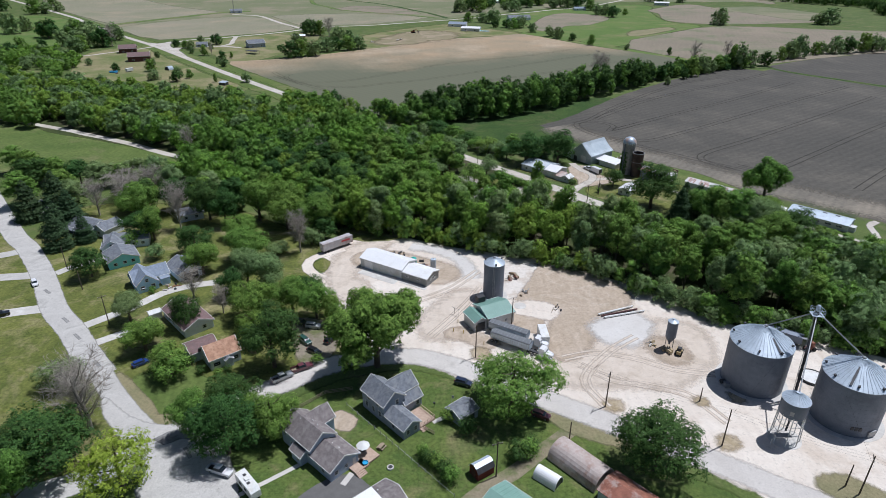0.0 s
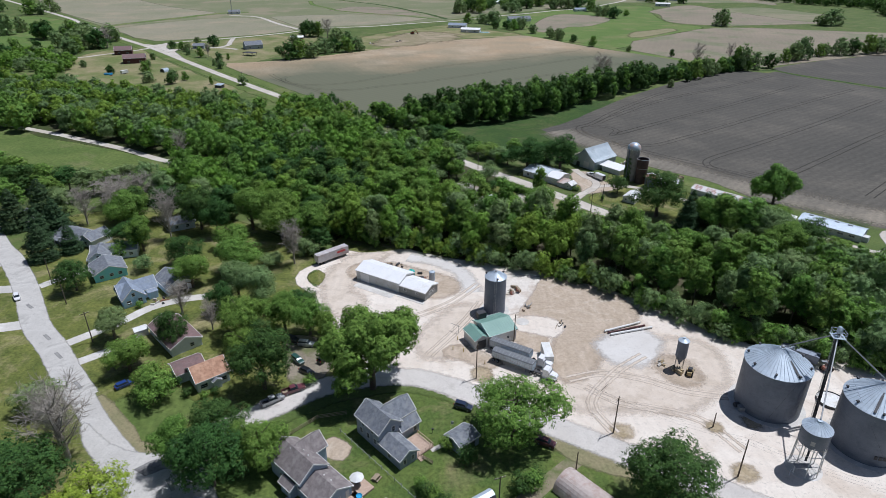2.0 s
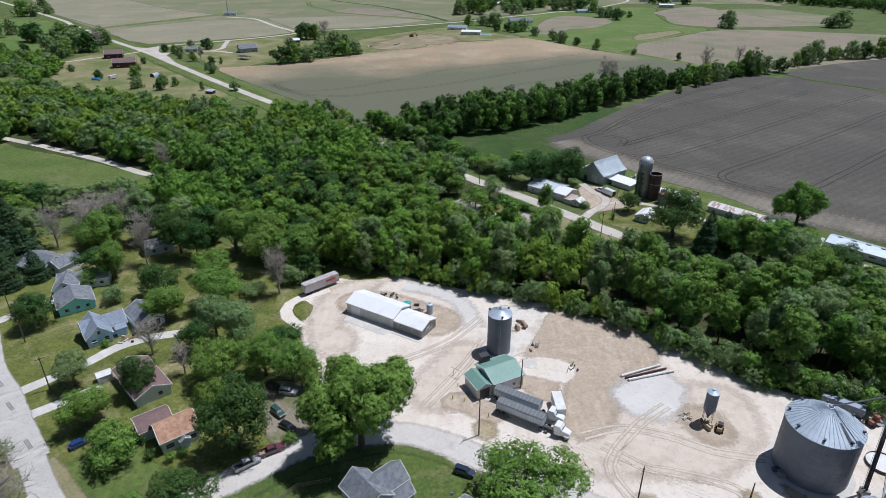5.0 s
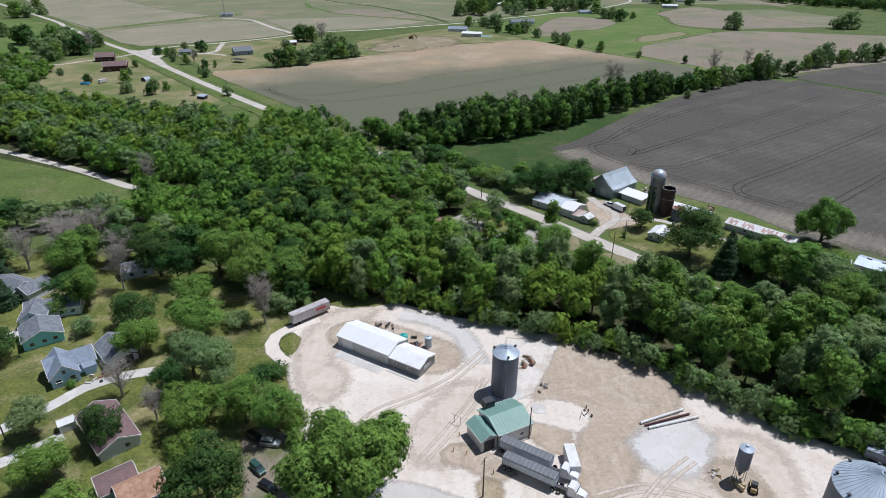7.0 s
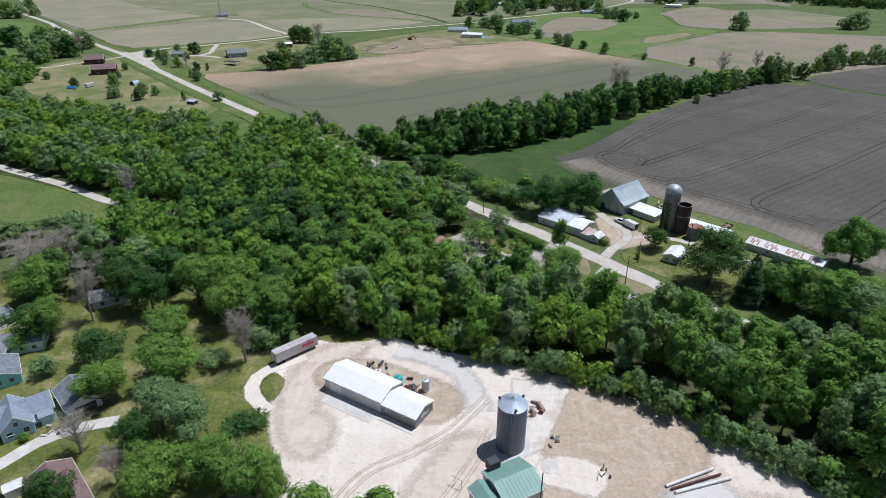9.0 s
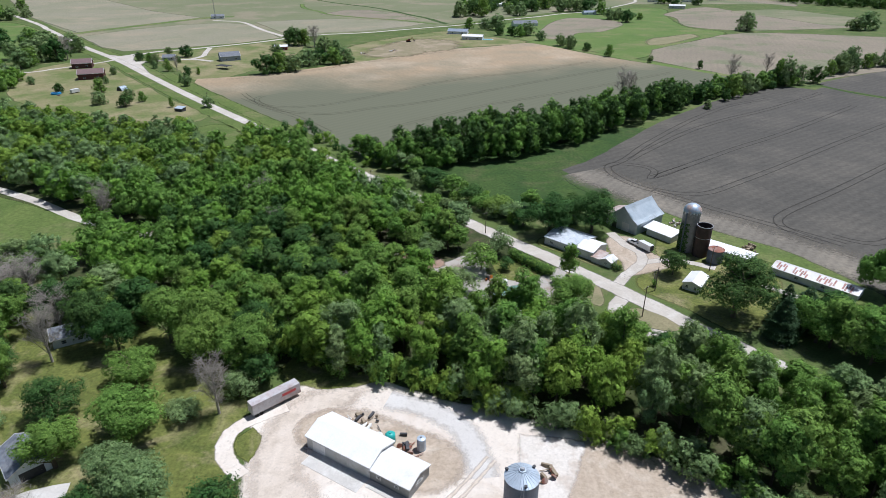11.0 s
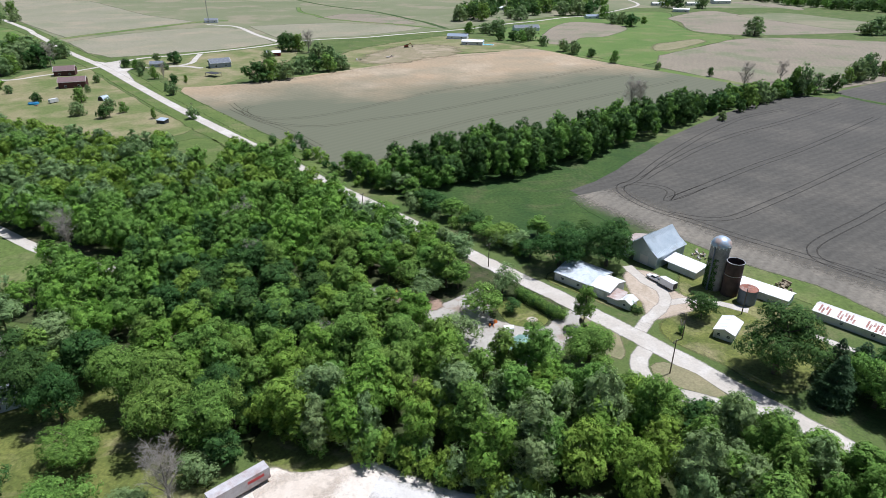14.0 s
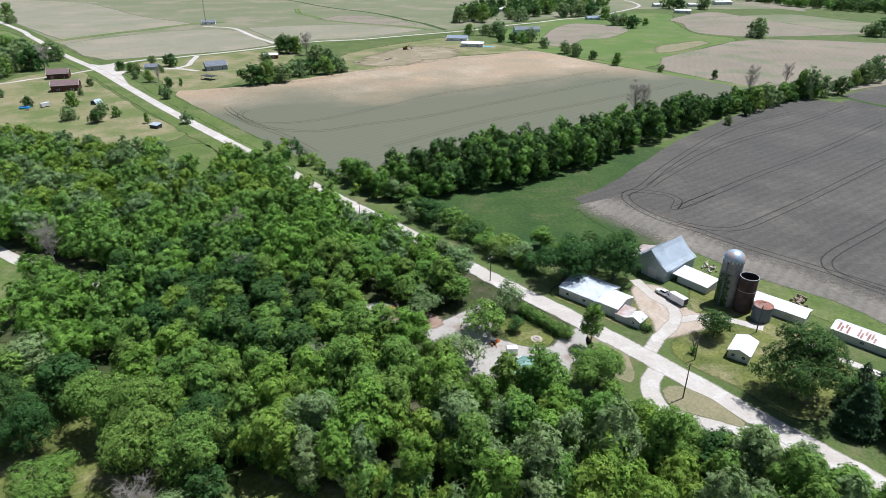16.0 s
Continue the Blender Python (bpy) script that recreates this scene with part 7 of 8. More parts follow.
# ---- far farmsteads ----
FAR = "far houses"
for x, y, yaw, l, w, e, r, wall, roof, label in (
    (-324, 652, 20, 16, 12, 4.4, 7.6, WINE_SIDING, WINE_SHINGLE, "dark red house with maroon roof"),
    (-290, 602, 20, 19, 12, 4.8, 7.8, WINE_SIDING, WINE_SHINGLE, "dark red house with brown roof and white deck"),
    (-395, 640, 10, 14, 9, 3, 5.0, PALE_SIDING, ORANGE_SHINGLE, "tan-roofed pale house behind trees"),
    (-204, 692, 30, 18, 12, 4.2, 7.6, GREY_SIDING, GREY_SHINGLE, "grey house with grey roof beside a drive"),
    (-262, 692, 10, 11, 8, 3, 5.0, GREY_SIDING, GREY_SHINGLE, "small grey house by the junction"),
    (36, 836, -12, 24, 13, 3.6, 5.2, PALE_WALL, WHITE_METAL, "white metal barn at a farmstead"),
    (20, 886, -12, 24, 14, 3.2, 5.6, PALE_SIDING, BLUE_SHINGLE, "grey-roofed house at a farmstead"),
    (112, 966, 10, 33, 14, 3.8, 7, PALE_SIDING, GREY_SHINGLE, "long grey-roofed country house"),
    (94, 1258, 0, 30, 12, 4, 6, PALE_WALL, WHITE_METAL, "long white barn among trees"),
    (233, 1120, 10, 20, 11, 3.2, 5.4, PALE_SIDING, BLUE_SHINGLE, "house beside the gravel road"),
    (407, 1222, -15, 26, 14, 4.5, 6, PALE_WALL, WHITE_METAL, "white metal shed on a far farm"),
    (478, 1352, 0, 30, 12, 4, 6, PALE_WALL, WHITE_METAL, "low white barn on a far farm"),
    (410, 1352, 5, 26, 12, 4, 6, PALE_WALL, WHITE_METAL, "white barn beside far trees"),
    (545, 1396, 10, 34, 16, 5, 7, PALE_WALL, WHITE_METAL, "large white barn on the far slope"),
    (-337, 1060, 15, 18, 11, 3.5, 5.8, PALE_SIDING, GREY_SHINGLE, "lone grey house amid the fields"),
    (-170, 755, 10, 14, 9, 3.6, 5.0, RED_SIDING, WHITE_METAL, "red shed with white roof by a grove"),
):
    h = thing("house" if "house" in label else "farm_barn", pose(x, y, 0, 0, 0, yaw), label, "house" if "house" in label else "barn", FAR)
    block(h, I4, l, w, e, r, wall, roof, [("s", -l / 4, 0.9, 1.6, 1.4), ("s", l / 4, 0.9, 1.6, 1.4)], WHITE, 0.4)
h = thing("field_shelter", pose(-174, 491, 0, 0, 0, -20), "small animal shelter with flat metal roof", "shelter")
mono(h, I4, 6, 4, 2.0, 2.6, DARK_STEEL, GALV_ROOF)
h = thing("round_shed", pose(-243, 555, 0, 0, 0, 70), "small round-topped dark shed on the lawn", "shed")
arch(h, I4, 6, 5, 3.2, GALV_ROOF, DARK_STEEL)
h = thing("camper", pose(-274, 546, 0, 0, 0, 60), "small white camper parked on grass", "camper")
part("body", box(bmesh.new(), 0, 0, 0.6, 6, 2.5, 2.4), WHITE, h)
part("wheel", lathe(bmesh.new(), [(0, -1.3), (0.4, -1.3), (0.4, 1.3), (0, 1.3)], 12, pose(0, 0, 0.4, 90, 0, 0)), RUBBER, h)
h = thing("swimming_pool", pose(-286, 542, 0), "round blue above-ground pool", "pool")
part("pool", lathe(bmesh.new(), [(0, 0.0), (3.4, 0), (3.4, 1.2), (3.2, 1.2), (3.2, 1.05), (0, 1.05)], 28), paint("pool_blue", (0.05, 0.3, 0.6), 0.3), h)
heap("toy_pile", pose(-281, 536, 0), "red play things on the lawn", "toys", [RUST_RED], 4, 0.6, 1.6, 31)


h = thing("excavator", pose(-38, 812, 0, 0, 0, 25), "dark orange excavator parked on graded dirt", "excavator")
DIGGER = paint("digger_orange", (0.2, 0.06, 0.03), 0.6)
for s in (-1.3, 1.3):
    part("track", prism(bmesh.new(), [(s - 0.35, 0), (s + 0.35, 0), (s + 0.35, 1.0), (s - 0.35, 1.0)], -2.4, 2.4), RUBBER, h)
part("body", box(bmesh.new(), -0.6, 0, 1.1, 3.8, 2.8, 1.5), DIGGER, h)
part("cab", box(bmesh.new(), 0.7, 0.8, 1.2, 1.7, 1.2, 2.2), DARK_STEEL, h)
part("boom", bar(bar(bmesh.new(), (1.2, -0.2, 2.2), (4.2, -0.2, 4.8), 0.35), (4.2, -0.2, 4.8), (6.6, -0.2, 1.6), 0.28), DIGGER, h)
part("bucket", prism(bmesh.new(), [(-0.9, 0.4), (0.5, 0.4), (0.5, 1.6), (-0.9, 1.3)], 6.1, 7.3), DARK_STEEL, h)
h = thing("swimming_pool", pose(52, 832, 0, 0, 0, -12), "pale turquoise garden pool beside a white barn", "pool")
part("rim", box(bmesh.new(), 0, 0, 0, 15, 8, 0.3), CONCRETE, h)
part("water", box(bmesh.new(), 0, 0, 0.1, 13.6, 6.6, 0.25), paint("pool_water", (0.2, 0.55, 0.65), 0.15), h)
h = thing("radio_mast", pose(-336, 1046, 0), "thin lattice radio mast beside a small house", "mast")
part("mast", bar(bar(bar(bmesh.new(), (-0.6, -0.4, 0), (-0.3, -0.2, 42), 0.12, 4), (0.6, -0.4, 0), (0.3, -0.2, 42), 0.12, 4), (0, 0.6, 0), (0, 0.3, 42), 0.12, 4), STEEL, h)
part("brace", bar(bmesh.new(), (0, 0, 0), (0, 0, 44), 0.16, 4), STEEL, h)
h = thing("carport", pose(-194, 645, 0, 0, 0, -28), "open dark-roofed carport on the lawn", "carport")
part("roof", box(bmesh.new(), 0, 0, 2.8, 13, 7, 0.2), DARK_STEEL, h)
for x in (-6, 6):
    for y in (-3, 3):
        part("post", box(bmesh.new(), x, y, 0, 0.2, 0.2, 2.8), TIMBER, h)
for k, (x, y) in enumerate(((-170, 600), (-140, 616), (-60, 700))):
    heap("spoil_heap", pose(x + 90, y + 130, 0), "low heap of dug soil and stones", "soil", [DIRT, CONCRETE], 6, 2.0, 2.6, 40 + k)


# ---- vehicles ----
def car_paint(name, colour):
    m, t, bsdf = material(name)
    bsdf.inputs["Base Color"].default_value = (*colour, 1)
    bsdf.inputs["Roughness"].default_value = 0.28
    bsdf.inputs["Coat Weight"].default_value = 0.6
    return m


CAR = {n: car_paint(n + "_car_paint", c) for n, c in dict(white=(0.75, 0.75, 0.76), silver=(0.45, 0.46, 0.47), navy=(0.02, 0.03, 0.06), black=(0.012, 0.012, 0.014), red=(0.13, 0.04, 0.05), blue=(0.02, 0.05, 0.2), green=(0.03, 0.08, 0.07)).items()}
LAMP_RED, LAMP_CLEAR = paint("tail_lamp", (0.4, 0.02, 0.02), 0.25), paint("head_lamp", (0.7, 0.7, 0.68), 0.15)


def loft(bm, sections):
    """A skin through boxes given as (x, half width low, half width high, z low, z high)."""
    rings = []
    for x, wl, wh, zl, zh in sections:
        rings.append([bm.verts.new(p) for p in ((x, -wl, zl), (x, wl, zl), (x, wh, zh), (x, -wh, zh))])
    for a, b in zip(rings, rings[1:]):
        for i in range(4):
            bm.faces.new((a[i], a[(i + 1) % 4], b[(i + 1) % 4], b[i]))
    bm.faces.new(rings[0][::-1])
    bm.faces.new(rings[-1])
    return bm


def wheels(ob, xs, half, r=0.34, width=0.22):
    for x in xs:
        for s in (-1, 1):
            tyre = part("wheel", lathe(bmesh.new(), [(0, -width / 2), (r * 0.9, -width / 2), (r, -width / 3), (r, width / 3), (r * 0.9, width / 2), (0, width / 2)], 16, pose(x, s * half, r, 90, 0, 0)), RUBBER, ob)
            part("rim", lathe(bmesh.new(), [(0, 0), (r * 0.55, 0), (r * 0.6, -0.03), (0, -0.04)], 12, pose(x, s * (half + width / 2), r, 90 if s > 0 else -90, 0, 0)), STEEL, tyre)


def lamps(ob, front, back, half, z):
    for s in (-1, 1):
        part("headlight", box(bmesh.new(), front, s * half * 0.75, z, 0.08, 0.35, 0.16), LAMP_CLEAR, ob)
        part("taillight", box(bmesh.new(), back, s * half * 0.8, z + 0.1, 0.08, 0.25, 0.25), LAMP_RED, ob)


def passenger_car(m, tone, label, suv=False):
    ob = thing("car", m, label, "car")
    hi = 0.25 if suv else 0.0
    b = loft(bmesh.new(), [(-2.25, 0.75, 0.8, 0.35, 0.8 + hi), (-2.1, 0.85, 0.86, 0.25, 0.95 + hi), (-0.4, 0.88, 0.9, 0.22, 0.98 + hi), (0.9, 0.88, 0.88, 0.22, 0.95 + hi), (2.05, 0.82, 0.8, 0.25, 0.78 + hi), (2.25, 0.7, 0.68, 0.35, 0.65 + hi)])
    bmesh.ops.bevel(b, geom=b.edges[:], offset=0.05, segments=1, affect="EDGES")
    part("body", b, CAR[tone], ob)
    back = -2.05 if suv else -1.75
    part("windows", loft(bmesh.new(), [(back, 0.76, 0.74, 0.9 + hi, 0.96 + hi), (back + 0.35, 0.82, 0.66, 0.9 + hi, 1.4 + hi), (0.25, 0.82, 0.64, 0.9 + hi, 1.42 + hi), (1.05, 0.8, 0.76, 0.9 + hi, 0.97 + hi)]), GLASS, ob)
    part("roof", box(bmesh.new(), (back + 0.6) / 2, 0, 1.4 + hi, 0.55 - back, 1.24, 0.06), CAR[tone], ob)
    wheels(ob, (-1.35, 1.35), 0.78, 0.34 + 0.03 * suv)
    lamps(ob, 2.2, -2.25, 0.8, 0.6 + hi)
    return ob


def pickup(m, tone, label, bed=DARK_STEEL):
    ob = thing("pickup_truck", m, label, "pickup truck")
    b = loft(bmesh.new(), [(0.9, 0.92, 0.93, 0.45, 1.18), (1.9, 0.92, 0.9, 0.45, 1.14), (2.75, 0.88, 0.82, 0.45, 1.02), (2.9, 0.8, 0.76, 0.5, 0.92)])
    box(b, 0, 0, 0.45, 1.9, 1.86, 0.75)
    part("body", b, CAR[tone], ob)
    tub = bmesh.new()
    box(tub, -1.9, 0.88, 0.45, 2.0, 0.1, 0.78), box(tub, -1.9, -0.88, 0.45, 2.0, 0.1, 0.78), box(tub, -2.86, 0, 0.45, 0.1, 1.86, 0.78)
    part("bed_sides", tub, CAR[tone], ob)
    part("bed_floor", box(bmesh.new(), -1.9, 0, 0.45, 1.95, 1.66, 0.16), bed, ob)
    part("windows", loft(bmesh.new(), [(-0.9, 0.86, 0.7, 1.2, 1.78), (0.5, 0.86, 0.7, 1.2, 1.8), (1.15, 0.86, 0.82, 1.15, 1.2)]), GLASS, ob)
    part("roof", box(bmesh.new(), -0.2, 0, 1.77, 1.45, 1.36, 0.07), CAR[tone], ob)
    wheels(ob, (-1.85, 1.9), 0.8, 0.38, 0.26)
    lamps(ob, 2.86, -2.92, 0.82, 0.7)
    return ob


passenger_car(pose(5.4, 123.2, 0.06, 0, 0, -24), "navy", "dark navy estate car parked on the road edge", True)
passenger_car(pose(23.4, 111.4, 0.03, 0, 0, -28), "red", "dark red car parked beneath a shade tree", True)
pickup(pose(-46.8, 94.1, 0.07, 0, 0, -20), "white", "white crew-cab pickup truck on the street", CAR["black"])
pickup(pose(-41.0, 125.2, 0.07, 0, 0, 38), "silver", "silver pickup truck parked at the verge")
pickup(pose(-36.8, 129.1, 0.07, 0, 0, 31), "red", "old red pickup with timber in its bed", TIMBER)
passenger_car(pose(-38.4, 141.4, 0, 0, 0, -44), "green", "dark green estate car on the grass", True)
passenger_car(pose(-35.0, 136.7, 0, 0, 0, -32), "black", "black car parked beside the road", False)
passenger_car(pose(-80.0, 131.2, 0, 0, 0, 44), "blue", "dark blue car parked on a lawn", False)
passenger_car(pose(-133.5, 173.5, 0.07, 0, 0, -52), "white", "white car parked on the street", False)
passenger_car(pose(-132.0, 154.4, 0.07, 0, 0, 35), "black", "black car in a driveway", True)
passenger_car(pose(-41.5, 150.6, 0, 0, 0, -30), "black", "dark car beneath the trees", True)
passenger_car(pose(-31.4, 142.2, 0, 0, 0, 60), "black", "dark car behind the big tree", True)
passenger_car(pose(-37.6, 148.8, 0, 0, 0, -10), "silver", "pale blue-grey car among trees", True)
h = thing("camper_trailer", pose(-39.4, 89.5, 0.05, 0, 0, -47), "white camper trailer with roof hatches", "camper")
b = loft(bmesh.new(), [(-3.4, 1.1, 1.1, 0.6, 2.9), (2.6, 1.1, 1.1, 0.6, 2.9), (3.4, 1.1, 1.05, 0.7, 2.3)])
part("body", b, WHITE, h)
part("roof_hatch", box(bmesh.new(), -1.6, 0.2, 2.9, 0.6, 0.6, 0.12), DARK_STEEL, h)
part("roof_hatch", box(bmesh.new(), 0.9, -0.2, 2.9, 0.6, 0.6, 0.12), DARK_STEEL, h)
part("air_unit", box(bmesh.new(), -0.3, 0, 2.9, 1.0, 0.8, 0.28), WHITE, h)
part("window", box(bmesh.new(), -1.2, -1.11, 1.5, 1.2, 0.04, 0.7), GLASS, h)
part("window", box(bmesh.new(), 1.0, -1.11, 1.5, 1.0, 0.04, 0.7), GLASS, h)
wheels(h, (-0.5, 0.35), 1.0, 0.36)
part("tongue", box(bmesh.new(), 4.0, 0, 0.45, 1.3, 0.15, 0.12), DARK_STEEL, h)


def semi_tractor(m, label):
    ob = thing("semi_truck", m, label, "truck", "white semi trucks")
    part("chassis", box(bmesh.new(), -1.6, 0, 0.6, 6.2, 0.9, 0.35), DARK_STEEL, ob)
    part("cab", loft(bmesh.new(), [(-1.0, 1.15, 1.1, 0.9, 3.1), (0.3, 1.15, 1.1, 0.9, 3.1), (0.9, 1.15, 1.1, 0.9, 2.2)]), CAR["white"], ob)
    part("windscreen", loft(bmesh.new(), [(0.32, 1.0, 0.95, 2.15, 2.95), (0.86, 1.05, 1.0, 2.1, 2.3)]), GLASS, ob)
    part("hood", loft(bmesh.new(), [(0.9, 1.05, 0.9, 0.8, 2.1), (2.3, 1.0, 0.75, 0.7, 1.85), (2.6, 0.95, 0.7, 0.7, 1.6)]), CAR["white"], ob)
    for s in (-1, 1):
        part("fender", box(bmesh.new(), 1.9, s * 1.05, 0.9, 1.2, 0.35, 0.25), CAR["white"], ob)
        part("exhaust", bar(bmesh.new(), (-1.2, s * 1.0, 1.0), (-1.2, s * 1.0, 3.9), 0.09), GALV_ROOF, ob)
        part("mirror", box(bmesh.new(), 0.7, s * 1.35, 2.0, 0.1, 0.2, 0.6), STEEL, ob)
        part("fuel_tank", bar(bmesh.new(), (-1.0, s * 0.9, 0.75), (0.4, s * 0.9, 0.75), 0.32, 10), GALV_ROOF, ob)
    wheels(ob, (-4.2, -2.9, 1.9), 1.0, 0.5, 0.3)
    return ob


def grain_trailer(m, label):
    ob = thing("grain_trailer", m, label, "trailer", "hopper trailers")
    part("body", prism(bmesh.new(), [(-0.9, 1.2), (0.9, 1.2), (1.28, 1.9), (1.28, 3.2), (-1.28, 3.2), (-1.28, 1.9)], -5.9, 5.9), GALV_ROOF, ob, "bright ribbed metal sides")
    top = part("tarp", prism(bmesh.new(), [(-1.3, 3.21), (1.3, 3.21), (1.1, 3.45), (0, 3.6), (-1.1, 3.45)], -5.9, 5.9), paint("grey_tarp", (0.17, 0.18, 0.19), 0.6) if "grey_tarp" not in bpy.data.materials else bpy.data.materials["grey_tarp"], ob, "dark grey roll tarp")
    b = bmesh.new()
    for k in range(13):
        prism(b, [(-1.32, 3.22), (1.32, 3.22), (1.12, 3.49), (0, 3.64), (-1.12, 3.49)], -5.8 + 0.96 * k, -5.74 + 0.96 * k)
    part("bow", b, STEEL, top)["kind"] = "stuff"
    b = bmesh.new()
    for k in range(18):
        for s in (-1, 1):
            box(b, -5.8 + 0.68 * k, s * 1.3, 1.9, 0.08, 0.06, 1.3)
    part("side_post", b, STEEL, ob)["kind"] = "stuff"
    for x in (-2.6, 2.6):
        part("hopper", loft(bmesh.new(), [(x - 1.8, 0.8, 0.9, 1.15, 1.3), (x - 0.3, 0.3, 0.9, 0.55, 1.3), (x + 0.3, 0.3, 0.9, 0.55, 1.3), (x + 1.8, 0.8, 0.9, 1.15, 1.3)]), STEEL, ob)
    wheels(ob, (-4.2, -5.4), 1.0, 0.5, 0.3)
    part("landing_leg", box(box(bmesh.new(), 3.9, 0.8, 0, 0.15, 0.15, 1.3), 3.9, -0.8, 0, 0.15, 0.15, 1.3), STEEL, ob)
    return ob


grain_trailer(pose(19.1, 139.9, 0.05, 0, 0, -31.5), "silver hopper trailer with grey tarp, hitched to a truck")
grain_trailer(pose(18.9, 144.7, 0.05, 0, 0, -31.5), "silver hopper trailer with grey tarp beside another")
semi_tractor(pose(27.4, 134.8, 0.05, 0, 0, -31.5), "white long-nosed semi truck hitched to a hopper trailer")
semi_tractor(pose(26.8, 139.7, 0.05, 0, 0, -31.5), "white long-nosed semi truck behind another")
h = thing("box_truck", pose(28.4, 142.9, 0, 0, 0, 92), "short white dump trailer with raised hitch", "trailer")
part("body", box(bmesh.new(), 0, 0, 1.0, 6.6, 2.3, 2.2), WHITE, h)
part("floor", box(bmesh.new(), 0, 0, 0.7, 6.6, 1.6, 0.3), DARK_STEEL, h)
part("hitch", box(bmesh.new(), 4.2, 0, 0.9, 2.2, 0.5, 0.3), RUST_RED, h)
wheels(h, (-1.8, -0.6), 1.0, 0.45, 0.28)

pickup(pose(72.2, 289.0, 0.09, 0, 0, 121), "white", "white pickup truck stopped in the farm drive")
h = thing("cargo_trailer", pose(75.0, 284.3, 0.09, 0, 0, 121), "white enclosed cargo trailer hitched to a pickup", "trailer")
b = loft(bmesh.new(), [(-2.9, 1.1, 1.05, 0.5, 2.7), (2.3, 1.1, 1.05, 0.5, 2.75), (3.1, 0.4, 0.4, 0.6, 2.5)])
part("body", b, CAR["white"], h)
part("rear_door", box(bmesh.new(), -2.93, 0, 0.6, 0.06, 1.9, 1.95), DARK_STEEL, h)
part("tongue", box(bmesh.new(), 3.6, 0, 0.45, 1.1, 0.15, 0.12), DARK_STEEL, h)
wheels(h, (-0.5, 0.3), 1.0, 0.34)

# ---- poles and wires ----
def utility_pole(x, y, height=10.5, arm=True, turn=0.0, lamp=False):
    ob = thing("utility_pole", pose(x, y, 0, 0, 0, turn), "brown wooden utility pole with crossarm" if arm else "plain brown wooden utility pole", "pole", "utility poles")
    part("pole", lathe(bmesh.new(), [(0, 0), (0.17, 0), (0.11, height), (0, height + 0.02)], 10), POLEWOOD, ob)
    if arm:
        part("crossarm", box(bmesh.new(), 0, 0.14, height - 0.7, 2.4, 0.12, 0.14), POLEWOOD, ob)
        for s in (-1.05, -0.5, 0.5, 1.05):
            part("insulator", lathe(bmesh.new(), [(0, 0), (0.06, 0), (0.07, 0.12), (0, 0.16)], 8, pose(s, 0.14, height - 0.56)), WHITE, ob)
    if lamp:
        part("lamp_arm", bar(bmesh.new(), (0, 0, height - 1.2), (1.6, 0, height - 0.9), 0.04), GALV_ROOF, ob)
        part("lamp_head", box(bmesh.new(), 1.8, 0, height - 1.0, 0.6, 0.22, 0.14), GALV_ROOF, ob)
    return ob


POLES = [(9.0, 134.6, 10.5, True, 60), (39.5, 115.1, 10.4, True, 60), (62.5, 102.3, 10.4, False, 0), (85.0, 88.9, 10.5, True, 60), (83.4, 91.0, 6.0, False, 0), (63.1, 117.1, 4.2, False, 0), (20.4, 151.0, 9.0, False, 0), (11.4, 93.4, 9.5, True, 20), (28.5, 103.2, 6.0, False, 0), (-97.7, 150.1, 10.0, True, 45), (-128.9, 184.3, 8.5, False, 0), (-116.2, 170.2, 7.0, False, 0), (17.8, 298.5, 9.0, True, 45), (60.9, 239.5, 10.5, True, 45), (69.5, 255.0, 8.5, False, 0), (92.0, 268.0, 9.0, False, 0), (-31.0, 346.0, 9.0, True, 45), (-160, 505, 9.5, True, 45)]
for x, y, hgt, arm, turn in POLES:
    utility_pole(x, y, hgt, arm, turn)
utility_pole(-143.2, 199.6, 9.0, False, 60, True)
utility_pole(-52.5, 99.5, 8.5, False, 130, True)


def wire(points, sag=0.7):
    me = []
    for a, b in zip(points, points[1:]):
        a, b = Vector(a), Vector(b)
        line = [a.lerp(b, k / 10) - Vector((0, 0, sag * 4 * (k / 10) * (1 - k / 10))) for k in range(11)]
        me.append(tube(line, [0.013] * 11, 3))
    tagged(new("overhead_wire", mesh_of("overhead_wire", *joined(me), DARK_STEEL)), "thin dark overhead wire between poles", "wire", "overhead wires")


for d in (-0.8, 0, 0.8):
    wire([(9 + d * 0.5, 134.6 + d, 9.9), (39.5 + d * 0.5, 115.1 + d, 9.8), (62.5 + d * 0.5, 102.3 + d, 9.9), (85 + d * 0.5, 88.9 + d, 9.9), (110 + d * 0.5, 74 + d, 9.9)])
    wire([(-31 + d, 346 + d, 8.4), (17.8 + d, 298.5 + d, 8.4), (61.2 + d, 241.6 + d, 9.9), (105 + d, 190 + d, 9.9)], 1.2)
tagged(utility_pole(105, 190, 10.5, True, 45), "brown wooden utility pole among roadside trees")
tagged(utility_pole(110, 74, 10.5, True, 60), "brown wooden utility pole beside the road")

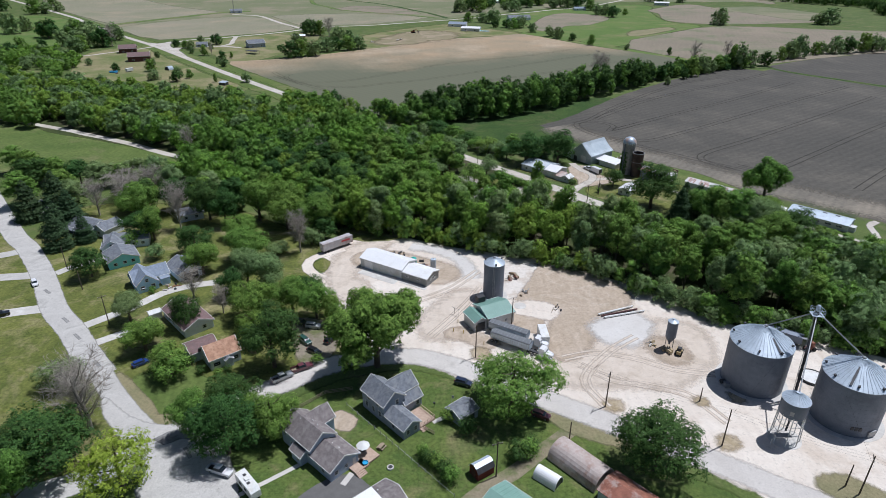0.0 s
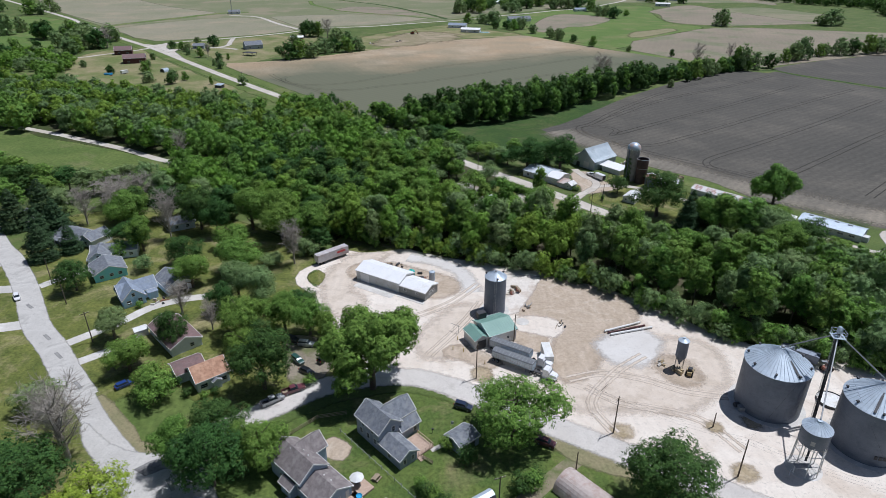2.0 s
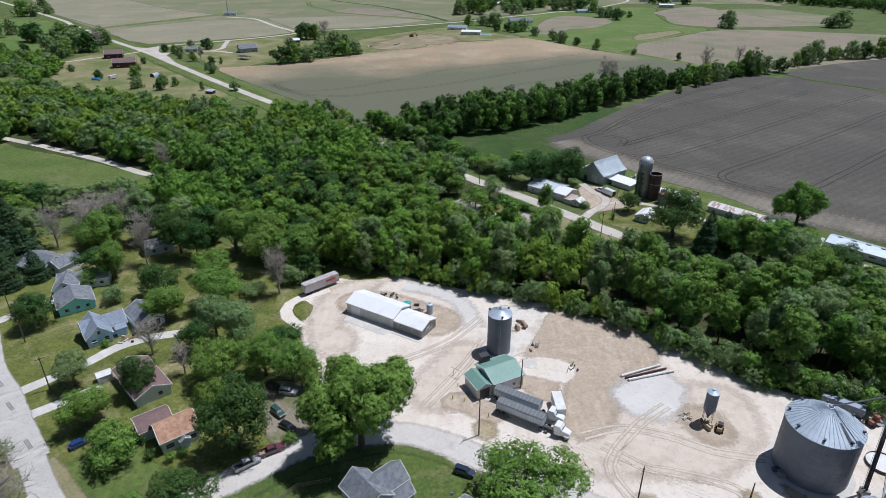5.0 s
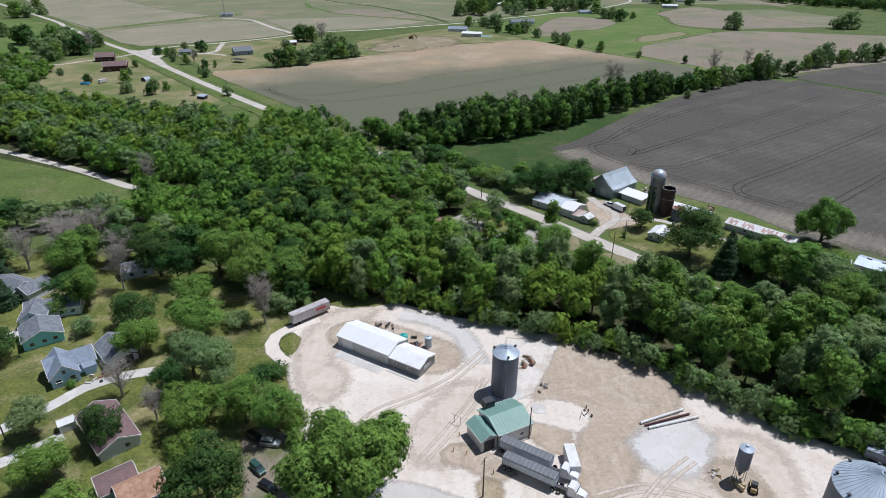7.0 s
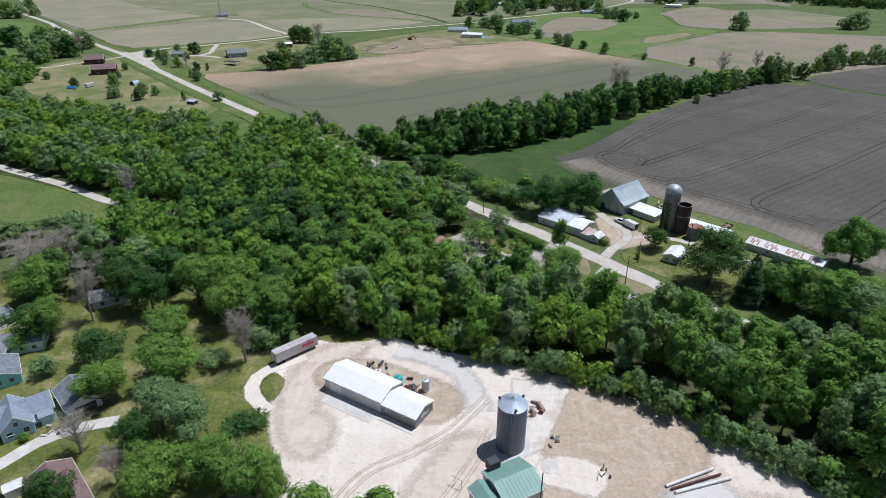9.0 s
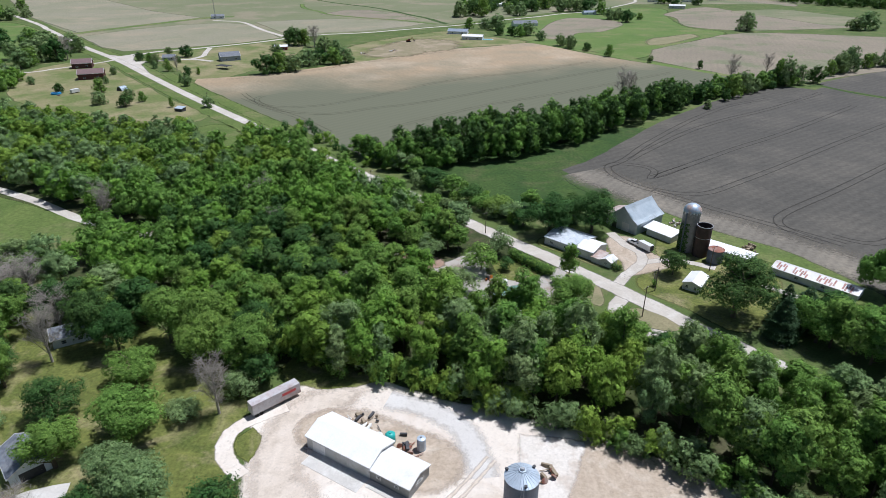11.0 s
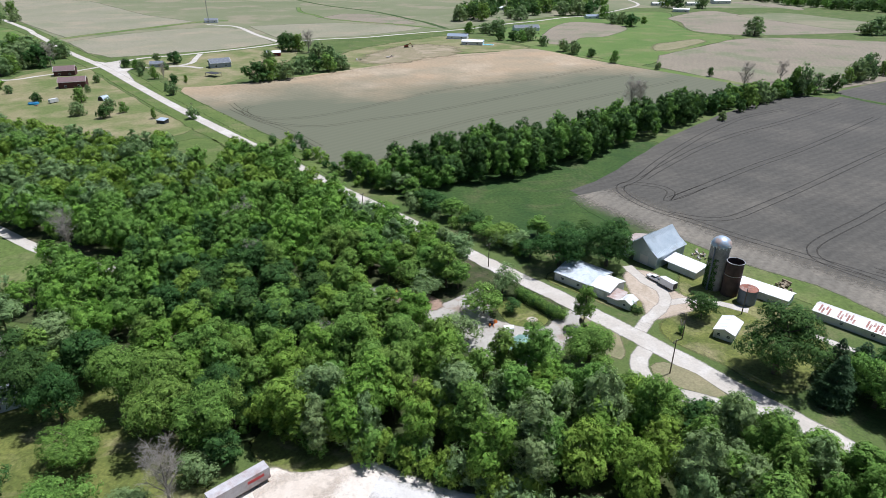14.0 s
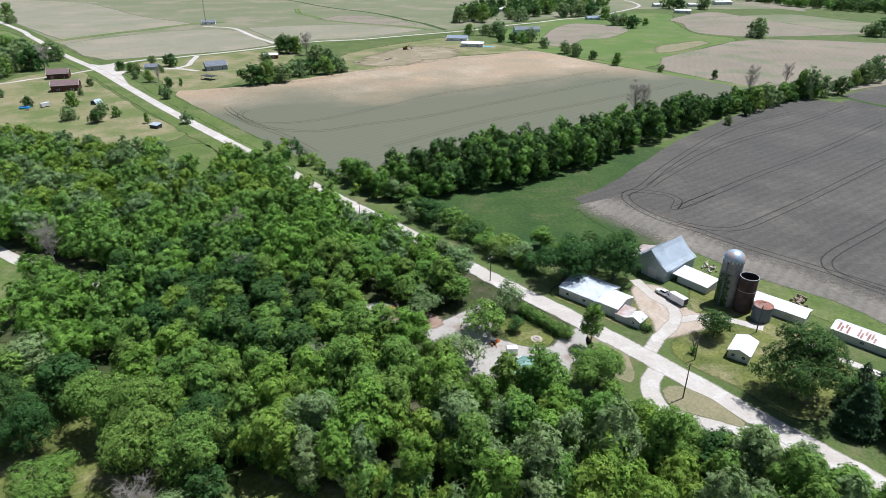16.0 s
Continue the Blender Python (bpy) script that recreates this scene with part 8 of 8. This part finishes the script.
# ---- gardens ----
heap("garden_clutter", pose(-87.6, 171.6, 0), "red and pale garden things by a blue house", "clutter", [RUST_RED, CONCRETE, DARK_STEEL], 10, 1.3, 1.1, 41)
heap("garden_clutter", pose(-101.8, 162.8, 0), "dark garden machine standing on a lawn", "clutter", [DARK_STEEL], 6, 0.5, 0.9, 42)
heap("garden_clutter", pose(-52.5, 137.5, 0), "pale boxes and boards behind a house", "clutter", [WHITE, TIMBER, DARK_STEEL], 10, 1.0, 1.3, 43)
h = thing("picnic_table", pose(-13.4, 101.4, 0, 0, 0, 60), "grey timber picnic table on the lawn", "table")
part("tabletop", box(bmesh.new(), 0, 0, 0.7, 1.8, 0.75, 0.06), TIMBER, h)
for s in (-0.7, 0.7):
    part("bench", box(bmesh.new(), 0, s, 0.42, 1.8, 0.28, 0.05), TIMBER, h)
    part("leg", box(bmesh.new(), s, 0, 0, 0.08, 1.5, 0.44), TIMBER, h)
h = thing("fire_ring", pose(-11.0, 95.6, 0), "round stone fire ring on the lawn", "fire pit")
part("ring", lathe(bmesh.new(), [(0.5, 0), (0.75, 0), (0.75, 0.35), (0.5, 0.35), (0.5, 0)], 18), CONCRETE, h)
part("ash", lathe(bmesh.new(), [(0, 0.1), (0.5, 0.1), (0.5, 0), (0, 0)], 18), DARK_STEEL, h)
h = thing("parasol", pose(-17.2, 99.6, 0.55), "white garden parasol over a deck table", "parasol")
part("pole", bar(bmesh.new(), (0, 0, 0), (0, 0, 2.4), 0.03), STEEL, h)
part("canopy", lathe(bmesh.new(), [(1.5, 1.95), (1.55, 1.9), (0.8, 2.25), (0, 2.5), (0, 2.46), (0.8, 2.2), (1.5, 1.88)], 8), WHITE, h)
part("table", lathe(bmesh.new(), [(0, 0.7), (0.6, 0.7), (0.6, 0.75), (0, 0.75)], 12), DARK_STEEL, h)
h = thing("paddling_pool", pose(-16.4, 96.4, 0.56), "small bright blue paddling pool on the deck", "pool")
part("pool", lathe(bmesh.new(), [(0, 0), (0.6, 0), (0.65, 0.3), (0.55, 0.3), (0.55, 0.1), (0, 0.1)], 16), paint("paddling_blue", (0.05, 0.35, 0.6), 0.35), h)


def fence(name, a, b, height, gap, rails, mat, label):
    a, b = Vector((*a, 0)), Vector((*b, 0))
    d = b - a
    ob = thing(name, pose(a.x, a.y, 0, 0, 0, math.degrees(math.atan2(d.y, d.x))), label, "fence")
    n = max(1, round(d.length / gap))
    post = box(bmesh.new(), 0, 0, 0, 0.1, 0.1, height)
    first = part("post", post, mat, ob)
    for k in range(1, n + 1):
        o = new("post", first.data)
        o.parent, o.location = ob, (d.length * k / n, 0, 0)
    for k in range(rails):
        part("rail", box(bmesh.new(), d.length / 2, 0, height * (k + 0.7) / rails - 0.1, d.length, 0.06, 0.12 if rails > 1 else 0.05), mat, ob)
    return ob


fence("rail_fence", (-40.5, 107.8), (-29.0, 119.5), 1.2, 2.4, 3, TIMBER, "weathered three-rail timber fence beside the road")
fence("rail_fence", (-29.0, 119.5), (-22.5, 121.0), 1.2, 2.4, 3, TIMBER, "weathered three-rail timber fence under a tree")
fence("wire_fence", (-23.0, 115.0), (-9.6, 100.8), 1.2, 2.2, 1, STEEL, "thin chain-link fence between lawns")
fence("wire_fence", (-9.6, 100.8), (2.5, 87.8), 1.2, 2.2, 1, STEEL, "thin chain-link fence between lawns")
fence("deck_barrier", (-4.2, 107.4), (-1.8, 105.6), 1.1, 0.6, 3, TIMBER, "short timber garden barrier")
h = thing("flag_pole", pose(2.3, 116.0, 0), "short flagpole with a white flag on the lawn", "flag")
part("pole", bar(bmesh.new(), (0, 0, 0), (0, 0, 2.6), 0.03), WHITE, h)
part("flag", box(bmesh.new(), 0.3, 0, 1.7, 0.55, 0.03, 0.8), WHITE, h)
h = thing("letter_box", pose(-1.9, 115.0, 0), "black post box on the lawn", "post box")
part("post", box(bmesh.new(), 0, 0, 0, 0.1, 0.1, 1.0), DARK_STEEL, h)
part("box", box(bmesh.new(), 0, 0, 1.0, 0.5, 0.3, 0.35), DARK_STEEL, h)


# ---- trees that stand apart ----
VILLAGE = [("giant", 1, -17.2, 130.6, 1.22, 1.3), ("broad", 1, 16.4, 113.2, 1.42, 1.05), ("broad", 2, 45.2, 95, 1.3, 0.98), ("broad", 2, -82.8, 94, 1.45, 1), ("broad", 3, -65, 89.6, 1.15, 0.95), ("small", 1, -95.5, 122.5, 1.6, 1), ("bare", 2, -80.8, 107, 1.8, 1.45), ("bare", 1, -84.5, 110.5, 1, 1.2), ("bare", 0, -72.4, 323.5, 1, 1.1), ("bare", 1, -28.6, 242.6, 0.9, 1), ("bare", 2, -133.9, 311.4, 1.1, 1.15), ("bare", 1, -60, 290, 0.9, 1.1), ("bare", 0, -76, 318, 0.8, 1), ("small", 0, -69.7, 126, 1.4, 1), ("broad", 0, -83.5, 84.6, 0.8, 0.95), ("bare", 1, -51.5, 197.5, 1.05, 1.25), ("bare", 0, -141, 230.5, 1.2, 1.2), ("bare", 2, -131, 237, 1.4, 1.1), ("bare", 1, -127, 250, 1.5, 1.15), ("bare", 0, -102.5, 217.5, 1.1, 1.3), ("bare", 2, -108.6, 233, 1.4, 1), ("bare", 0, -138, 249, 2.4, 0.95), ("bare", 1, -78.2, 165, 1, 0.85), ("wood", 2, -100, 245, 1.4, 0.9), ("wood", 5, -88, 238, 1.3, 0.85), ("wood", 6, -125, 238, 1.4, 0.8), ("wood", 7, -150, 232, 1.4, 0.85), ("wood", 0, -165, 247, 1.5, 0.9), ("wood", 3, -178, 240, 1.5, 0.9), ("wood", 1, -188, 262, 1.5, 0.9), ("wood", 2, -140, 262, 1.4, 0.85), ("wood", 7, -120, 255, 1.3, 0.8), ("wood", 4, -205, 250, 1.6, 0.9), ("wood", 6, -225, 268, 1.6, 0.95), ("small", 2, -110, 104, 1.6, 1.2), ("broad", 3, -98, 88, 1.1, 0.9), ("wood", 5, -104.6, 237, 1.2, 0.9), ("wood", 1, -123.4, 236, 1.1, 0.9), ("wood", 3, -207, 282, 1.4, 0.8), ("wood", 6, -196, 276, 1.4, 0.85), ("wood", 1, -186, 269, 1.4, 0.8), ("wood", 0, -176, 266, 1.4, 0.85), ("wood", 5, -166, 264, 1.4, 0.8), ("wood", 2, -155, 263, 1.4, 0.75), ("wood", 6, -146, 265, 1.3, 0.7), ("wood", 0, -134, 263, 1.2, 0.7), ("broad", 0, -126.9, 231.7, 1.13, 0.6), ("broad", 2, -113.1, 209.5, 1.09, 0.73), ("small", 0, -114.3, 202.1, 0.95, 0.75), ("small", 1, -101.7, 192.4, 1, 0.75), ("broad", 2, -88.6, 195.2, 0.93, 0.73), ("broad", 0, -80.8, 180.8, 0.97, 0.73), ("broad", 2, -94, 226, 1.07, 1.13), ("broad", 2, -86, 221, 0.8, 1), ("broad", 1, -75.9, 209, 0.96, 0.67), ("broad", 0, -69.1, 189.1, 1.24, 0.87), ("broad", 4, -63, 172, 0.87, 0.87), ("broad", 4, -55.5, 167.5, 1, 0.93), ("broad", 2, -66.3, 165.8, 0.61, 0.67), ("broad", 1, -56.2, 153.5, 1, 0.87), ("small", 1, -59.3, 196.8, 1.3, 0.6), ("shrub", 1, -46.5, 172, 2.2, 1.1), ("shrub", 1, -43, 173.5, 2, 1), ("broad", 0, -45, 156, 0.87, 0.8), ("broad", 1, -37.5, 154, 0.8, 0.83), ("broad", 0, -32.5, 151.8, 0.53, 0.6), ("broad", 0, -73.9, 225.9, 1.2, 1.13), ("spruce", 0, -166.4, 226.5, 1.4, 1.13), ("spruce", 1, -159.5, 234.5, 1.5, 1.2), ("spruce", 0, -140.5, 200.5, 1.15, 0.95), ("spruce", 1, -145.6, 219.2, 1.3, 1.07), ("spruce", 0, -148.5, 213, 1.15, 1.0), ("spruce", 1, -134, 206.5, 0.9, 0.75), ("broad", 2, -117.5, 178.7, 0.83, 0.73), ("broad", 0, -108.3, 207, 0.8, 0.87), ("broad", 0, -121.8, 227, 1.2, 1), ("broad", 4, -92, 151.5, 0.75, 0.6), ("broad", 2, -74.1, 148.3, 0.64, 0.73), ("broad", 0, -81.2, 137.2, 0.93, 0.6), ("small", 0, -72, 128.6, 1.4, 1.1), ("broad", 2, -44.2, 130.2, 1.1, 1.22), ("broad", 1, -52, 141, 0.67, 0.73), ("broad", 2, -49.5, 111.5, 0.95, 0.7), ("broad", 2, -46.8, 99.6, 1.08, 1.0), ("broad", 1, -38, 105, 0.84, 0.8), ("broad", 0, -55.5, 105, 0.73, 0.8), ("bare", 0, -66.2, 156.5, 0.7, 0.75), ("wood", 1, -86, 236, 1.3, 0.95), ("wood", 0, -100, 238, 1.3, 0.9), ("wood", 5, -112, 236, 1.2, 0.9), ("broad", 0, -47.8, 213.7, 1.15, 1.05), ("broad", 1, -60.5, 217, 1.15, 1.1), ("broad", 0, -62, 224, 1.1, 1.15), ("wood", 1, -44.5, 208.5, 0.9, 0.62), ("broad", 2, -47, 221, 1, 1.1), ("small", 1, -48.5, 203.5, 1.2, 0.9)]
for k, (kind, n, x, y, wide, tall) in enumerate(VILLAGE):
    plant(kind, n, x, y, wide, tall, 67 * k)
for k, (x, y, s) in enumerate(((-4.3, 99.0, 0.9), (-2.9, 97.4, 1.1), (-1.3, 95.8, 1.0), (0.4, 94.0, 1.15), (2.0, 92.2, 1.2), (16.8, 98.2, 1.5), (18.6, 99.2, 1.3), (20.0, 101.6, 1.0), (1.0, 110.0, 1.0), (5.5, 106.5, 1.4), (-58, 126.5, 0.7), (-56, 128, 0.7), (-92.6, 168.5, 0.7), (-62.5, 127.5, 0.8), (59.5, 271.5, 0.8), (-67.5, 132, 1.1), (-33.5, 131.8, 0.9))):
    plant("shrub", k, x, y, s, s, 50 * k)
FARM_TREES = [("broad", 2, 88, 239.5, 1.5, 1.28), ("spruce", 0, 96.2, 228.4, 1.05, 0.95), ("spruce", 1, 100.5, 236, 0.95, 0.9), ("spruce", 0, 105.5, 234.5, 1.2, 0.9), ("small", 2, 78.6, 265.4, 1.5, 1.1), ("wood", 3, 42.8, 260.8, 0.72, 0.84), ("broad", 2, 58.5, 299, 1.3, 1.15), ("broad", 2, 42, 298, 1.25, 1.05), ("small", 0, 24.6, 316, 1.9, 1.1), ("small", 1, 29, 312.5, 1.6, 1), ("wood", 6, 5.7, 340, 1.2, 0.56), ("small", 0, 14.4, 268.6, 1.8, 1.3), ("small", 1, 21.1, 279.6, 1.4, 1.3), ("broad", 0, 40.3, 242.2, 1.15, 0.78), ("giant", 0, 141.4, 251, 0.85, 1), ("wood", 0, 108, 224, 1.4, 1.05), ("wood", 3, 114.5, 216.5, 1.5, 1.05), ("wood", 4, 119, 219, 1.2, 0.68), ("wood", 1, 126, 206, 1.3, 0.68), ("wood", 5, 111, 232, 1.2, 0.88), ("wood", 6, 134, 194, 1.3, 0.77), ("wood", 0, 145, 180, 1.4, 0.83), ("wood", 7, 52, 309, 1.2, 0.52), ("wood", 0, 47, 303, 1.1, 0.56), ("wood", 5, 33, 305, 0.95, 0.43), ("small", 2, 14, 330, 1.6, 1), ("small", 0, 18, 322, 1.4, 0.9), ("small", 2, -2, 346, 1.8, 1.2), ("wood", 1, -6, 352, 1.1, 0.52), ("wood", 3, 7, 283, 1, 0.6), ("small", 1, -4, 279, 1.7, 1), ("small", 0, -8, 286, 1.9, 1.2), ("wood", 0, 0.5, 289, 1.1, 0.6), ("small", 1, 6.5, 252, 1.7, 1.3), ("small", 0, 28, 240.5, 1.8, 1.2), ("small", 2, 23, 268.8, 0.8, 0.6), ("wood", 0, 41.5, 235.5, 0.9, 0.53), ("wood", 6, 47, 228, 1, 0.55), ("wood", 3, 53.5, 222, 1, 0.58), ("wood", 5, 60, 218, 1, 0.56), ("wood", 0, 66.5, 213.5, 1.05, 0.77), ("wood", 7, 73.5, 210, 1, 0.72), ("wood", 4, 79.5, 205.5, 1, 0.72), ("wood", 6, 86.5, 201, 1.1, 0.72), ("small", 0, 57.5, 219.5, 1.2, 0.8), ("small", 2, 71.5, 211, 1.2, 0.8), ("wood", 0, -43, 396, 1.3, 0.69), ("wood", 5, -36, 391, 1.2, 0.73), ("wood", 3, -25, 388, 1.1, 0.6), ("wood", 1, -30, 381, 1.2, 0.52), ("wood", 6, 64, 312, 1.1, 0.65), ("wood", 1, 54, 316, 1.1, 0.6), ("wood", 4, 46, 313, 1, 0.56), ("wood", 3, 38, 322, 1, 0.52), ("wood", 0, -12, 363, 1.1, 0.6), ("wood", 2, -20, 372, 1, 0.56), ("wood", 3, 90, 196, 1.1, 0.72), ("wood", 7, 94, 190, 1.2, 0.75), ("wood", 7, 99, 189, 1.3, 0.95), ("wood", 2, 105, 183, 1.3, 0.95), ("wood", 7, 92.5, 194.5, 1.25, 0.9), ("wood", 2, 111, 177, 1.3, 0.95), ("wood", 0, 118, 170, 1.3, 0.95), ("broad", 1, 113, 221, 1.25, 1.0), ("broad", 4, 120.5, 213, 1.2, 0.95), ("broad", 0, 126.5, 221, 1.05, 0.85), ("broad", 1, 105.5, 226.5, 1.0, 0.9), ("broad", 2, 131, 207, 1.15, 0.9), ("broad", 0, 122, 202, 1.1, 0.9)]
for k, (kind, n, x, y, wide, tall) in enumerate(FARM_TREES):
    plant(kind, n, x, y, wide, tall, 41 * k)
for k in range(13):
    s = k / 12
    plant("shrub", k, 26.0 + 11.3 * s, 278.4 - 13.6 * s, 1.15, 1.05, 70 * k, "clipped roadside hedge shrub", "roadside hedge")

# far trees by the junction, along the grass strips and round the farmsteads: place and crown radius
FAR_TREES = [(-382, 687, 14), (-367, 687, 11), (-375, 660, 9), (-378, 741, 10), (-378, 749, 5), (-408, 741, 10), (-438, 767, 11), (-447, 767, 9), (-325, 576, 3), (-289, 689, 4), (-275, 679, 4), (-265, 670, 5), (-273, 719, 4), (-252, 708, 7), (-240, 634, 4), (-248, 677, 3), (-257, 647, 3), (-213, 609, 4), (-207, 617, 2), (-199, 571, 4), (-210, 586, 2), (-286, 546, 4), (-256, 549, 5), (-224, 527, 4), (-237, 510, 5), (-216, 503, 5), (-211, 517, 3), (-280, 617, 3), (-268, 581, 2), (-150, 622, 10), (-139, 628, 9), (-128, 634, 9), (-121, 659, 9), (-113, 669, 8), (-101, 669, 9), (-91, 679, 8), (-165, 716, 6), (-161, 785, 11), (-150, 784, 8), (-121, 740, 10), (-105, 715, 7), (-175, 814, 7)]
BELT_TREES = [(180, 497, 3, 6), (201, 520, 4, 9), (212, 533, 7, 15), (225, 546, 7, 16), (235, 551, 6, 10), (254, 562, 4, 6), (262, 570, 5, 19), (269, 570, 8, 22), (282, 576, 6, 15), (298, 582, 7, 14), (327, 613, 5, 12), (340, 623, 8, 18), (353, 630, 8, 21), (370, 648, 5, 10), (381, 648, 6, 12), (391, 655, 6, 12), (406, 657, 9, 17), (421, 659, 9, 17), (440, 666, 9, 18), (454, 672, 9, 17), (468, 679, 7, 12), (487, 690, 9, 16)]
WEST_TREES = [(-534, 794, 13), (-466, 756, 14), (-478, 764, 9), (-415, 694, 9), (-532, 821, 9), (-421, 668, 6), (-648, 1031, 14), (-632, 1034, 11), (-635, 1077, 9), (-731, 1074, 16), (-703, 1180, 10), (-406, 712, 10), (-409, 746, 12), (-428, 625, 7), (-427, 642, 7), (-376, 645, 9)]
FARMSTEAD_TREES = [(-184, 502, 2), (-159, 502, 4), (27, 1081, 14), (49, 1100, 14), (61, 1080, 13), (107, 1120, 9), (120, 1099, 12), (147, 1163, 12), (177, 1209, 14), (197, 1162, 14), (220, 1162, 14), (238, 1162, 12), (235, 1345, 12), (69, 920, 11), (56, 933, 8), (70, 869, 5), (36, 933, 7), (106, 869, 10), (114, 823, 6), (85, 869, 7), (93, 857, 7), (129, 783, 7), (137, 765, 7), (151, 747, 5), (165, 711, 5), (196, 677, 3), (390, 912, 14), (230, 645, 3), (252, 1119, 10), (246, 1042, 9), (260, 1042, 9), (263, 1008, 11), (290, 1042, 5), (530, 917, 10), (546, 917, 14), (421, 1285, 14), (415, 1314, 14), (468, 1285, 12)]
rng = np.random.default_rng(8)
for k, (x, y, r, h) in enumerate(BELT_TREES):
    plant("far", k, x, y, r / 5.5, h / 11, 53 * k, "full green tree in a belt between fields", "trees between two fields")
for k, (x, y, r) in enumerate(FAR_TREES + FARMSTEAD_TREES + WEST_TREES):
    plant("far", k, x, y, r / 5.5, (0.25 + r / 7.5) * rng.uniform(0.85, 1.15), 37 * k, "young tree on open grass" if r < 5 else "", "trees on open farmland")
for k, (x, y, s) in enumerate(((-361, 694, 1.7), (-138, 775, 1.8), (-232, 634, 0.7), (130, 527, 1.6), (137, 533, 1.3), (234, 589, 1.5), (278, 621, 1.2))):
    plant("bare", k, x, y, s, 0.45 + 0.7 * s, 61 * k)
stand("far_woods", scatter(rng, [(20, 1140), (60, 1130), (120, 1150), (210, 1200), (260, 1240), (330, 1390), (300, 1450), (120, 1420), (40, 1300)], 24), "far woodland beyond the road", rng, (10, 16), (6, 9), 300, 1.5)
stand("far_woods", scatter(rng, [(600, 1500), (640, 1420), (655, 1330), (690, 1270), (720, 1215), (760, 1180), (690, 1010), (700, 960), (900, 1040), (1100, 1100), (1200, 1300), (900, 1560)], 19), "dark woodland on the horizon", rng, (13, 19), (8, 11), 260, 1.9)
stand("far_woods", scatter(rng, [(-460, 628), (-431, 662), (-383, 632), (-357, 612), (-338, 585), (-322, 545), (-318, 515), (-335, 520), (-350, 545), (-395, 566), (-440, 590)], 10), "woodland beside the red houses", rng, (6, 12), (4, 7), 420, 0.95)
stand("underwood", [s for s in scatter(rng, [(-46, 219), (-28, 212), (-12, 209), (-2, 204), (14, 196), (32, 190), (52, 178), (69, 163), (82, 150), (102, 141), (125, 132), (128, 137), (84, 156), (54, 183), (16, 201), (-10, 215), (-14, 220), (-20, 222), (-44, 226)], 2.7)], "bushy undergrowth along the wood's edge", rng, (3.0, 8.5), (1.7, 3.2), 340, 0.44, 9)
stand("roadside_scrub", [s for s in scatter(rng, [(-100, 452), (-40, 372), (12, 322), (30, 305), (38, 312), (20, 334), (-30, 392), (-90, 462)], 5.5) if not by_road(*s, 7.0) and rng.random() < 0.45], "bushes along the county road", rng, (2, 6), (1.6, 3.0), 300, 0.42, 9)

stand("tree_line", [s for s in scatter(rng, [(-62, 405), (-47, 398), (-30, 386), (-12, 384), (8, 388), (12, 378), (-6, 366), (-20, 366), (-36, 382), (-58, 402)], 6.5) if not by_road(*s, 8)], "trees where the belt meets the county road", rng, (8, 17), (3.0, 5.0), 620, 0.66)
